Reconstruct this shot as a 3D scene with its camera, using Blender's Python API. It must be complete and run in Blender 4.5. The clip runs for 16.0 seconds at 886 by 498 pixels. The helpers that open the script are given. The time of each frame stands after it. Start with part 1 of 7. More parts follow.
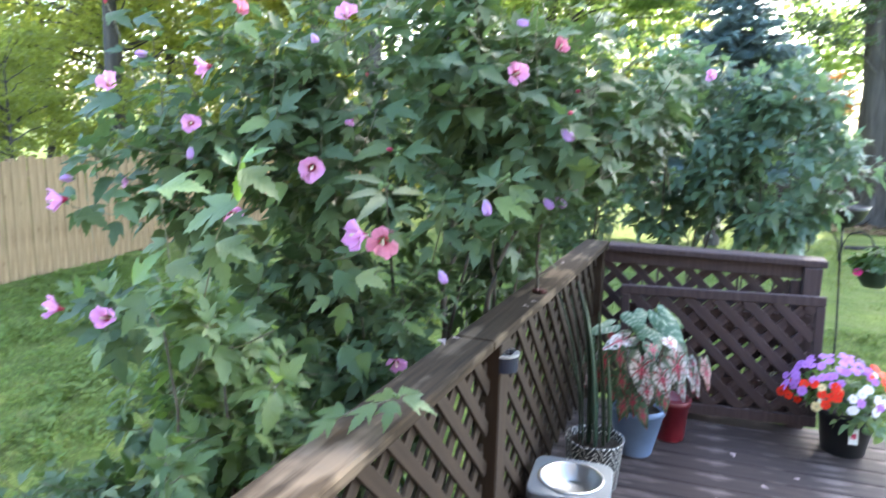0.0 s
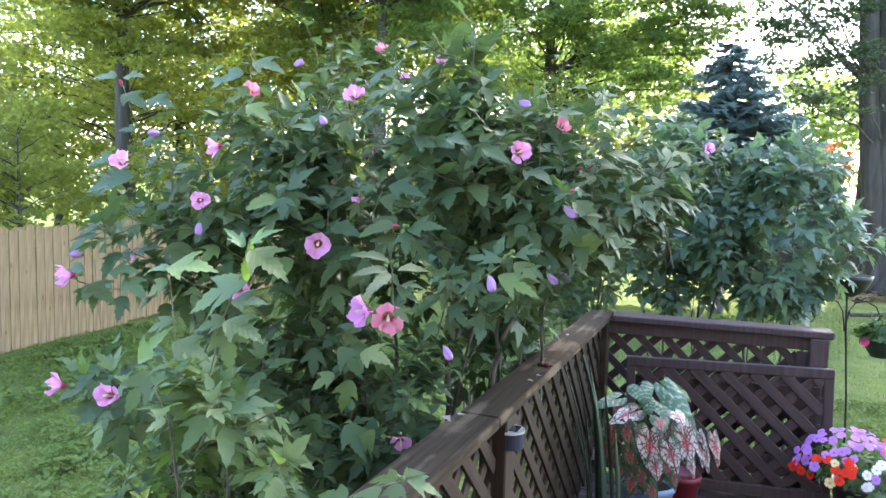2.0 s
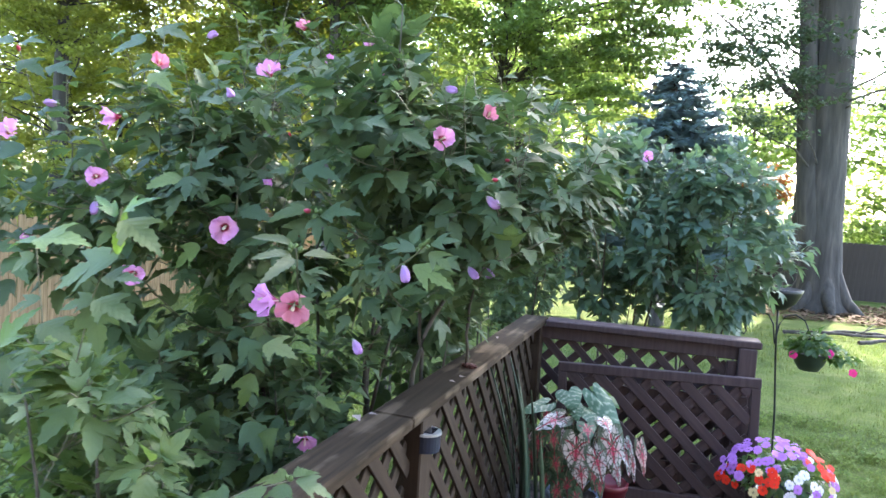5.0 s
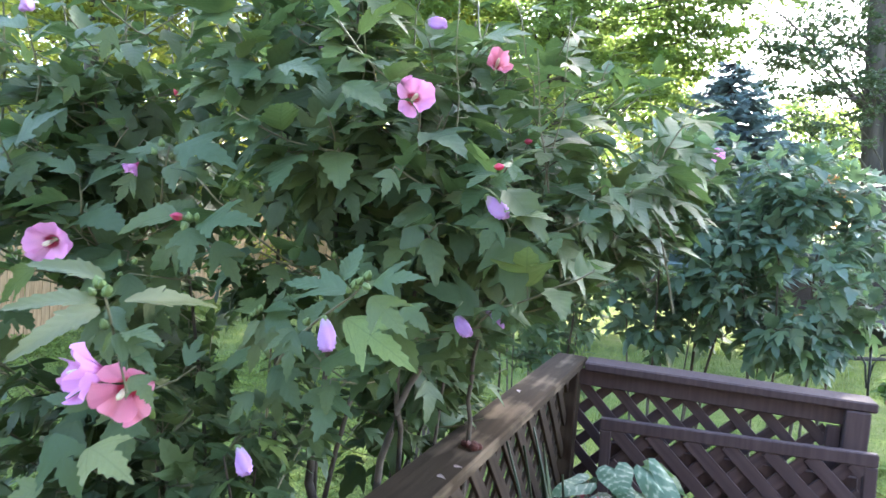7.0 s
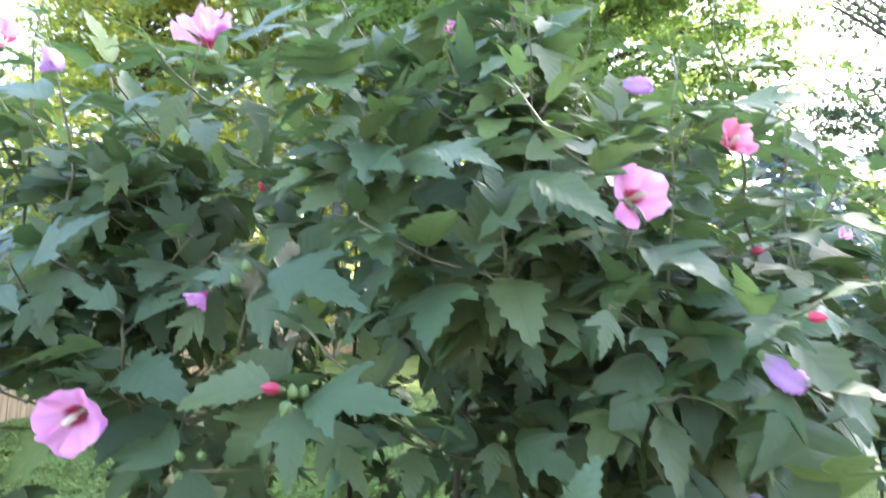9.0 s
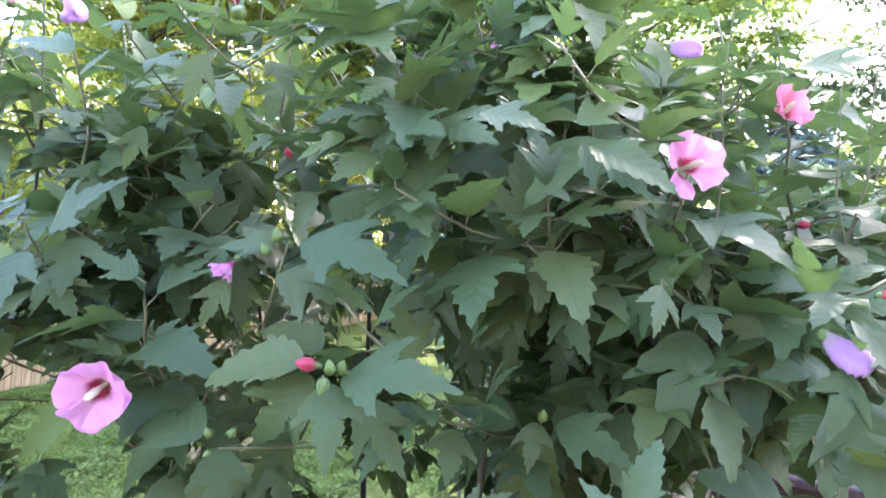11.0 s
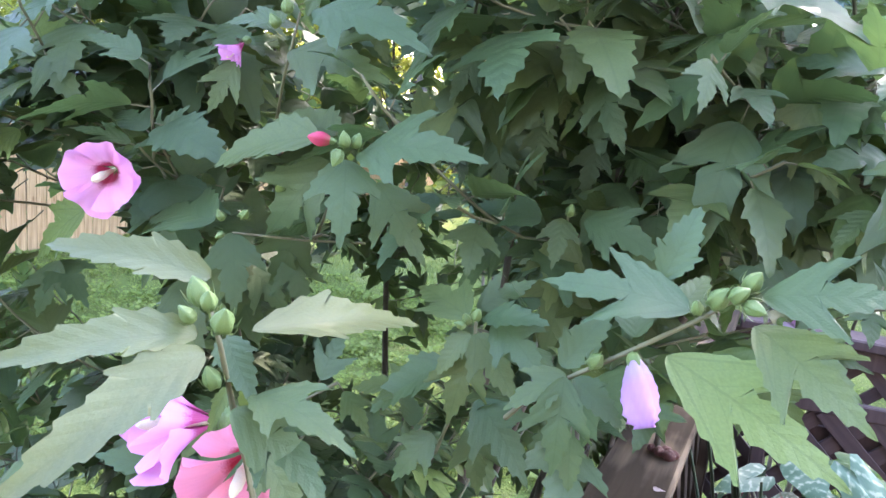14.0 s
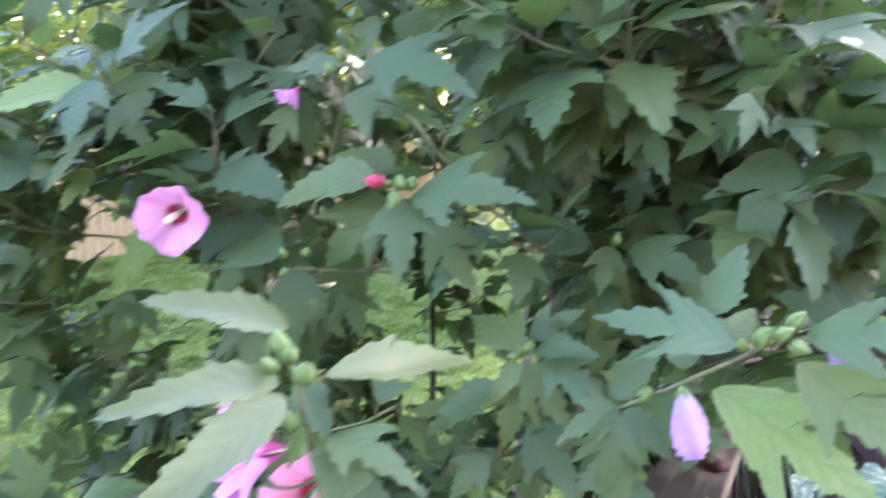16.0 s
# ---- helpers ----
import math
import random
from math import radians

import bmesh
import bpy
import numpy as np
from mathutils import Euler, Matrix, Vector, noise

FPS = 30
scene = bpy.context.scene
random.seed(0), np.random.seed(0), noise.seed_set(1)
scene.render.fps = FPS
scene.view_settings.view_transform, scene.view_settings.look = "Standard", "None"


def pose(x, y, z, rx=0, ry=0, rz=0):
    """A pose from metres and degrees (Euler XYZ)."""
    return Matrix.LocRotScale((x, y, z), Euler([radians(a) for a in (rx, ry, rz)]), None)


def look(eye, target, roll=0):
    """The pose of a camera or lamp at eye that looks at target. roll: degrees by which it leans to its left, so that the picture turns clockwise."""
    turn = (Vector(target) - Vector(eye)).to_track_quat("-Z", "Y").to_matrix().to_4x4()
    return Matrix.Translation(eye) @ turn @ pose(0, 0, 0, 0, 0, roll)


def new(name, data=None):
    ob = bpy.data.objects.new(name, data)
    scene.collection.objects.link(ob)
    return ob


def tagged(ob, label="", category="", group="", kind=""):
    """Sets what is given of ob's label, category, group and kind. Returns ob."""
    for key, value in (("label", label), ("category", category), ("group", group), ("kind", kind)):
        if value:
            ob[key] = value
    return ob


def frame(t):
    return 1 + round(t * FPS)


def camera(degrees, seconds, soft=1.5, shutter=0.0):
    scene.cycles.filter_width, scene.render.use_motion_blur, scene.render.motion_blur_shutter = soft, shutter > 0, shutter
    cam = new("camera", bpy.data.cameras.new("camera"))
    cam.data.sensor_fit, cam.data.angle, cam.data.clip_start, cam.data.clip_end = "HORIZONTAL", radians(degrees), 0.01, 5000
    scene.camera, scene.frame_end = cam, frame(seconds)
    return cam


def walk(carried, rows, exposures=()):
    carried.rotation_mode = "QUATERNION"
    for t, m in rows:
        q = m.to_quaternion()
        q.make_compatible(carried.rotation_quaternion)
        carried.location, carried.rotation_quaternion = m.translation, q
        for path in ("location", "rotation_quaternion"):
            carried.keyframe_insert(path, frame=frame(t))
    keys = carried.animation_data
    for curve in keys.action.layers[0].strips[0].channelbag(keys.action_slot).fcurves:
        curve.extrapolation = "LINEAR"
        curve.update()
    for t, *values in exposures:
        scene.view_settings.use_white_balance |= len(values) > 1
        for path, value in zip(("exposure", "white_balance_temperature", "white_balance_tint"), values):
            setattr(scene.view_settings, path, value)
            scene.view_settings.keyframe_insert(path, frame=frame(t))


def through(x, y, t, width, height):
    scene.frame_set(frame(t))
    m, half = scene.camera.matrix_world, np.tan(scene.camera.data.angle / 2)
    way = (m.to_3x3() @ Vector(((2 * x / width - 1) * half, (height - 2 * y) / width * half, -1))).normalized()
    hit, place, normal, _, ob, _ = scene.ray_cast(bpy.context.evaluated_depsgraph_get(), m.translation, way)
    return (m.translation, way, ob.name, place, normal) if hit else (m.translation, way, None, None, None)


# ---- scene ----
cam = camera(64.4, 16.0, shutter=0.45)
PATH = [
    (0, (0.055, 0.199, 1.623), (-0.569, 2.062, 1.25), 1.5),
    (0.2, (0.047, 0.198, 1.640), (-0.530, 2.090, 1.325), 1.9),
    (0.5, (0.048, 0.198, 1.649), (-0.532, 2.091, 1.363), 2.1),
    (1, (0.056, 0.198, 1.649), (-0.548, 2.089, 1.409), 1.4),
    (1.5, (0.049, 0.189, 1.653), (-0.575, 2.077, 1.44), 1.3),
    (2, (0.052, 0.189, 1.653), (-0.593, 2.073, 1.465), 1.4),
    (2.5, (0.05, 0.197, 1.648), (-0.604, 2.079, 1.479), 1.5),
    (3, (0.051, 0.205, 1.653), (-0.611, 2.086, 1.494), 1.7),
    (3.5, (0.042, 0.208, 1.654), (-0.604, 2.095, 1.503), 1.9),
    (4, (0.045, 0.229, 1.633), (-0.562, 2.129, 1.48), 2.4),
    (4.5, (0.09, 0.251, 1.611), (-0.468, 2.165, 1.454), 3.1),
    (5, (0.116, 0.32, 1.591), (-0.397, 2.247, 1.436), 3.6),
    (5.2, (0.111, 0.383, 1.605), (-0.403, 2.309, 1.447), 3.9),
    (7.3, (-0.046, 1.258, 1.582), (-0.671, 3.153, 1.443), 4.5),
    (7.5, (-0.11, 1.308, 1.587), (-0.724, 3.207, 1.449), 4.4),
    (8, (-0.228, 1.419, 1.614), (-0.845, 3.318, 1.501), 4.3),
    (8.5, (-0.275, 1.504, 1.633), (-0.936, 3.391, 1.603), 4.3),
    (9, (-0.346, 1.496, 1.663), (-1.062, 3.363, 1.7), 4.4),
    (9.2, (-0.362, 1.508, 1.671), (-1.095, 3.367, 1.762), 4.3),
    (11.3, (-0.401, 1.524, 1.649), (-1.115, 3.389, 1.536), 4.9),
    (11.5, (-0.402, 1.539, 1.621), (-1.133, 3.392, 1.441), 5.3),
    (12, (-0.409, 1.552, 1.571), (-1.126, 3.4, 1.305), 6.5),
    (12.5, (-0.41, 1.562, 1.565), (-1.124, 3.4, 1.231), 6.8),
    (13, (-0.41, 1.556, 1.564), (-1.133, 3.384, 1.196), 6.7),
    (13.5, (-0.41, 1.552, 1.56), (-1.127, 3.377, 1.165), 6.4),
    (14, (-0.405, 1.56, 1.562), (-1.136, 3.379, 1.164), 5.9),
    (14.5, (-0.403, 1.552, 1.594), (-1.118, 3.38, 1.212), 5.3),
    (15, (-0.395, 1.555, 1.606), (-1.115, 3.388, 1.259), 4.7),
    (15.5, (-0.397, 1.561, 1.601), (-1.119, 3.396, 1.27), 4.3),
    (15.8, (-0.399, 1.555, 1.601), (-1.144, 3.377, 1.255), 4.2),
    (16, (-0.407, 1.53, 1.599), (-1.243, 3.301, 1.193), 3.9),
]
walk(cam, [(t, look(eye, target, roll)) for t, eye, target, roll in PATH], exposures=((0, 3.8, 6500, 8), (0.8, 3.70, 6500, 9), (3, 3.56, 6480, 10), (5, 3.48, 6450, 11), (8, 4.02, 6450, 14), (11, 4.25, 6550, 22), (16, 4.36, 6550, 22)))

# ---- world and sun ----
SUN_AZIMUTH, SUN_HEIGHT = 16.0, 40.0      # degrees east of ahead (+y), degrees above the horizon
world = bpy.data.worlds.new("world")
scene.world = world
world.use_nodes = True
_wn = world.node_tree.nodes
_sky = _wn.new("ShaderNodeTexSky")
_sky.sky_type = "NISHITA"
_sky.sun_disc = False
_sky.sun_elevation = radians(SUN_HEIGHT)
_sky.sun_rotation = radians(SUN_AZIMUTH)
_sky.air_density, _sky.dust_density, _sky.ozone_density = 1.0, 1.6, 1.4
world.node_tree.links.new(_sky.outputs[0], _wn["Background"].inputs[0])
_wn["Background"].inputs[1].default_value = 0.15
_sun = bpy.data.lights.new("sun", "SUN")
_sun.energy, _sun.angle, _sun.color = 2.15, radians(0.8), (1.0, 0.955, 0.88)
_az, _el = radians(SUN_AZIMUTH), radians(SUN_HEIGHT)
_toward = Vector((math.sin(_az) * math.cos(_el), math.cos(_az) * math.cos(_el), math.sin(_el)))
new("sun", _sun).matrix_world = look(_toward * 40, (0, 0, 0))

# ---- materials ----
def nodes_of(name):
    m = bpy.data.materials.new(name)
    m.use_nodes = True
    t = m.node_tree
    return m, t, t.nodes["Principled BSDF"]


def ramp(t, fac, stops):
    r = t.nodes.new("ShaderNodeValToRGB")
    e = r.color_ramp.elements
    while len(e) < len(stops):
        e.new(0.5)
    for k, (p, c) in zip(e, stops):
        k.position, k.color = p, (*c, 1)
    t.links.new(fac, r.inputs[0])
    return r.outputs[0]


def math_node(t, op, a, b=None):
    n = t.nodes.new("ShaderNodeMath")
    n.operation = op
    for i, v in enumerate((a, b)):
        if v is None:
            continue
        if isinstance(v, (int, float)):
            n.inputs[i].default_value = v
        else:
            t.links.new(v, n.inputs[i])
    return n.outputs[0]


def blend(t, fac, a, b, mode="MIX"):
    n = t.nodes.new("ShaderNodeMix")
    n.data_type, n.blend_type = "RGBA", mode
    for sock, v in ((n.inputs[0], fac), (n.inputs[6], a), (n.inputs[7], b)):
        if isinstance(v, (int, float)):
            sock.default_value = v
        elif isinstance(v, tuple):
            sock.default_value = (*v, 1)
        else:
            t.links.new(v, sock)
    return n.outputs[2]


def noise_tex(t, scale, detail=4.0, coord="Object", stretch=None):
    c = t.nodes.new("ShaderNodeTexCoord").outputs[coord]
    if stretch:
        mp = t.nodes.new("ShaderNodeMapping")
        mp.inputs["Scale"].default_value = stretch
        t.links.new(c, mp.inputs[0])
        c = mp.outputs[0]
    n = t.nodes.new("ShaderNodeTexNoise")
    n.inputs["Scale"].default_value, n.inputs["Detail"].default_value = scale, detail
    t.links.new(c, n.inputs[0])
    return n.outputs[0]


def bump(t, bsdf, height, strength, distance):
    b = t.nodes.new("ShaderNodeBump")
    b.inputs["Strength"].default_value, b.inputs["Distance"].default_value = strength, distance
    t.links.new(height, b.inputs["Height"])
    t.links.new(b.outputs[0], bsdf.inputs["Normal"])


def each_random(t):
    """A number from 0 to 1 that differs from object to object and from island to island."""
    a = t.nodes.new("ShaderNodeObjectInfo").outputs["Random"]
    b = t.nodes.new("ShaderNodeNewGeometry").outputs["Random Per Island"]
    return math_node(t, "FRACT", math_node(t, "ADD", a, b))


def plain(name, colour, rough=0.6, metal=0.0, vary=0.25, scale=9.0, relief=0.1, dist=0.004, spec=0.5):
    """A surface with a mottled colour and a fine relief."""
    m, t, b = nodes_of(name)
    n = noise_tex(t, scale, 6)
    lo = tuple(c * (1 - vary) for c in colour)
    hi = tuple(min(1, c * (1 + vary)) for c in colour)
    t.links.new(ramp(t, n, [(0.3, lo), (0.7, hi)]), b.inputs["Base Color"])
    b.inputs["Roughness"].default_value, b.inputs["Metallic"].default_value = rough, metal
    b.inputs["Specular IOR Level"].default_value = spec
    if relief:
        bump(t, b, noise_tex(t, scale * 9, 5), relief, dist)
    return m


def wood(name, dark, light, rough, grain_axis, worn=None, scale=14.0, relief=0.35, knots=None):
    """Boards: grain stretched along one axis of the object, blotches, and worn paler streaks."""
    m, t, b = nodes_of(name)
    st = [1.0, 1.0, 1.0]
    st[grain_axis] = 0.06
    g = noise_tex(t, scale * 4, 6, stretch=tuple(st))
    blot = noise_tex(t, 3.0, 4)
    col = ramp(t, g, [(0.32, dark), (0.68, light)])
    col = blend(t, math_node(t, "MULTIPLY", blot, 0.55), col, tuple(c * 0.55 for c in dark))
    rnd = t.nodes.new("ShaderNodeObjectInfo").outputs["Random"]
    col = blend(t, math_node(t, "MULTIPLY", rnd, 0.5), col, tuple(c * 0.55 for c in light))
    if worn:
        w = noise_tex(t, scale * 1.6, 7, stretch=tuple(st))
        w2 = noise_tex(t, 4.5, 3)
        mask = ramp(t, math_node(t, "MULTIPLY", w, w2), [(0.26, (0, 0, 0)), (0.37, (0.9, 0.9, 0.9))])
        col = blend(t, mask, col, worn)
    if knots:
        mp = t.nodes.new("ShaderNodeMapping")
        mp.inputs["Scale"].default_value = (7.0, 7.0, 2.6)
        va = t.nodes.new("ShaderNodeVectorMath")
        t.links.new(t.nodes.new("ShaderNodeTexCoord").outputs["Object"], va.inputs[0])
        t.links.new(t.nodes.new("ShaderNodeObjectInfo").outputs["Location"], va.inputs[1])
        t.links.new(va.outputs[0], mp.inputs[0])
        vo = t.nodes.new("ShaderNodeTexVoronoi")
        vo.inputs["Scale"].default_value = 1.0
        t.links.new(mp.outputs[0], vo.inputs[0])
        col = blend(t, ramp(t, vo.outputs["Distance"], [(0.05, (0.85, 0.85, 0.85)), (0.13, (0, 0, 0))]), col, knots)
    t.links.new(col, b.inputs["Base Color"])
    b.inputs["Roughness"].default_value = rough
    b.inputs["Specular IOR Level"].default_value = 0.25
    bump(t, b, g, relief, 0.003)
    return m


def leaf_mat(name, low, high, through, veins=True, gloss=0.46, share=0.35, old=None, wide_vein=0.016, patches=None, sheen=0.5):
    """A leaf: paler veins along its own length, an uneven blade, light shining through it."""
    m, t, b = nodes_of(name)
    uv = t.nodes.new("ShaderNodeUVMap").outputs[0]
    sep = t.nodes.new("ShaderNodeSeparateXYZ")
    t.links.new(uv, sep.inputs[0])
    u = math_node(t, "ABSOLUTE", math_node(t, "SUBTRACT", sep.outputs[0], 0.5))
    v = sep.outputs[1]
    rnd = each_random(t)
    half = [(p + q) / 2 for p, q in zip(low, high)]
    col = ramp(t, rnd, [(0.0, low), (0.3, (half[0] * 1.2, half[1], half[2] * 0.78)), (0.6, (half[0] * 0.8, half[1] * 0.88, half[2] * 1.0)), (0.8, low), (1.0, high)])
    # a few leaves take a second tone; for low_leaf it paints sun dapples
    if old:
        col = blend(t, ramp(t, rnd, [(0.93, (0, 0, 0)), (0.97, (1, 1, 1))]), col, old)
    if patches:
        col = blend(t, ramp(t, noise_tex(t, 2.2, 5), [(0.46, (0, 0, 0)), (0.66, (0.75, 0.75, 0.75))]), col, patches)
        col = blend(t, ramp(t, noise_tex(t, 11.0, 4), [(0.48, (0, 0, 0)), (0.62, (0.7, 0.7, 0.7))]), col, tuple(c * 0.45 for c in low))
    mott = noise_tex(t, 45.0, 2)
    col = blend(t, math_node(t, "MULTIPLY", mott, 0.5), col, tuple(c * 0.6 for c in low))
    height = mott
    if veins:
        mid = math_node(t, "LESS_THAN", u, wide_vein * 0.7)
        side = math_node(t, "ABSOLUTE", math_node(t, "SUBTRACT", u, math_node(t, "MULTIPLY", v, 0.80)))
        side = math_node(t, "MULTIPLY", math_node(t, "LESS_THAN", side, wide_vein * 0.7), math_node(t, "LESS_THAN", v, 0.5))
        saw = math_node(t, "FRACT", math_node(t, "MULTIPLY", math_node(t, "SUBTRACT", v, math_node(t, "MULTIPLY", u, 0.9)), 7.0))
        rib = math_node(t, "LESS_THAN", saw, 0.07)
        vein = math_node(t, "MAXIMUM", math_node(t, "MAXIMUM", mid, side), math_node(t, "MULTIPLY", rib, 0.5))
        col = blend(t, math_node(t, "MULTIPLY", vein, 0.24), col, tuple(c * 0.6 for c in low))
        wave = math_node(t, "PINGPONG", saw, 0.5)
        height = math_node(t, "ADD", math_node(t, "ADD", math_node(t, "MULTIPLY", wave, 0.8), math_node(t, "MULTIPLY", mott, 0.35)), math_node(t, "MULTIPLY", vein, -0.5))
    t.links.new(col, b.inputs["Base Color"])
    b.inputs["Roughness"].default_value = gloss
    b.inputs["Specular IOR Level"].default_value = sheen
    bump(t, b, height, 0.3 if veins else 0.2, 0.003)
    tr = t.nodes.new("ShaderNodeBsdfTranslucent")
    t.links.new(blend(t, rnd, through, tuple(c * 0.7 for c in through)), tr.inputs[0])
    mix = t.nodes.new("ShaderNodeMixShader")
    mix.inputs[0].default_value = share
    t.links.new(b.outputs[0], mix.inputs[1])
    t.links.new(tr.outputs[0], mix.inputs[2])
    t.links.new(mix.outputs[0], t.nodes["Material Output"].inputs[0])
    return m


def petal_mat(name, edge, middle, throat, share=0.4):
    """A petal from its throat (v = 0) to its edge (v = 1), with fine lines along it."""
    m, t, b = nodes_of(name)
    sep = t.nodes.new("ShaderNodeSeparateXYZ")
    t.links.new(t.nodes.new("ShaderNodeUVMap").outputs[0], sep.inputs[0])
    v = sep.outputs[1]
    wob = noise_tex(t, 40.0, 3)
    vv = math_node(t, "ADD", v, math_node(t, "MULTIPLY", math_node(t, "SUBTRACT", wob, 0.5), 0.16))
    col = ramp(t, vv, [(0.0, throat), (0.30, throat), (0.46, middle), (0.78, edge), (1.0, edge)])
    lines = math_node(t, "FRACT", math_node(t, "MULTIPLY", sep.outputs[0], 15.0))
    lines = math_node(t, "PINGPONG", lines, 0.5)
    col = blend(t, math_node(t, "MULTIPLY", lines, 0.22), col, tuple(c * 0.8 for c in middle))
    t.links.new(col, b.inputs["Base Color"])
    b.inputs["Roughness"].default_value = 0.55
    b.inputs["Specular IOR Level"].default_value = 0.25
    bump(t, b, lines, 0.12, 0.001)
    tr = t.nodes.new("ShaderNodeBsdfTranslucent")
    t.links.new(col, tr.inputs[0])
    mix = t.nodes.new("ShaderNodeMixShader")
    mix.inputs[0].default_value = share
    t.links.new(b.outputs[0], mix.inputs[1])
    t.links.new(tr.outputs[0], mix.inputs[2])
    t.links.new(mix.outputs[0], t.nodes["Material Output"].inputs[0])
    return m


MAT = dict(
    leaf=leaf_mat("hibiscus_leaf", (0.041, 0.074, 0.029), (0.118, 0.172, 0.067), (0.16, 0.27, 0.08), old=(0.16, 0.22, 0.06), share=0.22, gloss=0.54, sheen=0.36),
    young=leaf_mat("young_leaf", (0.062, 0.125, 0.030), (0.110, 0.190, 0.050), (0.22, 0.40, 0.05), share=0.3),
    # low_leaf: the pale second tone paints sunlit spots onto a few leaves
    lowleaf=leaf_mat("low_leaf", (0.048, 0.094, 0.028), (0.130, 0.178, 0.056), (0.22, 0.33, 0.06), old=(0.26, 0.29, 0.11), share=0.30, gloss=0.55),
    hedgeleaf=leaf_mat("hedge_leaf", (0.072, 0.128, 0.082), (0.120, 0.184, 0.122), (0.22, 0.35, 0.15), share=0.33),
    tree_leaf=leaf_mat("maple_leaf", (0.034, 0.060, 0.026), (0.086, 0.130, 0.052), (0.43, 0.60, 0.13), veins=False, share=0.50),
    # brighter, yellower copy of tree_leaf: sunlight on the woods painted into the colour
    sunlit_leaf=leaf_mat("sunlit_yellow_tree_leaf", (0.046, 0.060, 0.018), (0.120, 0.138, 0.036), (0.58, 0.62, 0.10), veins=False, share=0.52),
    dark_leaf=leaf_mat("dark_maple_leaf", (0.028, 0.050, 0.034), (0.055, 0.085, 0.045), (0.12, 0.19, 0.06), veins=False, share=0.3),
    needle=leaf_mat("spruce_needle", (0.15, 0.20, 0.205), (0.21, 0.27, 0.27), (0.30, 0.42, 0.40), veins=False, share=0.48),
    orange_leaf=leaf_mat("orange_leaf", (0.30, 0.10, 0.03), (0.42, 0.17, 0.06), (0.6, 0.22, 0.05), veins=False, share=0.4),
    grass=leaf_mat("grass_blade", (0.105, 0.140, 0.032), (0.215, 0.240, 0.075), (0.26, 0.36, 0.06), veins=False, share=0.35, patches=(0.26, 0.24, 0.12)),
    # paler, yellower hibiscus leaf: the sun dapple on one spray is in its colour
    dappled=leaf_mat("sun_dappled_leaf", (0.105, 0.128, 0.056), (0.135, 0.158, 0.072), (0.26, 0.32, 0.10), share=0.25, gloss=0.5, sheen=0.5),
    cover=leaf_mat("ground_cover_leaf", (0.080, 0.138, 0.022), (0.165, 0.225, 0.042), (0.27, 0.38, 0.05), veins=False, share=0.35, patches=(0.17, 0.20, 0.05), gloss=0.7),
    stem=plain("green_brown_stem", (0.115, 0.110, 0.058), 0.6, vary=0.3, scale=30),
    bark=plain("shrub_bark", (0.075, 0.060, 0.046), 0.9, vary=0.35, scale=25, relief=0.5),
    bud=plain("green_bud", (0.105, 0.160, 0.045), 0.55, vary=0.25, scale=120, relief=0.3),
    stamen=plain("stamen", (0.80, 0.72, 0.52), 0.8, vary=0.12, scale=300, relief=0.7, dist=0.002),
    pink=petal_mat("pink_petal", (0.80, 0.36, 0.66), (0.82, 0.38, 0.60), (0.33, 0.012, 0.045)),
    lilac=petal_mat("lilac_petal", (0.78, 0.37, 0.70), (0.78, 0.34, 0.64), (0.40, 0.05, 0.16)),
    salmon=petal_mat("salmon_petal", (0.80, 0.30, 0.43), (0.78, 0.27, 0.37), (0.35, 0.012, 0.03)),
    pale=petal_mat("closed_lilac_petal", (0.55, 0.32, 0.62), (0.52, 0.30, 0.62), (0.46, 0.34, 0.44)),
    redbud=petal_mat("red_bud_petal", (0.58, 0.10, 0.17), (0.52, 0.06, 0.12), (0.4, 0.1, 0.1)),
)


def bark_mat():
    m, t, b = nodes_of("tree_bark")
    g = noise_tex(t, 7.0, 8, stretch=(1.0, 1.0, 0.14))
    big = noise_tex(t, 0.9, 3)
    col = ramp(t, g, [(0.30, (0.020, 0.016, 0.016)), (0.55, (0.060, 0.048, 0.046)), (0.8, (0.13, 0.102, 0.094))])
    col = blend(t, math_node(t, "MULTIPLY", big, 0.5), col, (0.07, 0.065, 0.05))
    t.links.new(col, b.inputs["Base Color"])
    b.inputs["Roughness"].default_value = 0.95
    bump(t, b, g, 1.0, 0.05)
    return m


def lawn_mat():
    m, t, b = nodes_of("lawn")
    fine = noise_tex(t, 55.0, 6)
    mid = noise_tex(t, 4.0, 5)
    wide = noise_tex(t, 0.35, 3)
    col = ramp(t, fine, [(0.30, (0.045, 0.064, 0.014)), (0.5, (0.12, 0.155, 0.034)), (0.72, (0.20, 0.225, 0.062))])
    col = blend(t, ramp(t, mid, [(0.45, (0, 0, 0)), (0.75, (0.55, 0.55, 0.55))]), col, (0.20, 0.19, 0.09))
    col = blend(t, ramp(t, noise_tex(t, 1.4, 4), [(0.48, (0, 0, 0)), (0.62, (0.5, 0.5, 0.5))]), col, (0.055, 0.085, 0.022))
    col = blend(t, ramp(t, wide, [(0.4, (0, 0, 0)), (0.7, (0.4, 0.4, 0.4))]), col, (0.07, 0.11, 0.032))
    t.links.new(col, b.inputs["Base Color"])
    b.inputs["Roughness"].default_value = 0.95
    b.inputs["Specular IOR Level"].default_value = 0.1
    bump(t, b, fine, 0.9, 0.03)
    return m


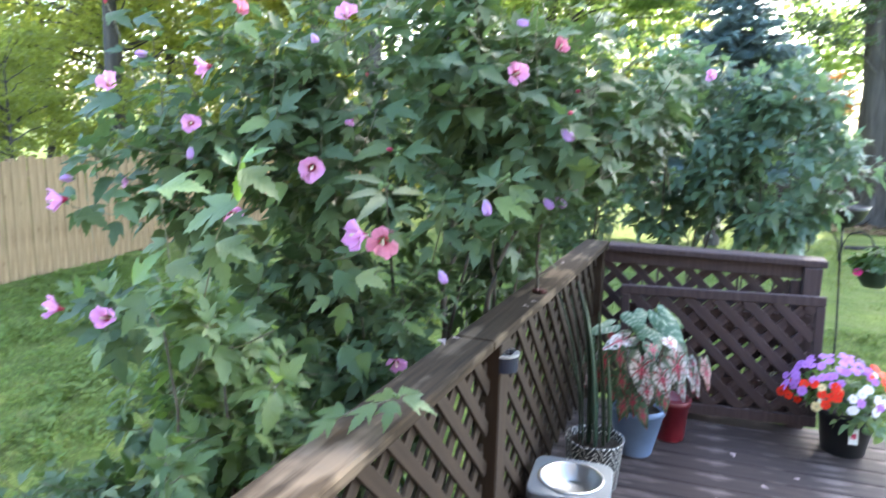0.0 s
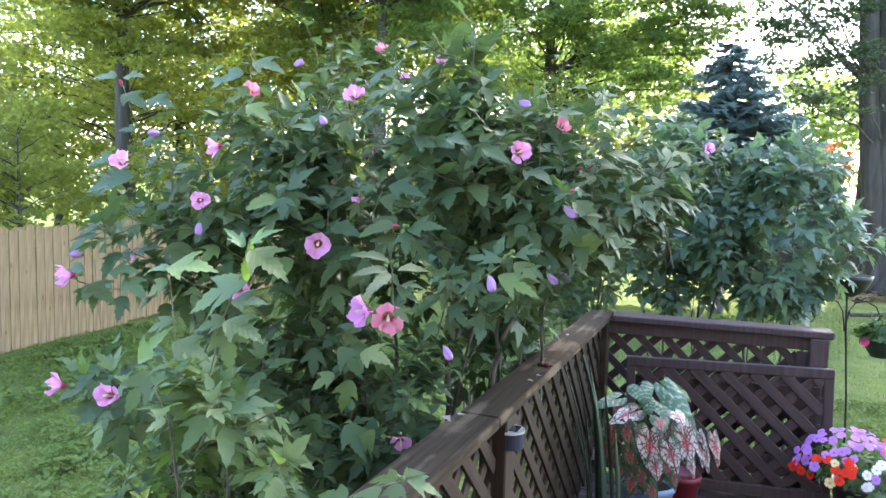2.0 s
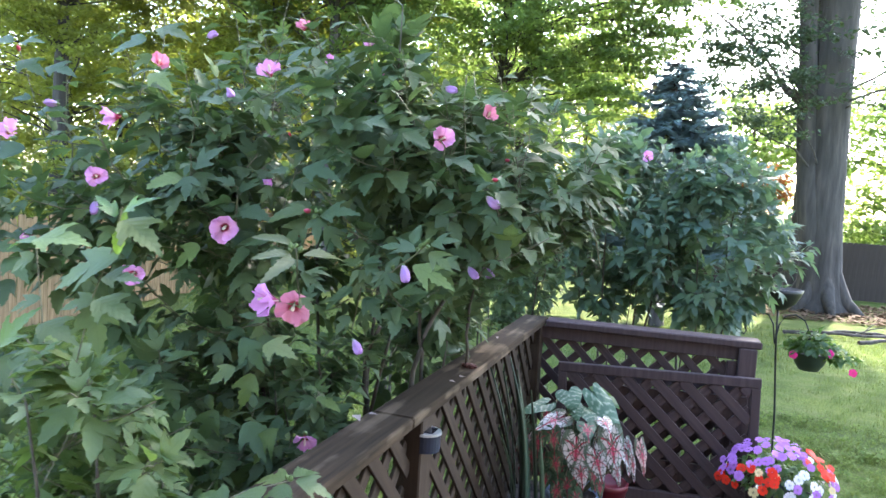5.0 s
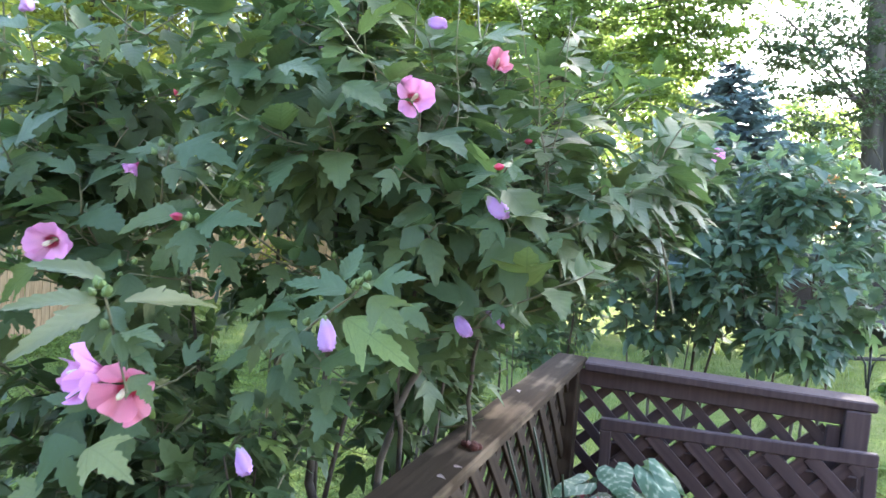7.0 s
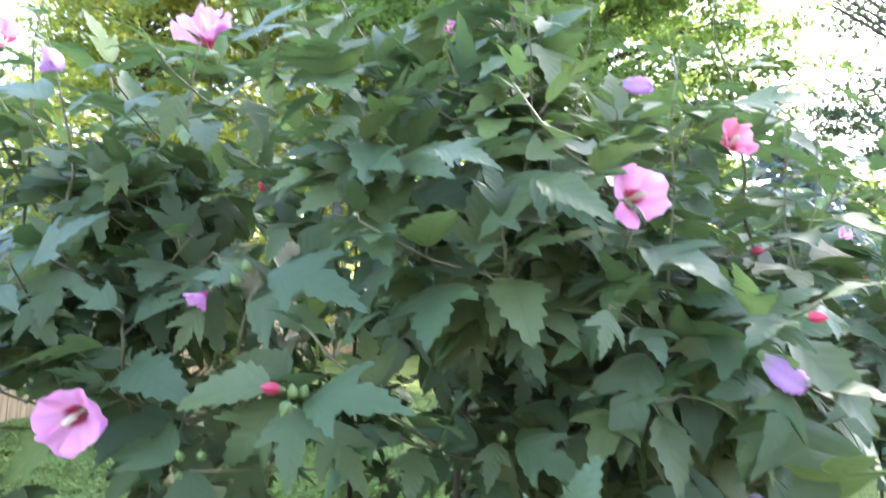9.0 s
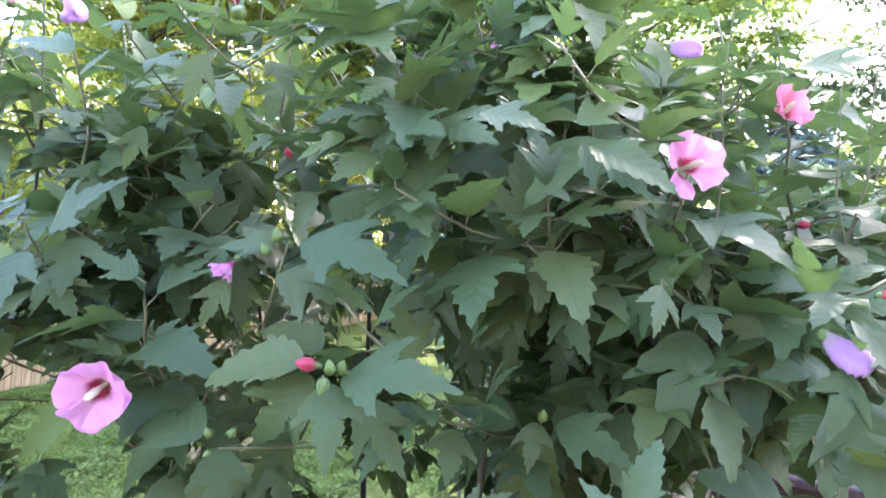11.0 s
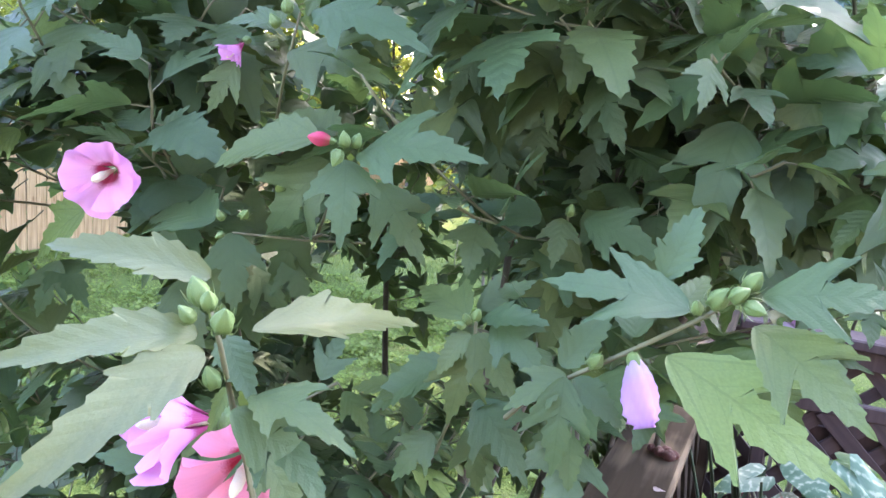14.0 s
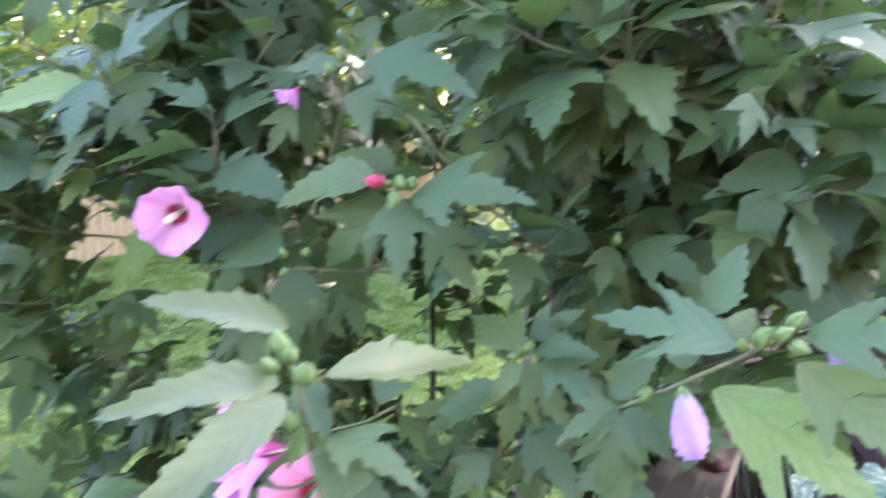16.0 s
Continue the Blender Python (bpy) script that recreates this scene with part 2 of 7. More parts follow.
MAT["tree_bark"] = bark_mat()
MAT["lawn"] = lawn_mat()
MAT["rail"] = wood("stained_rail_wood", (0.016, 0.010, 0.005), (0.060, 0.038, 0.020), 0.95, 1, worn=(0.13, 0.094, 0.062), relief=1.0)
MAT["stain"] = wood("stained_wood", (0.056, 0.036, 0.036), (0.098, 0.066, 0.065), 0.7, 2)
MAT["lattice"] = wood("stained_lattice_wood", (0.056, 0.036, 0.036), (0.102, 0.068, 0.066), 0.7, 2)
# side railing: warmer stain, darkened so that its shade is in the colour
MAT["warm_shaded"] = wood("warm_shaded_lattice_wood", (0.027, 0.016, 0.0095), (0.056, 0.034, 0.020), 0.75, 2)
MAT["deck"] = wood("deck_board", (0.034, 0.023, 0.021), (0.072, 0.050, 0.045), 0.66, 0, worn=(0.17, 0.13, 0.115))
MAT["cedar"] = wood("cedar_picket", (0.19, 0.115, 0.055), (0.42, 0.285, 0.155), 0.85, 2, scale=10, relief=0.6, knots=(0.12, 0.066, 0.03))
MAT["brown_fence"] = wood("brown_fence", (0.045, 0.034, 0.028), (0.075, 0.056, 0.046), 0.85, 2, scale=6)


# ---- mesh tools ----
def thing(name, label, category, place=(0, 0, 0), group="", kind="", turn=0.0):
    e = new(name)
    e.empty_display_size = 0.05
    e.matrix_world = pose(*place, 0, 0, turn)
    return tagged(e, label, category, group, kind)


def mesh_of(name, verts, faces, material, uvs=None, smooth=True):
    me = bpy.data.meshes.new(name)
    me.from_pydata([tuple(map(float, v)) for v in verts], [], faces)
    if uvs is not None:
        lay = me.uv_layers.new(name="UVMap")
        uvs = np.asarray(uvs, dtype=np.float32)
        idx = np.empty(len(me.loops), dtype=np.int32)
        me.loops.foreach_get("vertex_index", idx)
        lay.data.foreach_set("uv", uvs[idx].ravel())
    if smooth:
        me.polygons.foreach_set("use_smooth", [True] * len(me.polygons))
    me.materials.append(material)
    me.update()
    return me


def bulk_mesh(name, verts, tris, material, uvs=None, smooth=True):
    """A large triangle mesh from arrays."""
    verts, tris = np.asarray(verts, np.float32), np.asarray(tris, np.int32)
    me = bpy.data.meshes.new(name)
    me.vertices.add(len(verts))
    me.vertices.foreach_set("co", verts.ravel())
    me.loops.add(tris.size)
    me.loops.foreach_set("vertex_index", tris.ravel())
    me.polygons.add(len(tris))
    me.polygons.foreach_set("loop_start", np.arange(0, tris.size, 3, dtype=np.int32))
    me.polygons.foreach_set("use_smooth", np.full(len(tris), smooth))
    if uvs is not None:
        lay = me.uv_layers.new(name="UVMap")
        lay.data.foreach_set("uv", np.asarray(uvs, np.float32)[tris.ravel()].ravel())
    me.materials.append(material)
    me.update(calc_edges=True)
    me.validate()
    return me


def put(name, me, parent=None, m=None, label="", kind=""):
    ob = new(name, me)
    if parent:
        ob.parent = parent
    if m is not None:
        ob.matrix_local = m
    return tagged(ob, label, kind=kind)


def part(name, bm, material, parent, label="", smooth=False, m=None):
    me = bpy.data.meshes.new(name)
    bm.to_mesh(me)
    bm.free()
    if smooth:
        me.polygons.foreach_set("use_smooth", [True] * len(me.polygons))
    me.materials.append(material)
    return put(name, me, parent, m, label)


def box_bm(sx, sy, sz, bevel=0.004, at=(0, 0, 0)):
    """A board with broken edges; at is its centre."""
    bm = bmesh.new()
    bmesh.ops.create_cube(bm, size=1.0, matrix=Matrix.Translation(at) @ Matrix.Diagonal((sx, sy, sz, 1)))
    if bevel:
        bmesh.ops.bevel(bm, geom=bm.edges[:], offset=bevel, segments=1, affect="EDGES")
    return bm


def lathe(profile, steps=32):
    """A turned body from (radius, height) pairs."""
    v, f = [], []
    for r, z in profile:
        for k in range(steps):
            a = 2 * math.pi * k / steps
            v.append((r * math.cos(a), r * math.sin(a), z))
    for i in range(len(profile) - 1):
        for k in range(steps):
            n = (k + 1) % steps
            f.append((i * steps + k, i * steps + n, (i + 1) * steps + n, (i + 1) * steps + k))
    return v, f


class Tubes:
    """Many tapering tubes gathered into one mesh."""

    def __init__(self, sides=6):
        self.v, self.f, self.sides = [], [], sides

    def add(self, pts, radii, sides=None):
        n = sides or self.sides
        pts = [Vector(p) for p in pts]
        base = len(self.v)
        for i, p in enumerate(pts):
            d = (pts[min(i + 1, len(pts) - 1)] - pts[max(i - 1, 0)]).normalized()
            a = d.orthogonal().normalized() if abs(d.z) > 0.95 else d.cross(Vector((0, 0, 1))).normalized()
            b = d.cross(a)
            for k in range(n):
                w = 2 * math.pi * k / n
                self.v.append(p + (a * math.cos(w) + b * math.sin(w)) * radii[i])
        for i in range(len(pts) - 1):
            for k in range(n):
                q = (k + 1) % n
                s = base + i * n
                self.f.append((s + k, s + q, s + n + q, s + n + k))
        self.f.append(tuple(base + (len(pts) - 1) * n + k for k in range(n)))

    def mesh(self, name, material):
        return mesh_of(name, self.v, self.f, material)


def bend(a, b, sag, steps, rng, wobble=0.0):
    """A line of points from a to b that bows by sag and wanders a little."""
    a, b = Vector(a), Vector(b)
    out = []
    side = Vector((rng.uniform(-1, 1), rng.uniform(-1, 1), rng.uniform(-0.4, 0.4)))
    for i in range(steps + 1):
        k = i / steps
        p = a.lerp(b, k) + Vector(sag) * (4 * k * (1 - k)) + side * wobble * math.sin(math.pi * k) * 0.5
        if 0 < i < steps:
            p += Vector((rng.uniform(-1, 1), rng.uniform(-1, 1), rng.uniform(-1, 1))) * wobble * 0.18
        out.append(p)
    return out


# ---- leaves ----
def toothed_leaf(line, fold, droop, ripple, skew=0.0, n=60, pitch=0.15, tooth=0.056, cols=(1.0, 0.5)):
    """A leaf one unit long along +y, face up, with teeth that point to its tip; line: half of its plain outline from foot to tip."""
    q = np.array(line, float)
    a = np.concatenate([[0], np.cumsum(np.linalg.norm(np.diff(q, axis=0), axis=1))])
    s = np.linspace(0, a[-1], n)
    w, y = np.interp(s, a, q[:, 0]), np.interp(s, a, q[:, 1])
    if n > 40:
        w[1:-1], y[1:-1] = (w[:-2] + 2 * w[1:-1] + w[2:]) / 4, (y[:-2] + 2 * y[1:-1] + y[2:]) / 4
    ridge = np.maximum.accumulate(np.clip(y - 0.55 * w, 0, 1)) * 0.9 + 0.1 * np.linspace(0, 1, n)
    tx, ty = np.gradient(w), np.gradient(y)
    ln = np.hypot(tx, ty) + 1e-9
    ph = (s / pitch) % 1.0
    saw = np.minimum(ph / 0.68, (1 - ph) / 0.32) - 0.45
    amp = tooth * saw * np.clip((s / a[-1] - 0.14) * 8, 0, 1) * np.clip((1 - s / a[-1]) * 9, 0, 1) * np.clip(ty / ln * 4 + 0.3, 0, 1)
    w, y = np.maximum(w + amp * ty / ln, 0), y - amp * tx / ln + 0.25 * amp
    v, uv = [], []
    for r in ridge:
        v.append((skew * r * r, r, 0)), uv.append((0.5, r))
    for sd in (1, -1):
        for c in cols:
            for i in range(n):
                yy, ww = ridge[i] + (y[i] - ridge[i]) * c, w[i] * (1 + 0.05 * sd) * c
                z = fold * ww + ripple * (ww * math.sin(6.5 * yy + sd) + 0.12 * math.sin(9 * yy + 2 * sd) * c)
                v.append((sd * ww + skew * yy * yy, yy, z)), uv.append((0.5 + sd * ww, yy))
    v = np.array(v)
    v[:, 2] -= droop * np.maximum(v[:, 1], 0) ** 2 + 0.5 * droop * v[:, 0] ** 2
    tri = []
    for si, sd in enumerate((1, -1)):
        b = n + si * len(cols) * n
        for p0, q0 in ((0, b + n), (b + n, b)) if len(cols) > 1 else ((0, b),):
            for i in range(n - 1):
                k = (p0 + i, q0 + i, q0 + i + 1, p0 + i + 1)
                k = k if sd > 0 else k[::-1]
                tri += [(k[0], k[1], k[2]), (k[0], k[2], k[3])]
    return v, np.array(tri), np.array(uv)


LOBED = [(0, 0), (.07, .02), (.18, .12), (.28, .26), (.36, .40), (.42, .51), (.50, .66), (.36, .56), (.23, .48), (.13, .43), (.155, .52), (.19, .62), (.15, .74), (.08, .87), (0, 1.04)]
BROAD = [(0, 0), (.08, .01), (.20, .09), (.32, .22), (.40, .35), (.45, .44), (.52, .57), (.38, .49), (.26, .45), (.18, .45), (.205, .54), (.21, .63), (.155, .75), (.08, .87), (0, 1.04)]
EGG = [(0, 0), (.08, .02), (.18, .11), (.26, .24), (.32, .42), (.25, .46), (.215, .52), (.22, .61), (.18, .73), (.11, .85), (.05, .95), (0, 1)]
TOOTHED = [toothed_leaf(LOBED, .10, .22, .06), toothed_leaf(BROAD, .14, .28, .07, .06), toothed_leaf(EGG, .22, .28, .07, -.05),
           toothed_leaf(LOBED, .08, .36, .08, -.08), toothed_leaf(BROAD, .12, .18, .07, -.06)]
FINE_LEAVES = [toothed_leaf(o, f, d, r, k, 19, 0.21, 0.06, (1.0,)) for o, f, d, r, k in
               ((LOBED, .12, .30, .09, 0), (BROAD, .18, .36, .09, .07), (EGG, .30, .32, .09, -.06), (LOBED, .10, .42, .10, -.09), (BROAD, .26, .24, .08, -.07))]
COARSE_LEAVES = [toothed_leaf(o, f, d, .08, k, 17, 0.23, 0.06, (1.0,)) for o, f, d, k in ((LOBED, .16, .34, 0), (BROAD, .24, .38, .05), (EGG, .30, .30, -.05))]
QUAD_LEAF = (np.array([(0, 0, 0), (.38, .45, .08), (0, 1, -.12), (-.38, .45, .08)]), np.array([(0, 1, 2), (0, 2, 3)]),
             np.array([(.5, 0), (.88, .45), (.5, 1), (.12, .45)]))
BLADE = (np.array([(-.06, 0, 0), (.06, 0, 0), (.045, .55, .05), (-.045, .55, .05), (0, 1, .22)]), np.array([(0, 1, 2), (0, 2, 3), (3, 2, 4)]),
         np.array([(.4, 0), (.6, 0), (.55, .5), (.45, .5), (.5, 1)]))


def frames(d, up):
    """Rotation matrices whose y axes run along d and whose z axes lean to up; arrays of vectors."""
    y = d / np.linalg.norm(d, axis=1, keepdims=True)
    x = np.cross(y, up)
    x /= np.maximum(np.linalg.norm(x, axis=1, keepdims=True), 1e-6)
    z = np.cross(x, y)
    return np.stack([x, y, z], axis=2)


def strew(template, places, rots, sizes):
    """Copies of a template as arrays: vertices, triangles, UVs."""
    tv, tt, tu = template
    n, k = len(places), len(tv)
    v = np.einsum("nij,kj->nki", rots, tv) * sizes[:, None, None] + places[:, None, :]
    t = tt[None] + (np.arange(n) * k)[:, None, None]
    return v.reshape(-1, 3), t.reshape(-1, 3), np.tile(tu, (n, 1))


def gather(parts):
    v, t, u, at = [], [], [], 0
    for pv, pt, pu in parts:
        v.append(pv), t.append(pt + at), u.append(pu)
        at += len(pv)
    return np.concatenate(v), np.concatenate(t), np.concatenate(u)


def rot4(r, place, size):
    return Matrix.LocRotScale(Vector(place), Matrix(r.tolist()).to_quaternion(), (size, size, size))


# ---- ground, deck, fences ----
GROUND = -0.85


def build_ground():
    n, v, f = 90, [], []
    rng = np.linspace(-1, 1, n + 1)
    axis = np.sign(rng) * np.abs(rng) ** 3 * 600
    for y in axis:
        for x in axis:
            z = GROUND + 0.05 * noise.noise((x * 0.35, y * 0.35, 3.1)) * min(1, abs(x) + abs(y)) + 0.02 * noise.noise((x * 1.3, y * 1.3, 8.0))
            v.append((x, y + 4, z))
    for j in range(n):
        for i in range(n):
            a = j * (n + 1) + i
            f.append((a, a + 1, a + n + 2, a + n + 1))
    put("ground", mesh_of("ground", v, f, MAT["lawn"]), label="shaded green lawn with paler dry patches", kind="structure")


def scatter_grass(name, label, n, xr, yr, size, template, material, seed, flat=0.0):
    """Blades or small leaves over a stretch of ground, in tufts of uneven height and density."""
    r = np.random.default_rng(seed)
    x, y = r.uniform(*xr, 2 * n), r.uniform(*yr, 2 * n)
    tuft = np.sin(7.1 * x + 2 * np.sin(3.3 * y)) * np.sin(8.3 * y + 2 * np.sin(2.9 * x)) + 0.8 * np.sin(23 * x + 3 * np.sin(11 * y)) * np.sin(21 * y + 3 * np.sin(13 * x))
    pick = np.argsort(r.uniform(0, 1.6, 2 * n) - 0.5 * tuft)[:n]
    x, y, tuft = x[pick], y[pick], tuft[pick]
    p = np.stack([x, y, np.full(n, GROUND - 0.01)], 1)
    a = r.uniform(0, 2 * math.pi, n)
    lean = r.uniform(0.15, 0.9, n) + flat
    d = np.stack([np.cos(a) * lean, np.sin(a) * lean, np.ones(n)], 1)
    up = np.stack([-np.cos(a), -np.sin(a), np.full(n, 0.4 + flat)], 1)
    p[:, 2] += r.uniform(0, 0.05 if flat else 0.01, n) + (0.02 + 0.02 * np.clip(tuft, 0, 1) if flat else 0)
    v, t, u = strew(template, p, frames(d, up), size * r.uniform(0.6, 1.3, n) * (1 + 0.45 * np.clip(tuft, -1, 1)))
    put(name, bulk_mesh(name, v, t, material, u), label=label, kind="stuff")


build_ground()
scatter_grass("grass", "short mown lawn grass blades in the shade", 30000, (0.7, 9.0), (8.5, 17.0), 0.055, BLADE, MAT["grass"], 1)
scatter_grass("grass", "short lawn grass blades beside the deck", 50000, (0.5, 4.6), (4.35, 8.6), 0.038, BLADE, MAT["grass"], 5)
scatter_grass("grass", "lawn grass blades beyond the shrubs", 36000, (-8.6, 0.7), (3.5, 14.0), 0.06, BLADE, MAT["grass"], 2)
scatter_grass("clover", "small clover leaves scattered through the lawn", 16000, (0.5, 4.6), (4.35, 9.5), 0.035, QUAD_LEAF, MAT["cover"], 7, 1.2)
scatter_grass("ground_cover", "low broad-leaved ground cover growing in the lawn", 70000, (-8.6, -0.9), (0.5, 9.5), 0.040, QUAD_LEAF, MAT["cover"], 3, 1.2)


MAT["litter"] = plain("dry_leaf_litter", (0.17, 0.10, 0.055), 0.9, vary=0.4, scale=14)
scatter_grass("leaf_litter", "dry brown leaves lying about the foot of the old maple", 9000, (2.4, 8.2), (18.4, 22.4), 0.07, QUAD_LEAF, MAT["litter"], 9, 1.6)


def slat_bm(length, width=0.045, thick=0.012):
    return box_bm(width, thick, length, 0.0015)


def lattice(parent, w, h, at, pitch=0.104, layers=(0.0062, -0.0062), off=0.0, width=0.047, material="lattice", name="slat"):
    """Crossed diagonal slats that fill a panel w wide (x) and h high (z), its lower left corner at the given place."""
    for layer, dy in enumerate(layers):
        s = 1 if layer == 0 else -1
        step = pitch * math.sqrt(2)
        k = -h + off if s > 0 else off
        while k < (w if s > 0 else w + h):
            # line x = k + s * z
            z0, z1 = 0.0, h
            if s > 0:
                z0, z1 = max(0, -k), min(h, w - k)
            else:
                z0, z1 = max(0, k - w), min(h, k)
            if z1 - z0 > 0.03:
                zc = (z0 + z1) / 2
                m = pose(at[0] + k + s * zc, at[1] + dy, at[2] + zc, 0, 45 * s, 0)
                part(name, slat_bm((z1 - z0) * math.sqrt(2), width), MAT[material], parent, m=m)
            k += step


def build_deck():
    deck = thing("deck", "dark brown stained wooden deck with worn boards", "deck", (0, 0, 0), kind="structure")
    bm = box_bm(3.9, 0.139, 0.03, 0.004)
    me = bpy.data.meshes.new("board")
    bm.to_mesh(me)
    bm.free()
    me.materials.append(MAT["deck"])
    for k in range(40):
        put("board", me, deck, pose(1.38 + 0.004 * math.sin(k * 7), 4.18 - 0.145 * k, -0.015))
    part("rim_joist", box_bm(3.9, 0.04, 0.2, 0.004, (1.38, 4.24, -0.135)), MAT["stain"], deck)
    part("side_joist", box_bm(0.04, 5.8, 0.2, 0.004, (-0.55, 1.33, -0.135)), MAT["stain"], deck)
    for x, y in ((-0.5, 4.15), (-0.5, 2.0), (-0.5, -0.6), (1.4, 4.15), (3.2, 4.15)):
        part("support_post", box_bm(0.09, 0.09, 0.8, 0.004, (x, y, -0.5)), MAT["stain"], deck)


def build_side_rail():
    r = thing("deck_railing", "weathered brown wooden deck railing with diagonal lattice below a wide cap", "railing", (-0.48, 1.93, 0), turn=-4.1)
    for y0, y1, w in ((-3.3, 0.33, 0.145), (0.335, 2.42, 0.138)):
        part("cap_board", box_bm(w, y1 - y0, 0.038, 0.006, (-w / 2, (y0 + y1) / 2, 0.911)), MAT["rail"], r, "worn brown cap board with silvery bare patches")
    for y in (-2.6, -1.0, 0.49, 2.33):
        part("post", box_bm(0.094, 0.10, 0.9, 0.005, (-0.058, y, 0.44)), MAT["warm_shaded"], r)
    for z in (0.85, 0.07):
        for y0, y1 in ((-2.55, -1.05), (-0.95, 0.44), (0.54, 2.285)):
            part("lattice_rail", box_bm(0.03, y1 - y0, 0.06, 0.003, (-0.085, (y0 + y1) / 2, z)), MAT["warm_shaded"], r)
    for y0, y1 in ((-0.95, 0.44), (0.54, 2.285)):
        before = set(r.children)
        lattice(r, y1 - y0, 0.84, (y0, 0, 0.05), material="warm_shaded")
        for ob in set(r.children) - before:
            ob.matrix_basis = pose(-0.058, 0, 0, 0, 0, 90) @ ob.matrix_basis
    return r


def build_far_rail():
    r = thing("deck_railing", "dark brown deck railing with diagonal lattice across the deck end", "railing", (-0.40, 4.24, 0))
    part("cap_board", box_bm(1.12, 0.14, 0.038, 0.006, (0.655, 0.05, 0.911)), MAT["stain"], r)
    part("fascia", box_bm(1.14, 0.03, 0.07, 0.004, (0.60, 0.03, 0.856)), MAT["stain"], r)
    part("post", box_bm(0.088, 0.088, 0.9, 0.005, (1.15, 0.02, 0.44)), MAT["stain"], r)
    part("end_trim", box_bm(0.05, 0.03, 0.8, 0.004, (1.08, 0.03, 0.41)), MAT["stain"], r)
    part("lower_rail", box_bm(1.03, 0.03, 0.07, 0.004, (0.54, 0.03, 0.06)), MAT["stain"], r)
    lattice(r, 1.0, 0.77, (0.06, 0.055, 0.08), off=0.03, width=0.043)


def build_gate():
    g = thing("lattice_gate", "dark brown wooden gate with diagonal lattice, standing open against the railing", "gate", (-0.205, 4.135, 0.02))
    g.matrix_world = pose(-0.185, 4.135, 0.012, 0, -2.0, 0)
    part("top_rail", box_bm(1.02, 0.034, 0.05, 0.004, (0.51, 0, 0.69)), MAT["stain"], g)
    part("bottom_rail", box_bm(1.02, 0.034, 0.06, 0.004, (0.51, 0, 0.04)), MAT["stain"], g)
    for x in (0.024, 0.996):
        part("stile", box_bm(0.046, 0.032, 0.594, 0.004, (x, 0, 0.3675)), MAT["stain"], g)
    for z, h in ((0.54, 0.13), (0.17, 0.11)):
        part("back_board", box_bm(0.94, 0.018, h, 0.003, (0.495, 0.034, z)), MAT["stain"], g)
    lattice(g, 0.93, 0.60, (0.045, 0.0, 0.07), off=0.02, width=0.052)


def picket_mesh(w, h, material):
    """A dog-eared fence board."""
    t, e = 0.016, 0.028
    prof = [(-w / 2, 0), (w / 2, 0), (w / 2, h - e), (w / 2 - e, h), (-w / 2 + e, h), (-w / 2, h - e)]
    v = [(x, -t / 2, z) for x, z in prof] + [(x, t / 2, z) for x, z in prof]
    f = [tuple(range(5, -1, -1))[::-1], tuple(range(11, 5, -1))] + [(i, i + 6, (i + 1) % 6 + 6, (i + 1) % 6) for i in range(6)]
    me = mesh_of("picket", v, f, material, smooth=False)
    return me


def build_cedar_fence():
    rng = random.Random(4)
    f = thing("cedar_fence", "tan cedar privacy fence of dog-eared pickets", "fence", (-8.78, 0, GROUND), kind="structure")
    me = [picket_mesh(0.134, h, MAT["cedar"]) for h in (1.69, 1.71, 1.75)]
    k, y = 0, 0.2
    while y < 21:
        high = y > 9.55
        m = pose(rng.uniform(-0.004, 0.004), y, rng.uniform(-0.01, 0.012) + (0.05 if high else 0), 0, rng.uniform(-0.5, 0.5), 90 + rng.uniform(-1.5, 1.5))
        put("picket", rng.choice(me), f, m)
        y += 0.145 + rng.uniform(-0.002, 0.003)
    for z in (0.35, 0.95, 1.5):
        part("fence_rail", box_bm(0.04, 21, 0.09, 0.004, (-0.04, 10.6, z)), MAT["cedar"], f)
    for k in range(9):
        part("fence_post", box_bm(0.09, 0.09, 1.72, 0.004, (-0.075, 0.3 + 2.44 * k, 0.86)), MAT["cedar"], f)


def build_far_fence():
    f = thing("board_fence", "dark brown board fence along the far end of the yard", "fence", (0, 24.2, GROUND), kind="structure")
    me = picket_mesh(0.148, 1.75, MAT["brown_fence"])
    for k in range(200):
        put("picket", me, f, pose(-11 + 0.15 * k, 0.004 * math.sin(k * 3.3), 0))
    for z in (0.4, 1.3):
        part("fence_rail", box_bm(30, 0.04, 0.09, 0.004, (4, 0.04, z)), MAT["brown_fence"], f)


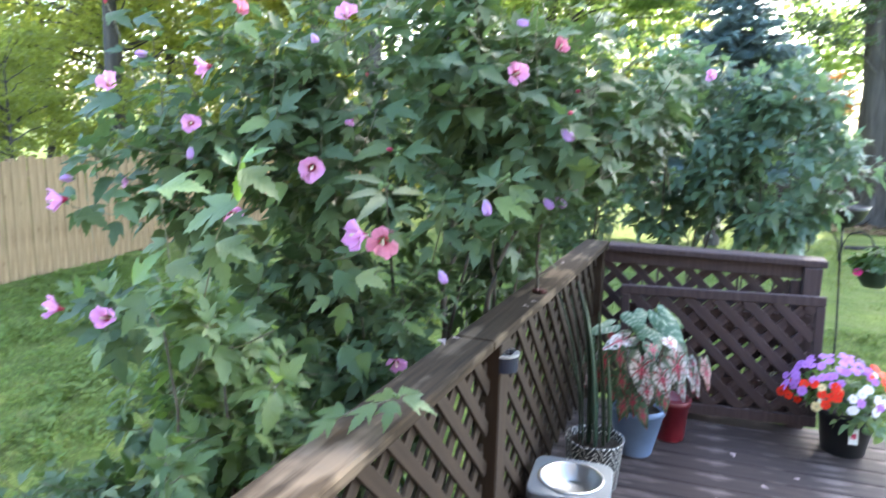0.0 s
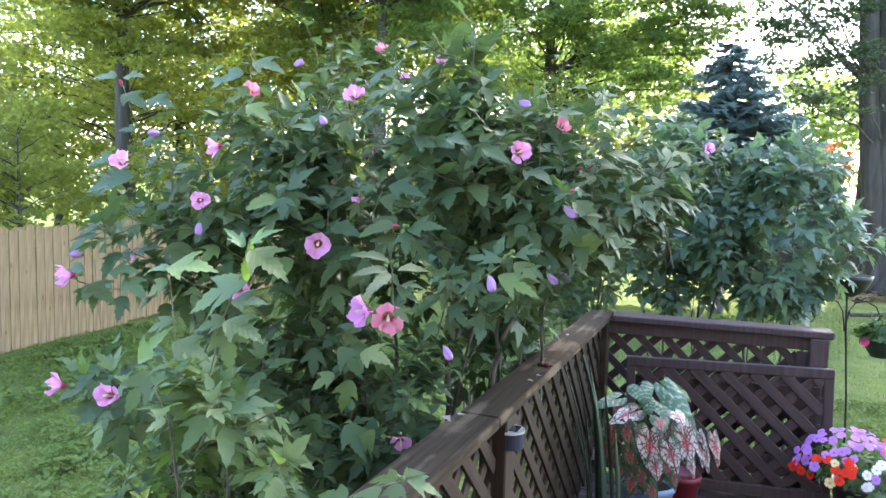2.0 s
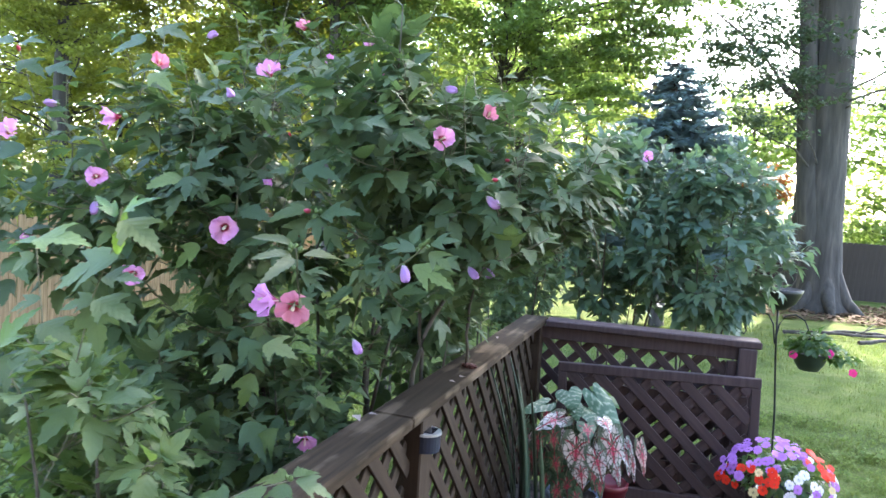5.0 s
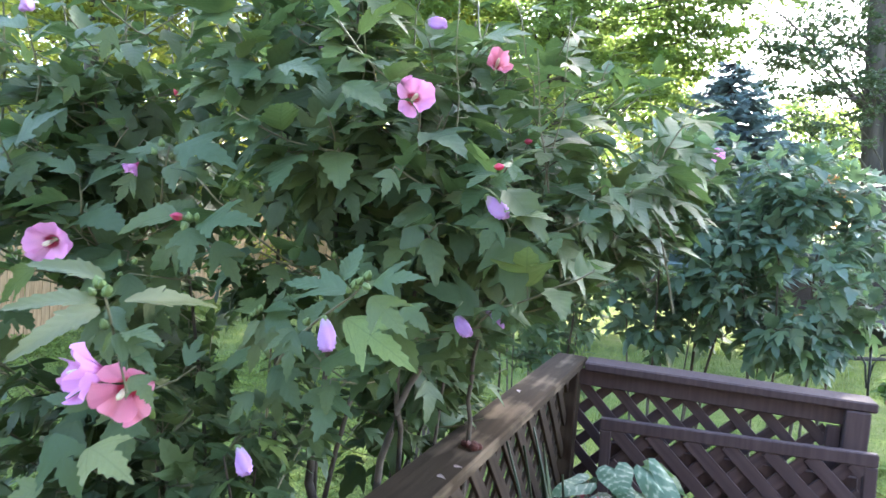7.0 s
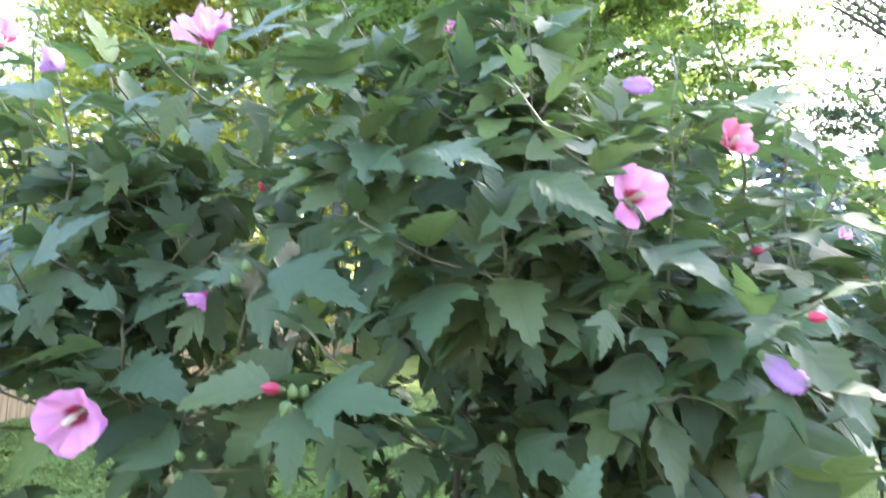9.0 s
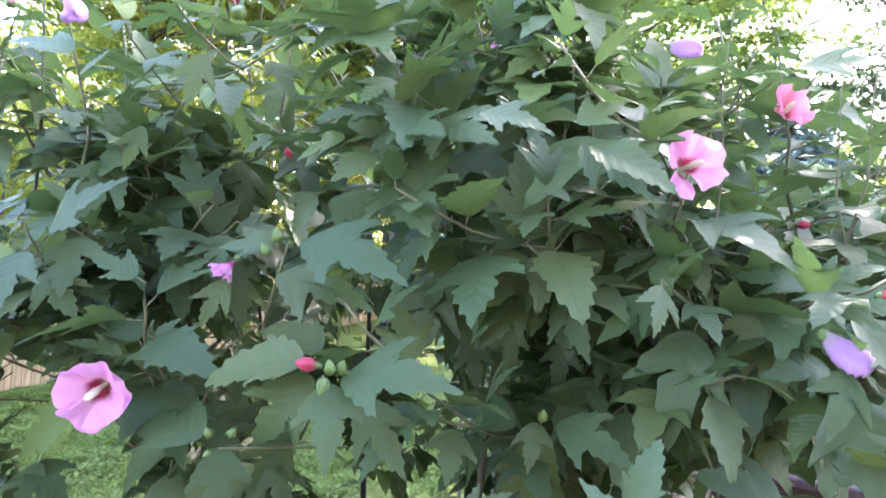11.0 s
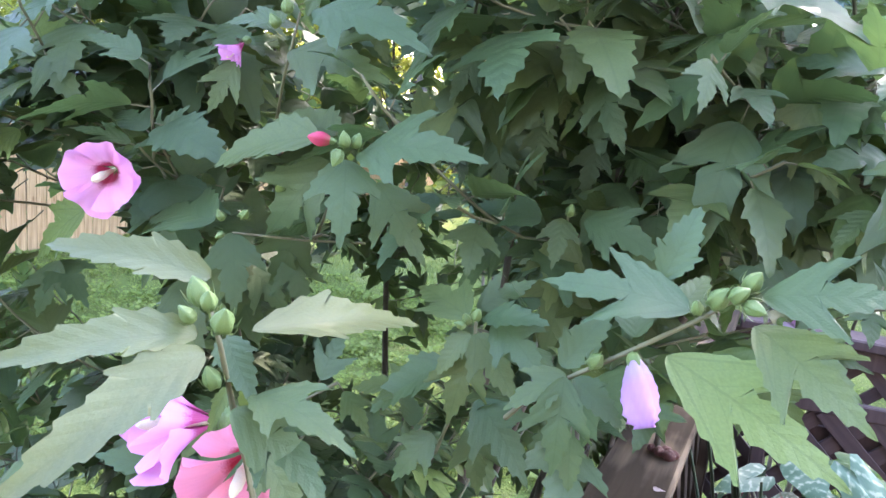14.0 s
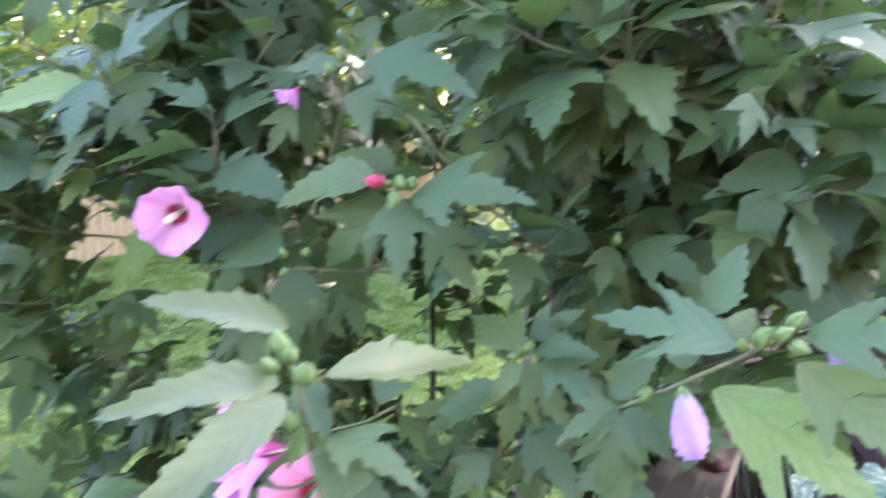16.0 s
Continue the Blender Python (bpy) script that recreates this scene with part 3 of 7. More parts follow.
# ---- trees ----
def tree(label, at, trunk, crown, clumps, leaves, seed, material, leaf=0.15, fork=None, lean=(0, 0), low=None, name="tree", clump_r=0.75):
    """A tree: flared trunk, limbs that reach each group of leaves, and a crown of many small leaves.
    trunk: (radius, height of the first limbs); crown: centre and radii; low: further boughs as (x, y, z, r)."""
    rng = random.Random(seed)
    r = np.random.default_rng(seed)
    th = thing(name, label, "tree", (*at, GROUND))
    tb = Tubes(12)
    rad, fh = trunk
    cz, (rx, ry, rz) = crown[2] - GROUND, crown[3]
    cx, cy = crown[0] - at[0], crown[1] - at[1]
    spines = []
    for line in fork or ():
        pts = [Vector(q[:3]) for q in line]
        tb.add(pts, [q[3] for q in line], 18)
        spines.append(pts)
    for fx, fy, share in [] if fork else [(cx * 0.6, cy * 0.6, 1.0)]:
        pts = [Vector((fx * k * 0.55 + lean[0] * k + 0.06 * rad * math.sin(5 * k + fx), fy * k * 0.55 + lean[1] * k, (cz + rz * 0.5) * k)) for k in [i / 12 for i in range(13)]]
        radii = [rad * share * (1 - 0.85 * k / 12) for k in range(13)]
        radii[0] *= 1.75
        pts.insert(1, pts[0].lerp(pts[1], 0.25))
        radii.insert(1, rad * share * 1.18)
        tb.add(pts, radii)
        spines.append(pts)
    for k in range(7 if rad > 0.3 else 0):
        a = 2 * math.pi * k / 7 + 0.3
        d = Vector((math.cos(a), math.sin(a), 0))
        tb.add([d * rad * 0.4 + Vector((0, 0, 1.5)), d * rad * 0.85 + Vector((0, 0, 0.75)), d * rad * 1.3 + Vector((0, 0, 0.3)), d * rad * 2.3 + Vector((0, 0, -0.05))], [rad * 0.2, rad * 0.34, rad * 0.33, rad * 0.12], 9)
    heads = []
    for _ in range(clumps):
        while True:
            q = Vector((rng.uniform(-1, 1), rng.uniform(-1, 1), rng.uniform(-1, 1)))
            if 0.3 < q.length < 1:
                break
        heads.append((Vector((cx + q.x * rx, cy + q.y * ry, cz + q.z * rz)), clump_r * rng.uniform(0.7, 1.3)))
    for x, y, z, cr in low or ():
        heads.append((Vector((x - at[0], y - at[1], z - GROUND)), cr))
    for h, _ in heads:
        sp = rng.choice(spines)
        ok = [p for p in sp if fh <= p.z < max(h.z - 0.2, fh + 0.1)] or [sp[len(sp) // 2]]
        s = min(ok, key=lambda p: (p - h).length)
        L = (h - s).length
        tb.add(bend(s, h, (0, 0, 0.06 * L), 5, rng, 0.12 * L), [max(0.014, 0.009 * L + 0.01) * (1 - 0.8 * i / 5) for i in range(6)], 5)
    put("trunk", tb.mesh("trunk", MAT["tree_bark"]), th)
    P, S = [], []
    for h, cr in heads:
        n = int(leaves * max(0.85, cr / clump_r) ** 1.5)
        sub = r.normal(0, 1, (7, 3)) * np.array([0.66, 0.66, 0.34]) * cr
        q = sub[r.integers(0, 7, n)] + r.normal(0, 1, (n, 3)) * np.array([0.30, 0.30, 0.085]) * cr
        P.append(np.array(h)[None] + q)
    P = np.concatenate(P)
    n = len(P)
    a = r.uniform(0, 2 * math.pi, n)
    d = np.stack([np.cos(a), np.sin(a), r.uniform(-0.9, 0.25, n)], 1)
    up = r.normal(0, 0.5, (n, 3)) + np.array([0, 0, 1.0])
    v, t, u = strew(QUAD_LEAF, P, frames(d, up), leaf * r.uniform(0.6, 1.35, n))
    put("crown", bulk_mesh("crown", v, t, material, u, smooth=False), th)
    return th


def spruce(label, at, height, radius, seed):
    rng = random.Random(seed)
    th = thing("spruce", label, "tree", (*at, GROUND))
    tb = Tubes(8)
    tb.add([(0, 0, 0), (0, 0, height * 0.5), (0.02, 0, height)], [0.16, 0.09, 0.008])
    P, D, U, S = [], [], [], []
    z = 1.9
    while z < height - 0.05:
        k = 1 - z / height
        n = int(7 + 9 * k)
        for i in range(n):
            a = rng.uniform(0, 2 * math.pi)
            L = (radius * k ** 0.85 + 0.08) * rng.uniform(0.7, 1.15)
            d = Vector((math.cos(a), math.sin(a), 0))
            tip = d * L + Vector((0, 0, z - 0.12 * L + rng.uniform(-0.06, 0.06)))
            pts = [Vector((0, 0, z)), d * L * 0.55 + Vector((0, 0, z - 0.12 * L)), tip + Vector((0, 0, 0.07 * L))]
            tb.add(pts, [0.018, 0.011, 0.003], 4)
            m = int(18 + 74 * L)
            for j in range(m):
                s = rng.uniform(0.12, 1.0)
                p = pts[0].lerp(pts[1], s * 2) if s < 0.5 else pts[1].lerp(pts[2], s * 2 - 1)
                side = Vector((-d.y, d.x, 0)) * rng.choice((-1, 1))
                P.append(p), D.append(side * 0.8 + d * 0.75 + Vector((0, 0, rng.uniform(-0.6, 0.25))))
                U.append(Vector((rng.uniform(-0.5, 0.5), rng.uniform(-0.5, 0.5), 1)))
                S.append((0.13 + 0.17 * L * (1 - s * 0.7)) * rng.uniform(0.6, 1.2))
        z += 0.10 + 0.06 * k
    put("trunk", tb.mesh("trunk", MAT["tree_bark"]), th)
    tpl = (np.array([(-.09, 0, 0), (.09, 0, 0), (.13, .5, -.04), (0, 1, -.1), (-.13, .5, -.04)]), np.array([(0, 1, 2), (0, 2, 4), (4, 2, 3)]),
           np.array([(.4, 0), (.6, 0), (.65, .5), (.5, 1), (.35, .5)]))
    v, t, u = strew(tpl, np.array(P), frames(np.array(D), np.array(U)), np.array(S))
    put("crown", bulk_mesh("crown", v, t, MAT["needle"], u, smooth=False), th)


def build_trees():
    tree("huge old maple with a forked grey-brown trunk and flared roots", (5.0, 20.6), (0.50, 3.6), (4.6, 20.0, 14.0, (8.5, 8.0, 7.0)), 150, 330, 11, MAT["dark_leaf"],
         0.125, fork=[[(-0.02, 0, -0.1, 0.85), (-0.02, 0, 0.35, 0.62), (-0.06, 0, 1.0, 0.52), (-0.10, 0, 2.2, 0.46), (-0.14, 0, 3.4, 0.46), (-0.20, 0.05, 5.1, 0.47), (-0.20, 0.1, 8, 0.46), (0.0, 0.2, 12, 0.30), (0.2, 0, 18, 0.08)],
               [(-0.22, -0.1, 0.9, 0.30), (-0.42, -0.1, 2.2, 0.30), (-0.60, -0.1, 3.4, 0.27), (-0.76, -0.05, 5.1, 0.24), (-0.95, 0, 8, 0.21), (-1.8, 0, 12, 0.15), (-2.6, 0, 16, 0.05)]], name="maple_tree", clump_r=1.3,
         low=[(2.2, 19.0, 5.6, 0.62),
              (2.7, 19.0, 4.5, 0.62), (1.8, 19.0, 4.8, 0.62), (3.4, 19.0, 5.9, 0.62), (3.6, 19.0, 3.9, 0.62), (2.8, 19.0, 6.3, 0.62), (2.3, 19.0, 3.9, 0.62), (3.2, 19.0, 5.0, 0.62), (1.6, 19.0, 5.6, 0.62), (3.8, 19.0, 4.7, 0.62), (2.8, 19.0, 5.4, 0.62), (5.3, 19.0, 5.7, 0.62), (5.6, 19.0, 4.5, 0.62), (0.8, 18.2, 6.6, 1.0), (7.2, 19.5, 6.2, 1.1), (8.0, 19.2, 5.2, 0.9)])
    tree("tall tree with a dark trunk standing behind the old maple", (4.75, 22.6), (0.27, 4.5), (4.9, 23.5, 10.5, (3.0, 2.5, 4.5)), 60, 200, 27, MAT["dark_leaf"], 0.115, clump_r=1.0,
         low=[(2.2, 21.0, 6.4, 0.7), (2.7, 21.0, 6.8, 0.7), (3.4, 21.0, 6.1, 0.7), (3.7, 21.0, 6.7, 0.7), (2.4, 21.0, 5.5, 0.7), (3.2, 21.0, 5.2, 0.7), (3.8, 21.0, 4.8, 0.7), (3.1, 21.0, 4.3, 0.7), (4.0, 21.0, 4.0, 0.7), (2.0, 21.0, 6.0, 0.7), (2.4, 21.0, 7.1, 0.7), (3.8, 21.0, 5.7, 0.7)])
    tree("tall leafy tree in sunlight with a rounded crown", (-3.6, 19.0), (0.26, 3.0), (-2.9, 18.5, 9.2, (3.6, 3.0, 5.8)), 165, 440, 12, MAT["tree_leaf"], 0.115,
         low=[(0.9, 18.0, 6.4, 0.7), (0.6, 18.0, 5.5, 0.6), (0.1, 18.1, 4.9, 0.6), (-0.4, 18.2, 4.3, 0.55), (0.9, 18.0, 7.5, 0.8), (0.1, 18.0, 6.4, 0.8), (-0.6, 18.0, 5.4, 0.8), (-0.9, 18.2, 4.0, 0.6), (-0.2, 18.0, 7.6, 0.9), (-2.0, 18.0, 4.5, 0.55), (-1.5, 18.0, 4.9, 0.55), (-1.0, 18.0, 5.2, 0.55), (-1.7, 18.0, 3.9, 0.55), (-1.1, 18.0, 4.3, 0.55), (-0.5, 18.0, 4.6, 0.55), (-0.3, 18.0, 4.0, 0.55), (-2.4, 18.0, 3.8, 0.55), (-0.1, 18.0, 5.2, 0.55), (0.1, 18.0, 5.7, 0.55), (-0.6, 18.0, 5.7, 0.55), (0.1, 18.0, 6.2, 0.55)])
    tree("tall shade tree with a straight trunk behind the fence", (-13.6, 14.6), (0.24, 2.6), (-13.0, 14.4, 9.3, (3.8, 3.4, 5.2)), 165, 440, 13, MAT["sunlit_leaf"], 0.115)
    tree("leafy tree with sunlit yellow-green leaves", (-9.2, 17.0), (0.20, 2.4), (-9.0, 16.6, 8.2, (3.4, 3.0, 6.4)), 160, 440, 14, MAT["sunlit_leaf"], 0.115)
    tree("tall tree with a dark trunk above the shrubs", (-6.9, 15.6), (0.19, 3.2), (-6.6, 15.4, 9.4, (3.2, 3.0, 5.2)), 145, 440, 15, MAT["tree_leaf"], 0.115)
    tree("spreading tree in the woods behind the fence", (-17.5, 19.0), (0.26, 2.5), (-17.2, 18.6, 6.5, (4.4, 4.0, 5.4)), 120, 240, 16, MAT["sunlit_leaf"], 0.135)
    tree("tall tree deep in the woods", (-11.5, 25.0), (0.3, 4), (-11.5, 25, 9.5, (5.0, 4.0, 6.0)), 100, 150, 17, MAT["tree_leaf"], 0.22, clump_r=1.1)
    tree("tall tree at the far end of the yard", (-4.5, 29.0), (0.3, 4), (-5.0, 29, 8.5, (4.5, 4.0, 5.5)), 90, 150, 18, MAT["tree_leaf"], 0.22, clump_r=1.1)
    tree("small bushy tree just behind the fence", (-11.4, 9.8), (0.07, 0.5), (-11.4, 9.8, 1.6, (1.1, 1.2, 1.3)), 34, 140, 19, MAT["sunlit_leaf"], 0.10, clump_r=0.5)
    tree("bushy young tree behind the cedar fence", (-12.6, 7.0), (0.09, 0.8), (-12.6, 7.0, 3.2, (1.9, 1.8, 2.6)), 90, 220, 20, MAT["sunlit_leaf"], 0.10, clump_r=0.6)
    tree("broad tree closing the woods behind the fence", (-22.0, 27.0), (0.3, 3), (-22.0, 27.0, 7.0, (6.0, 4.0, 7.5)), 100, 150, 25, MAT["sunlit_leaf"], 0.24, clump_r=1.2)
    tree("tall leafy tree standing far back in the woods", (-15.0, 30.0), (0.3, 3), (-15.0, 30.0, 8.0, (6.0, 4.0, 8.5)), 100, 150, 26, MAT["sunlit_leaf"], 0.26, clump_r=1.3)
    for k, (x, y, h, w) in enumerate(((-26.0, 24.0, 5.0, 4.5), (-19.5, 31.0, 5.0, 4.5), (-9.0, 34.0, 5.5, 4.5), (-2.5, 37.0, 5.0, 4.0), (-28.0, 17.0, 4.5, 4.5))):
        tree("leafy tree closing the far side of the woods", (x, y), (0.2, 0.8), (x, y, h - 0.6, (w, 2.5, h)), 90, 150, 80 + k, MAT["sunlit_leaf"], 0.26, clump_r=1.1)
    tree("pale sunlit tree beyond the far fence", (4.9, 33.0), (0.2, 2), (4.6, 33.0, 4.4, (2.2, 2.0, 2.6)), 60, 110, 21, MAT["tree_leaf"], 0.2, clump_r=0.8)
    tree("sunlit tree beyond the far fence", (9.6, 30.0), (0.25, 1), (9.6, 30.0, 3.4, (4.0, 2.5, 4.2)), 100, 150, 22, MAT["tree_leaf"], 0.2, clump_r=0.9)
    for k, (x, y, h) in enumerate(((-10.6, 12.2, 1.3), (-11.8, 14.6, 1.6), (-14.6, 11.2, 1.8), (-9.9, 15.6, 1.4), (-16.2, 13.4, 2.0), (-12.9, 18.2, 1.8), (-7.4, 19.0, 1.6))):
        tree("leafy undergrowth bush in the woods behind the fence", (x, y), (0.05, 0.3), (x, y, h - 0.5, (1.5, 1.3, h)), 26, 150, 60 + k, MAT["sunlit_leaf"], 0.11, name="woodland_bush", clump_r=0.5)
    tree("orange-leaved ornamental shrub beyond the lawn", (4.6, 28.0), (0.06, 0.6), (4.4, 27.8, 2.6, (1.1, 0.9, 0.9)), 26, 100, 23, MAT["orange_leaf"], 0.14, clump_r=0.4)
    spruce("dark blue-green spruce tree behind the hedge", (0.75, 15.5), 5.5, 3.6, 24)


def build_unseen_wall():
    """An unseen house wall added behind the deck to block sky light: lapped siding under an eave."""
    # kept dark so that little light bounces back onto the shrubs
    MAT["siding"] = plain("brown_siding", (0.13, 0.115, 0.10), 0.7, vary=0.1, scale=3, relief=0.05)
    h = thing("unseen_wall_south", "unseen dark brown house siding added behind the deck to block sky light", "wall", (3.4, -1.75, GROUND), kind="structure")
    prof = [(0.0, 0.0)]
    for k in range(34):
        prof += [(0.022, 0.18 * k), (0.006, 0.18 * k + 0.178)]
    prof += [(0.0, 6.13), (-0.2, 6.13), (-0.2, 0.0)]
    n = len(prof)
    v = [(x, a, b) for x in (-4.6, 5.5) for a, b in prof]
    f = [(i, (i + 1) % n, n + (i + 1) % n, n + i) for i in range(n)]
    put("siding", mesh_of("siding", v, f, MAT["siding"], smooth=False), h)
    part("eave", box_bm(10.3, 0.75, 0.2, 0.01, (0.45, 0.2, 6.24)), MAT["siding"], h)


build_unseen_wall()
build_cedar_fence()
build_far_fence()
build_trees()
build_deck()
build_side_rail()
build_far_rail()
build_gate()


# ---- flowering shrubs ----
def petal_template(base_angle, tip_angle, width=1.0, ruffle=0.09):
    """A petal one unit long about the axis +z: it leaves the throat at base_angle from the axis and ends at tip_angle."""
    rows, cols = 9, 13
    v, uv, f = [], [], []
    r, z = 0.06, 0.0
    for i in range(rows):
        s = i / (rows - 1)
        th = radians(base_angle + (tip_angle - base_angle) * s)
        if i:
            r += math.sin(th) / (rows - 1)
            z += math.cos(th) / (rows - 1)
        fan = radians(14 + 34 * width * min(1, s * 1.7) ** 0.8)
        for j in range(cols):
            c = j / (cols - 1) * 2 - 1
            rad = r * (1 - s * s * (0.20 * abs(c) ** 2.6 + 0.03 * math.sin(c * 5 + 1) + 0.02 * math.sin(c * 11)))
            wav = ruffle * s * s * (math.sin(c * 4.5 + s * 3) + 0.5 * math.sin(c * 9 + 1)) + 0.07 * c * s + 0.10 * c * c * s
            v.append((rad * math.sin(c * fan), rad * math.cos(c * fan), z + wav))
            uv.append((0.5 + 0.5 * c * (0.3 + 0.7 * s), s))
    for i in range(rows - 1):
        for j in range(cols - 1):
            a = i * cols + j
            f.append((a, a + 1, a + cols + 1, a + cols))
    return v, f, uv


def spindle(profile, ridges, depth, steps=15, twist=0.0):
    v, f, uv = [], [], []
    top = profile[-1][1]
    for r, z in profile:
        for k in range(steps):
            a = 2 * math.pi * k / steps
            q = r * (1 + depth * math.sin(ridges * a + twist * z / top))
            v.append((q * math.cos(a + twist * 0.2 * z), q * math.sin(a + twist * 0.2 * z), z))
            uv.append((k / steps, z / top))
    for i in range(len(profile) - 1):
        for k in range(steps):
            n = (k + 1) % steps
            f.append((i * steps + k, i * steps + n, (i + 1) * steps + n, (i + 1) * steps + k))
    f.append(tuple((len(profile) - 1) * steps + k for k in range(steps)))
    return v, f, uv


PETALS = {}
for _shape, _angles in dict(open=(20, 68, 1.0, 0.08), flared=(18, 64, 0.92, 0.11), cup=(14, 50, 1.25, 0.10)).items():
    _v, _f, _uv = petal_template(*_angles)
    for _c in ("pink", "lilac", "salmon"):
        PETALS[_shape, _c] = mesh_of("petal", _v, _f, MAT[_c], _uv)
_v, _f, _uv = spindle([(.010, -.02), (.11, .02), (.16, .10), (.165, .18), (.15, .25), (.14, .28)], 5, .14)
CALYX = mesh_of("calyx", _v, _f, MAT["bud"], _uv)
SMALL_CALYX = mesh_of("calyx", [(0.75 * x, 0.75 * y, 0.92 * z) for x, y, z in _v], _f, MAT["bud"], _uv)
_v, _f, _uv = spindle([(.035, .0), (.05, .2), (.06, .32), (.085, .42), (.08, .55), (.085, .66), (.05, .76), (.01, .80)], 7, .22, 14, 3)
STAMEN = mesh_of("stamen", _v, _f, MAT["stamen"], _uv)
_v, _f, _uv = spindle([(.10, .15), (.17, .28), (.22, .44), (.265, .62), (.285, .78), (.26, .92), (.285, 1.02), (.22, 1.10), (.25, 1.17), (.15, 1.22), (.17, 1.28), (.08, 1.27), (.02, 1.18)], 3, .30, 44, 8.0)
ROLLED = mesh_of("rolled_petals", _v, _f, MAT["pale"], _uv)
_v, _f, _uv = spindle([(.14, .2), (.21, .34), (.245, .50), (.22, .67), (.14, .83), (.06, .94), (.01, .98)], 4, .12, 24, 3.5)
REDTIP = mesh_of("petal_tip", _v, _f, MAT["redbud"], _uv)
_bv, _bf, _buv = spindle([(.08, -.05), (.27, .05), (.37, .22), (.39, .42), (.33, .66), (.21, .88), (.09, 1.06), (.01, 1.14)], 5, .10, 25, .9)
for _k in range(8):     # narrow bracts that clasp the foot of the bud
    _a = 2 * math.pi * _k / 8
    _n = len(_bv)
    for _r, _w, _z in ((.24, .07, -.02), (.50, .06, .18), (.56, .045, .42), (.60, .01, .66)):
        _bv += [(_r * math.cos(_a) - _w * math.sin(_a), _r * math.sin(_a) + _w * math.cos(_a), _z), (_r * math.cos(_a) + _w * math.sin(_a), _r * math.sin(_a) - _w * math.cos(_a), _z)]
        _buv += [(0, _z), (1, _z)]
    _bf += [(_n + q, _n + q + 1, _n + q + 3, _n + q + 2) for q in (0, 2, 4)]
BUD = mesh_of("bud", _bv, _bf, MAT["bud"], _buv)


def axis_pose(place, facing, size, spin=0.0):
    q = Vector(facing).to_track_quat("Z", "Y")
    return Matrix.Translation(place) @ q.to_matrix().to_4x4() @ pose(0, 0, 0, 0, 0, spin) @ Matrix.Diagonal((size, size, size, 1))


def flower(bush, place, facing, colour="pink", shape="open", size=0.047, spin=0.0):
    """An open flower: green calyx, five petals and a pale stamen column. place is the throat in the world."""
    m = bush.matrix_world.inverted() @ axis_pose(place, facing, size, spin)
    f = put("flower", CALYX, bush, m @ Matrix.Translation((0, 0, -0.36)), dict(pink="open pink hibiscus flower with a dark red throat",
            lilac="lilac-pink hibiscus flower", salmon="salmon-pink hibiscus flower with a red throat")[colour])
    for k in range(5):
        put("petal", PETALS[shape, colour], f, Matrix.Translation((0, 0, 0.36)) @ pose(0, 0, 0.012 * (k % 2), 9 * math.sin(k * 2.1 + spin + place[0] * 40), 6 * math.sin(k * 1.7 + spin * 2), 72 * k + 6 * math.sin(k * 3.1 + place[2] * 30)))
    put("stamen", STAMEN, f, pose(0, 0, 0.36) @ Matrix.Diagonal((0.85, 0.85, 1.2, 1)))


def spent(bush, place, facing, size=0.042, red=False):
    """A flower rolled shut: place is its foot."""
    m = bush.matrix_world.inverted() @ axis_pose(place, facing, size)
    f = put("red_bud" if red else "closed_flower", SMALL_CALYX, bush, m, "bud showing red petals" if red else "pale lilac flower rolled shut")
    put("rolled_petals", REDTIP if red else ROLLED, f)


def bud(bush, place, facing, size=0.02):
    put("bud", BUD, bush, bush.matrix_world.inverted() @ axis_pose(place, facing, size), "plump green flower bud")


LEAF_MESH = {k: [mesh_of("leaf", v, [tuple(map(int, q)) for q in t], MAT[k], u) for v, t, u in TOOTHED] for k in ("leaf", "young", "lowleaf", "dappled")}


def one_leaf(bush, base, tip, facing, form=0, material="leaf", breadth=1.0):
    """A single leaf from its foot to its tip, its upper face turned to facing."""
    d = np.array([Vector(tip) - Vector(base)], dtype=float)
    r = frames(d, np.array([facing], dtype=float))[0]
    put("leaf", LEAF_MESH[material][form], bush, bush.matrix_world.inverted() @ rot4(r, base, float(np.linalg.norm(d))) @ Matrix.Diagonal((breadth, 1, 1, 1)))


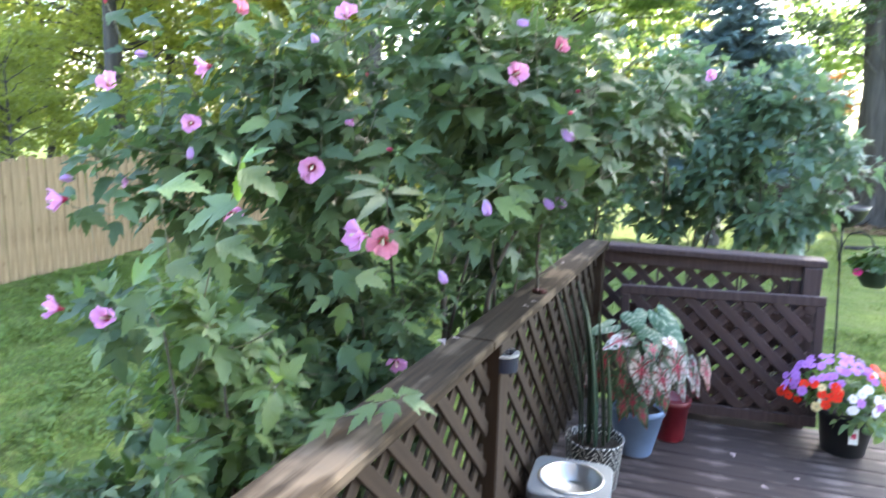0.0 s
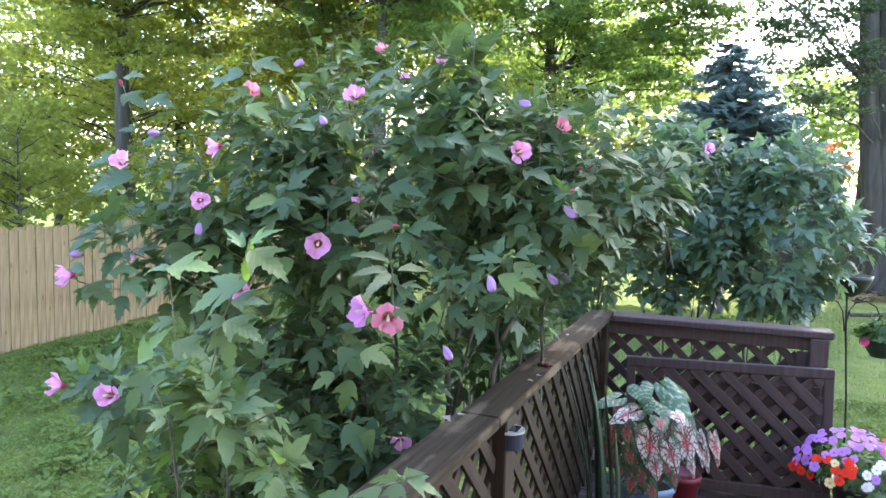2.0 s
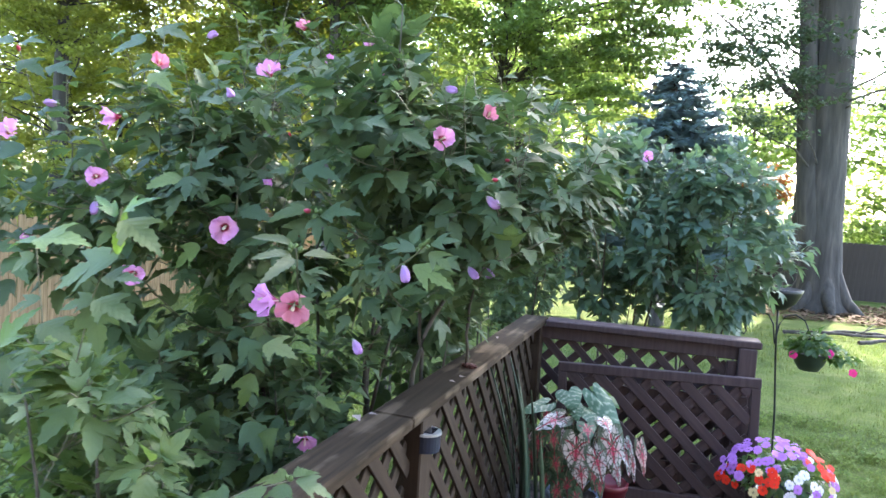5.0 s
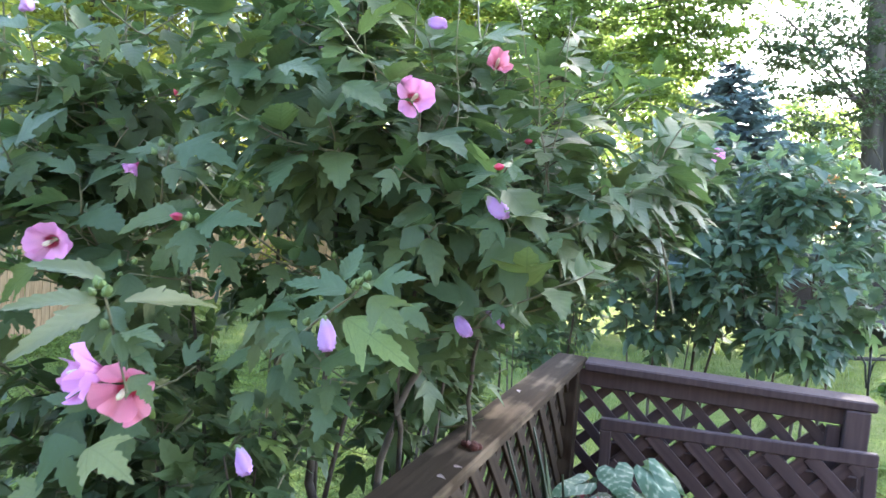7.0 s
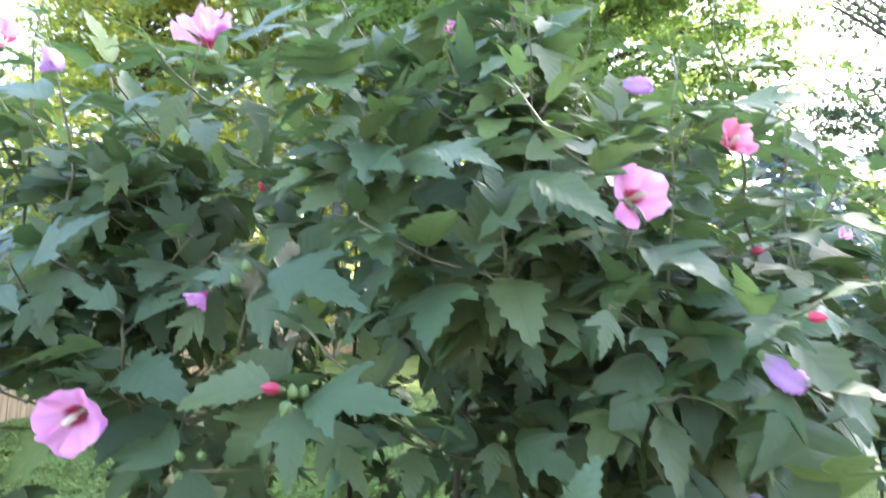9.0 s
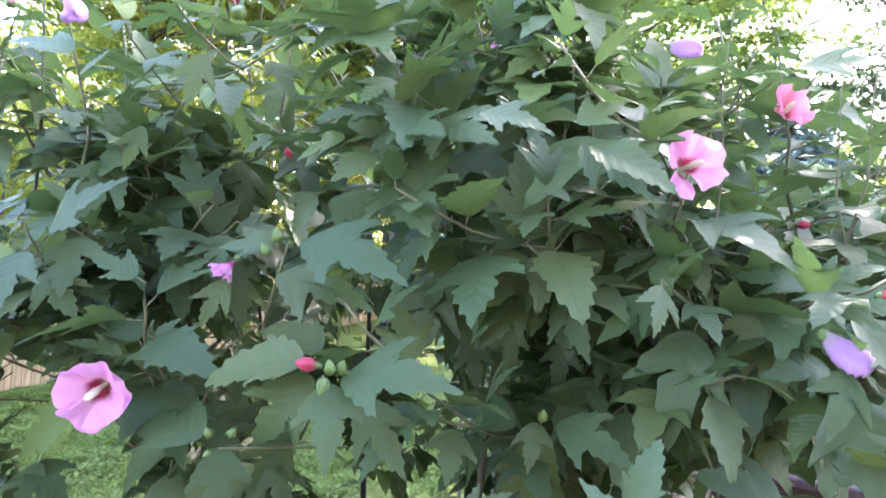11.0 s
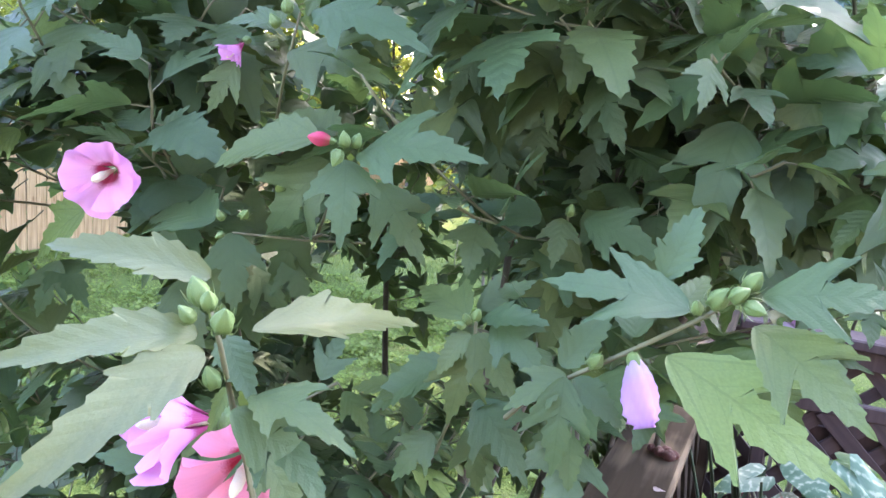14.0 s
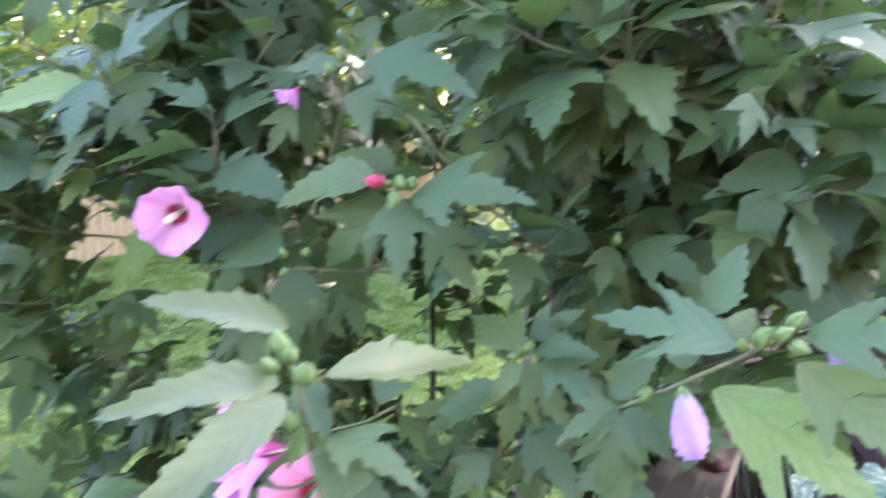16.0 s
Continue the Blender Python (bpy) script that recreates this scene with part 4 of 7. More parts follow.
def shrub(label, base, stems, crown, twigs, seed, material="leaf", size=0.105, keep=None, near=None, coarse=False, bare=0.45, leaves_per=8, spread=0.12, reach=0.62, shoots=()):
    """A many-stemmed shrub. stems: how many; crown: ellipsoids (x, y, z, rx, ry, rz); keep(p): where leaves may be;
    near(p): which leaves are made one by one (at most 230), the others being one mesh."""
    rng = random.Random(seed)
    th = thing("hibiscus_shrub", label, "shrub", base)
    b = Vector(base)
    vol = [c[3] * c[4] * c[5] for c in crown]
    tips = []
    while len(tips) < twigs:
        c = rng.choices(crown, vol)[0]
        q = Vector((rng.gauss(0, 1), rng.gauss(0, 1), rng.gauss(0, 1))).normalized() * rng.uniform(0.35, 1.0) ** 0.6
        p = Vector((c[0] + q.x * c[3], c[1] + q.y * c[4], c[2] + q.z * c[5]))
        if keep is None or keep(p):
            tips.append((p, Vector((q.x / c[3], q.y / c[4], q.z / c[5])).normalized()))
    big, thin = Tubes(8), Tubes(4)
    frame_crowns = crown[:3]
    spine = []
    for k in range(stems):
        c = frame_crowns[k % len(frame_crowns)]
        a = 2 * math.pi * k / stems + rng.uniform(-0.3, 0.3)
        top = Vector((c[0] + reach * c[3] * math.cos(a), c[1] + reach * c[4] * math.sin(a), c[2] + c[5] * rng.uniform(0.3, 0.7)))
        foot = b + Vector((spread * math.cos(a), spread * math.sin(a), -0.03))
        mid = foot.lerp(top, 0.45) + Vector((-(top.x - foot.x) * 0.22 + rng.uniform(-0.1, 0.1), -(top.y - foot.y) * 0.22 + rng.uniform(-0.1, 0.1), 0.12))
        pts = []
        for i in range(11):
            s = i / 10
            p = foot * (1 - s) ** 2 + mid * 2 * s * (1 - s) + top * s * s
            pts.append(p + Vector((rng.uniform(-1, 1), rng.uniform(-1, 1), 0)) * 0.012)
        rad = rng.uniform(0.011, 0.020)
        big.add([p - b for p in pts], [rad * (1 - 0.88 * i / 10) for i in range(11)])
        spine += pts[3:]
    P, D, U, S = [], [], [], []
    tips.sort(key=lambda q: min((s - q[0]).length for s in spine))
    for p, out in tips:
        low = [s for s in spine if s.z < p.z - 0.04] or spine
        s0 = min(low, key=lambda s: (s - p).length + 0.25 * abs(s.z - p.z))
        L = (p - s0).length
        pts = bend(s0, p, (0, 0, -0.06 * L), 6, rng, 0.08 * L)
        thin.add([q - b for q in pts], [max(0.0018, 0.0055 * min(1, L) * (1 - 0.75 * i / 6)) for i in range(7)])
        spine += pts[2:5:2]
        d = (pts[-1] - pts[-3]).normalized()
        n = leaves_per + rng.randint(-2, 2)
        a = rng.uniform(0, 6.28)
        for j in range(n):
            k = j / max(1, n - 1)
            back = min(0.34, L) * (k ** 1.1)
            q = pts[-1] - d * back * 0.9
            a += 2.4
            o = d.orthogonal().normalized()
            rad = (o * math.cos(a) + d.cross(o) * math.sin(a))
            dirn = (rad * 0.9 + d * (0.55 - 0.3 * k) + out * 0.35 + Vector((0, 0, -0.30))).normalized()
            ln = size * (0.55 + 0.6 * min(1, k * 1.8)) * rng.uniform(0.75, 1.25)
            foot = q + dirn * ln * 0.22
            up = Vector((0, 0, 1.0)) + out * 0.30 + Vector((rng.uniform(-.55, .55), rng.uniform(-.55, .55), 0))
            if keep is None or keep(foot + dirn * ln):
                P.append(foot), D.append(dirn), U.append(up), S.append(ln)
                thin.add([q - b, foot - b], [0.0011, 0.0010], 3)
    for x, y, z, L in shoots:
        top = Vector((x, y, z))
        foot = top + Vector((rng.uniform(-.10, .10), rng.uniform(0.0, .16), -L * 1.35))
        pts = bend(foot, top, (0, 0, 0), 6, rng, 0.05)
        thin.add([q - b for q in pts], [0.0034 - 0.0004 * i for i in range(7)])
        a, n = rng.uniform(0, 6.28), int(L / 0.030)
        for j in range(n):
            k = j / (n - 1)
            q = pts[-1].lerp(pts[1], k * 0.95)
            a += 2.4
            o = Vector((math.cos(a), math.sin(a), 0))
            dirn = (o + Vector((0, 0, rng.uniform(-0.25, 0.45) * (1 - k)))).normalized()
            ln = size * (0.42 + 0.72 * min(1, 2.2 * k)) * rng.uniform(0.8, 1.2)
            foot = q + dirn * ln * 0.25
            P.append(foot), D.append(dirn), U.append(Vector((rng.uniform(-.3, .3), rng.uniform(-.3, .3), 1))), S.append(ln)
            thin.add([q - b, foot - b], [0.0011, 0.0010], 3)
    put("stem", big.mesh("stem", MAT["bark"]), th)
    put("fine_branching", thin.mesh("fine_branching", MAT["stem"]), th, kind="stuff")
    P, D, U, S = np.array(P), np.array(D), np.array(U), np.array(S)
    R = frames(D, U)
    single = np.zeros(len(P), bool)
    if near:
        idx = [i for i in range(len(P)) if near(P[i])][:230]
        single[idx] = True
        for i in idx:
            put("leaf", LEAF_MESH[material][i % len(TOOTHED)], th, rot4(R[i], P[i] - np.array(base), S[i]))
    rest = np.where(~single)[0]
    tpl = COARSE_LEAVES if coarse else FINE_LEAVES
    bits = []
    for k, t in enumerate(tpl):
        sel = rest[rest % len(tpl) == k]
        bits.append(strew(t, P[sel] - np.array(base), R[sel], S[sel]))
    put("foliage", bulk_mesh("foliage", *gather(bits)[:2], MAT[material], gather(bits)[2]), th, kind="stuff")
    return th


TALL_SHOOTS = [(-1.47, 2.20, 2.06, 0.27), (-1.38, 2.30, 2.11, 0.33), (-1.30, 2.50, 2.29, 0.29), (-1.09, 2.35, 2.14, 0.34), (-1.10, 2.60, 2.25, 0.35), (-0.90, 2.40, 2.12, 0.23), (-0.85, 2.60, 2.20, 0.22), (-0.67, 2.50, 2.14, 0.39), (-0.55, 2.60, 2.09, 0.27), (-0.37, 2.60, 2.09, 0.27), (-0.22, 2.55, 1.97, 0.42), (-0.14, 2.70, 1.95, 0.31), (-1.66, 2.20, 1.94, 0.39), (-1.86, 2.15, 1.80, 0.32), (-0.07, 2.70, 1.85, 0.35), (-1.25, 2.20, 1.97, 0.25), (-0.59, 2.35, 2.01, 0.35), (-0.40, 2.40, 1.95, 0.39), (-0.27, 2.50, 1.88, 0.32)]
# openings between the boughs: from, toward, radius
OPENINGS = [(Vector(a), (Vector(c) - Vector(a)).normalized(), r) for a, c, r in (
    ((-0.95, 2.03, 1.41), (-1.52, 2.52, 1.25), 0.045), ((-0.93, 2.04, 1.37), (-1.49, 2.53, 1.17), 0.05), ((-1.00, 2.01, 1.44), (-1.59, 2.45, 1.31), 0.04),
    ((-0.81, 2.22, 1.36), (-1.15, 2.81, 1.17), 0.032), ((-0.73, 2.26, 1.35), (-1.00, 2.88, 1.17), 0.028), ((-0.75, 2.23, 1.29), (-1.06, 2.85, 1.05), 0.036), ((-0.68, 2.24, 1.24), (-0.94, 2.88, 0.93), 0.04))]


def keep_main(p):
    p = Vector(p)
    for a, d, r in OPENINGS:
        k = (p - a).dot(d)
        if k > 0 and (p - a - d * k).length < r * (1 + 0.9 * k):
            return False
    if p[2] > 1.62 and p[0] < -0.8 and math.sin(p[0] * 171 + p[1] * 257 + p[2] * 133) > 0.45:
        return False
    if p[2] > 1.72 and p[0] > -0.5 and math.sin(p[0] * 141 + p[1] * 227 + p[2] * 163) > 0.2:
        return False
    if p[2] > 2.0 and math.sin(p[0] * 131 + p[1] * 197 + p[2] * 173) > 0.25:
        return False
    if p[1] > 2.85 and -0.9 < p[0] < -0.42 and 0.99 < p[2] < 1.5:
        return True
    if p[1] < 2.12 and -1.05 < p[0] < -0.1 and 1.05 < p[2] < 1.72:
        return False
    if p[1] < 1.95 and p[0] > -1.2 and p[2] > 1.0:
        return False
    if p[1] < 1.75 and p[0] > -1.2:
        return False
    if p[0] > -1.0 and p[1] > 2.6 and p[2] > 0.55 and p[0] < -0.45 and math.sin(p[0] * 91 + p[1] * 57 + p[2] * 33) > 0.35:
        return True
    if p[0] > -1.05 and p[1] > 2.2 and p[2] < 1.20 + 0.55 * max(0, p[0] + 0.50):
        return False
    if p[0] > -0.80 and p[2] < 1.2:
        return False
    return p[2] > 0.25


def keep_side(p):
    inner = 0.04 - 0.90 * (p[1] - 0.2) < p[0] or (p[2] < 0.60 and p[0] > -1.9)
    return inner and p[0] < -0.70 and p[2] < 1.28 and p[1] > 0.9


def near_main(p):
    return p[1] < 2.28 and -1.25 < p[0] < -0.1 and 1.05 < p[2] < 2.0


main = shrub("tall rose of Sharon shrub with lobed green leaves and pink flowers", (-0.95, 2.95, GROUND), 8,
             [(-1.0, 2.85, 1.45, 0.95, 0.85, 0.80), (-0.95, 2.75, 1.90, 0.80, 0.6, 0.40), (-0.30, 2.80, 1.60, 0.50, 0.55, 0.42), (-1.50, 2.45, 1.60, 0.45, 0.45, 0.45),
              (-1.20, 2.02, 0.70, 0.50, 0.26, 0.42), (-1.45, 2.6, 0.85, 0.35, 0.4, 0.4), (-0.75, 3.1, 0.95, 0.32, 0.42, 0.36), (-0.2, 3.0, 1.66, 0.30, 0.42, 0.34), (-1.62, 1.98, 1.40, 0.20, 0.18, 0.16), (-1.42, 1.75, 1.05, 0.16, 0.16, 0.12), (-0.64, 3.25, 1.22, 0.26, 0.42, 0.28)],
             965, 5, size=0.084, keep=keep_main, near=near_main, spread=0.2, shoots=TALL_SHOOTS)
side = shrub("low leafy hibiscus shrub growing against the deck railing", (-1.0, 1.52, GROUND), 6,
             [(-1.0, 1.55, 0.45, 0.36, 0.50, 0.58), (-0.96, 1.47, 0.98, 0.26, 0.28, 0.30), (-1.1, 1.80, 0.75, 0.25, 0.30, 0.40), (-1.45, 1.55, 0.25, 0.42, 0.50, 0.38)], 550, 6, size=0.070, material="lowleaf", keep=keep_side, spread=0.06, reach=0.25)
shrub("low leafy hibiscus growth on the lawn beside the deck", (-1.72, 1.62, GROUND), 5,
      [(-1.68, 1.62, 0.10, 0.46, 0.52, 0.46)], 230, 8, size=0.068, material="lowleaf", keep=lambda p: p[2] < 0.52 and p[0] > -2.3, spread=0.08, reach=0.3)
shrub("leafy low hibiscus growth under the tall shrub beside the deck", (-0.90, 2.48, GROUND), 5,
      [(-0.88, 2.35, 0.86, 0.24, 0.28, 0.30), (-1.00, 2.40, 0.60, 0.26, 0.30, 0.40), (-0.78, 2.48, 1.02, 0.16, 0.22, 0.15), (-0.74, 2.30, 0.62, 0.10, 0.22, 0.30)], 105, 41, size=0.072,
      keep=lambda p: p[2] < 1.17 and p[0] < -0.64 and p[1] > 2.0, spread=0.08, reach=0.3)
ROW = []
shrub("slender young hibiscus standing behind the railing corner", (-0.62, 4.72, GROUND), 6,
      [(-0.62, 4.72, 1.25, 0.36, 0.34, 0.42), (-0.60, 4.72, 0.80, 0.34, 0.30, 0.22), (-0.55, 4.7, 0.45, 0.26, 0.24, 0.22)], 95, 35, material="leaf", coarse=True, size=0.075, spread=0.12)
for _x, _y, _s, _h in ((-0.75, 5.75, 31, 0.0), (0.05, 5.45, 32, 0.05), (0.66, 5.35, 33, -0.06), (-1.7, 6.0, 34, 0.0)):
    ROW.append(shrub("leafy hibiscus shrub standing in a row behind the railing", (_x, _y, GROUND), 6,
          [(_x, _y, 1.48 + _h, 0.58, 0.52, 0.55), (_x, _y, 1.85 + _h, 0.36, 0.34, 0.28), (_x, _y, 1.0, 0.30, 0.28, 0.16), (_x, _y, 1.0, 0.50, 0.30, 0.12)], 192, _s, material="hedgeleaf", coarse=True, size=0.100, spread=0.1))

# bare stems that lean out over the railing
for _foot, _mid, _top, _r in (((-0.74, 2.78, GROUND), (-0.58, 2.62, 0.92), (-0.44, 2.60, 1.30), 0.013), ((-0.70, 2.95, GROUND), (-0.60, 2.80, 1.0), (-0.56, 2.72, 1.36), 0.010),
                              ((-0.60, 3.05, GROUND), (-0.46, 2.95, 1.0), (-0.40, 2.90, 1.35), 0.009), ((-0.92, 2.72, GROUND), (-0.74, 2.62, 0.85), (-0.70, 2.60, 1.12), 0.016)):
    _tb = Tubes(8)
    _b = main.matrix_world.translation
    _pts = bend(Vector(_foot), Vector(_mid), (0.03, 0, 0), 6, random.Random(9), 0.02)[:-1] + bend(Vector(_mid), Vector(_top), (-0.02, 0, 0), 6, random.Random(4), 0.02)
    _tb.add([p - _b for p in _pts], [_r * (1 - 0.55 * i / (len(_pts) - 1)) for i in range(len(_pts))])
    put("stem", _tb.mesh("stem", MAT["bark"]), main)

# flowers of the tall shrub
flower(main, (-1.017, 2.121, 1.460), (0.38, -0.87, -0.13), "pink", "open", 0.054, 10)
flower(main, (-1.606, 1.95, 1.68), (0.1, -0.6, 0.5), "pink", "flared")
flower(main, (-1.225, 1.93, 1.745), (-0.5, -0.4, -0.1), "pink", "cup")
flower(main, (-0.922, 2.172, 1.895), (0.15, -0.6, 0.65), "pink", "flared")
flower(main, (-0.441, 2.304, 1.748), (0.5, -0.75, 0.1), "pink", "flared")
flower(main, (-1.38, 2.022, 1.578), (0.5, -0.6, 0.1), "pink", "flared", 0.04)
flower(main, (-1.323, 2.202, 1.927), (0.5, -0.5, 0.3), "salmon", "cup", 0.042)
flower(main, (-1.680, 1.83, 1.350), (-0.5, -0.6, -0.1), "pink", "cup", 0.056)
flower(side, (-0.71, 2.066, 0.903), (0.3, -0.6, -0.4), "pink", "flared", 0.04)
flower(side, (-1.346, 1.623, 1.071), (0.1, -0.6, 0.2), "pink", "cup", 0.050)
flower(side, (-1.50, 1.62, 1.080), (-0.6, -0.5, 0.1), "pink", "cup", 0.050)


def spray(bush, pts, r0, r1):
    """A green twig through the points given in the world."""
    n = len(pts)
    tb = Tubes(6)
    b = bush.matrix_world.translation
    tb.add([Vector(p) - b for p in pts], [r0 + (r1 - r0) * i / (n - 1) for i in range(n)])
    put("twig", tb.mesh("twig", MAT["stem"]), bush)


# sprays of leaves, buds and flowers that stand out from the shrubs
# red-tipped bud with three leaves
spray(main, [(-0.844, 2.250, 1.392), (-0.779, 2.180, 1.468), (-0.742, 2.120, 1.510)], 0.0021, 0.0015)
one_leaf(main, (-0.765, 2.120, 1.521), (-0.883, 2.100, 1.509), (0.53, -0.85, 1.16), 2, "leaf", 0.88)
one_leaf(main, (-0.718, 2.120, 1.514), (-0.608, 2.090, 1.550), (0.48, -0.88, 1.27), 1, "leaf", 0.84)
one_leaf(main, (-0.728, 2.110, 1.506), (-0.695, 2.060, 1.452), (0.49, -0.87, 0.38), 1, "leaf", 0.84)
one_leaf(main, (-0.778, 2.160, 1.498), (-0.845, 2.140, 1.410), (0.52, -0.85, 0.59), 0, "leaf", 0.8)
one_leaf(main, (-0.731, 2.180, 1.481), (-0.662, 2.150, 1.425), (0.45, -0.88, 0.51), 0, "leaf", 0.8)
one_leaf(main, (-0.778, 2.170, 1.521), (-0.876, 2.200, 1.556), (0.51, -0.86, 1.05), 2, "leaf", 0.88)
one_leaf(main, (-0.843, 2.220, 1.423), (-0.868, 2.200, 1.329), (0.54, -0.83, 0.57), 0, "leaf", 0.8)
spent(main, (-0.743, 2.115, 1.520), (-0.85, -0.45, 0.1), 0.026, True)
bud(main, (-0.724, 2.100, 1.518), (0.05, -0.35, 0.9), 0.0136)
bud(main, (-0.720, 2.110, 1.518), (0.45, -0.35, 0.9), 0.0136)
bud(main, (-0.723, 2.090, 1.515), (-0.1, -0.35, -0.75), 0.014)
# spray close to the railing, sun dapple coloured into its pale leaves
spray(main, [(-0.669, 1.920, 1.289), (-0.672, 1.900, 1.356), (-0.661, 1.870, 1.415), (-0.662, 1.860, 1.443)], 0.0024, 0.0015)
one_leaf(main, (-0.687, 1.891, 1.446), (-0.762, 1.838, 1.476), (0.62, -0.75, 0.9), 2, "dappled", 0.5)
one_leaf(main, (-0.673, 1.865, 1.420), (-0.719, 1.773, 1.435), (0.75, -0.72, 1.25), 2, "dappled", 0.48)
one_leaf(main, (-0.664, 1.861, 1.412), (-0.675, 1.743, 1.387), (0.85, -0.72, 1.1), 2, "dappled", 0.46)
one_leaf(main, (-0.656, 1.892, 1.418), (-0.585, 2.007, 1.430), (0.50, -0.77, 1.2), 2, "dappled", 0.40)
one_leaf(main, (-0.647, 1.865, 1.380), (-0.593, 1.883, 1.350), (0.56, -0.77, 0.7), 0, "leaf", 0.8)
one_leaf(main, (-0.682, 1.900, 1.408), (-0.646, 1.880, 1.386), (0.58, -0.75, 0.93), 2, "leaf", 0.88)
one_leaf(main, (-0.649, 1.890, 1.380), (-0.571, 1.860, 1.402), (0.53, -0.75, 2.20), 1, "leaf", 0.55)
one_leaf(main, (-0.658, 1.900, 1.370), (-0.580, 1.860, 1.356), (0.53, -0.74, 1.11), 0, "leaf", 0.6)
one_leaf(main, (-0.678, 1.900, 1.374), (-0.677, 1.880, 1.353), (0.56, -0.73, 0.79), 2, "leaf", 0.6)
one_leaf(main, (-0.687, 1.950, 1.304), (-0.634, 1.930, 1.286), (0.51, -0.73, 1.07), 1, "leaf", 0.84)
bud(main, (-0.676, 1.872, 1.436), (-0.15, -0.35, 0.95), 0.0165)
bud(main, (-0.657, 1.855, 1.441), (0.25, -0.35, 0.8), 0.0119)
bud(main, (-0.672, 1.860, 1.429), (-0.4, -0.35, 0.6), 0.0112)
bud(main, (-0.644, 1.850, 1.433), (0.4, -0.35, 0.75), 0.0158)
bud(main, (-0.671, 1.880, 1.383), (-0.15, -0.35, 0.8), 0.014)
# salmon and lilac flowers below that spray
flower(main, (-0.722, 1.988, 1.278), (0.38, -0.9, -0.12), "salmon", "flared", 0.060, 20)
flower(main, (-0.778, 2.008, 1.280), (-0.50, -0.80, 0.12), "lilac", "cup", 0.066, 30)
# long shoot with buds that leans over the railing
spray(main, [(-0.550, 2.100, 1.310), (-0.521, 2.080, 1.349), (-0.458, 2.060, 1.401), (-0.413, 2.060, 1.436), (-0.384, 2.050, 1.465)], 0.0023, 0.0016)
one_leaf(main, (-0.419, 2.060, 1.442), (-0.518, 2.050, 1.461), (0.02, -0.97, 1.43), 0, "leaf", 0.8)
one_leaf(main, (-0.442, 2.090, 1.454), (-0.425, 2.100, 1.511), (0.06, -0.98, 0.89), 2, "leaf", 0.88)
one_leaf(main, (-0.377, 2.050, 1.462), (-0.305, 2.020, 1.490), (-0.06, -0.98, 1.09), 0, "leaf", 0.8)
one_leaf(main, (-0.378, 2.050, 1.442), (-0.310, 2.000, 1.415), (-0.06, -0.97, 1.03), 0, "leaf", 0.8)
one_leaf(main, (-0.430, 2.080, 1.400), (-0.310, 2.030, 1.370), (0.04, -0.96, 0.99), 0, "leaf", 0.7)
one_leaf(main, (-0.455, 2.100, 1.403), (-0.469, 2.130, 1.435), (0.08, -0.96, 1.07), 1, "leaf", 0.84)
one_leaf(main, (-0.430, 2.100, 1.427), (-0.410, 2.130, 1.461), (0.04, -0.97, 1.04), 2, "leaf", 0.88)
one_leaf(main, (-0.505, 2.080, 1.373), (-0.477, 2.100, 1.424), (0.17, -0.93, 1.03), 2, "leaf", 0.88)
one_leaf(main, (-0.497, 2.060, 1.375), (-0.533, 2.030, 1.355), (0.16, -0.93, 1.44), 1, "leaf", 0.84)
one_leaf(main, (-0.496, 2.050, 1.377), (-0.490, 2.020, 1.315), (0.16, -0.93, 0.74), 0, "leaf", 0.8)
one_leaf(main, (-0.490, 2.060, 1.375), (-0.451, 2.040, 1.358), (0.15, -0.93, 1.04), 2, "leaf", 0.88)
one_leaf(main, (-0.368, 2.120, 1.399), (-0.321, 2.100, 1.337), (-0.07, -0.96, 0.67), 1, "leaf", 0.84)
one_leaf(main, (-0.372, 2.130, 1.404), (-0.397, 2.120, 1.333), (-0.06, -0.96, 0.66), 1, "leaf", 0.84)
one_leaf(main, (-0.356, 2.120, 1.421), (-0.306, 2.080, 1.411), (-0.09, -0.97, 1.04), 1, "leaf", 0.84)
bud(main, (-0.479, 2.055, 1.389), (0.35, -0.35, 0.5), 0.0143)
bud(main, (-0.406, 2.050, 1.450), (0.45, -0.35, 0.75), 0.0164)
bud(main, (-0.395, 2.040, 1.459), (0.55, -0.35, 0.55), 0.0133)
bud(main, (-0.387, 2.050, 1.465), (0.4, -0.35, 0.8), 0.0147)
bud(main, (-0.386, 2.040, 1.457), (0.6, -0.35, -0.1), 0.0133)
bud(main, (-0.414, 2.055, 1.442), (-0.1, -0.35, 0.6), 0.0105)
spent(main, (-0.452, 2.055, 1.405), (0.36, -0.35, -0.85), 0.041)
# fork of leaves in the middle of the shrub
spray(main, [(-0.578, 2.400, 1.381), (-0.568, 2.330, 1.430), (-0.562, 2.295, 1.461)], 0.0018, 0.0014)
one_leaf(main, (-0.589, 2.290, 1.452), (-0.665, 2.280, 1.471), (0.23, -0.96, 1.24), 1, "leaf", 0.84)
one_leaf(main, (-0.565, 2.290, 1.458), (-0.559, 2.250, 1.421), (0.20, -0.97, 0.63), 1, "leaf", 0.84)
one_leaf(main, (-0.541, 2.290, 1.462), (-0.455, 2.260, 1.455), (0.17, -0.98, 1.13), 1, "leaf", 0.84)
one_leaf(main, (-0.563, 2.320, 1.445), (-0.574, 2.300, 1.352), (0.19, -0.97, 0.55), 0, "leaf", 0.8)
bud(main, (-0.558, 2.285, 1.463), (0.1, -0.35, 0.9), 0.0129)
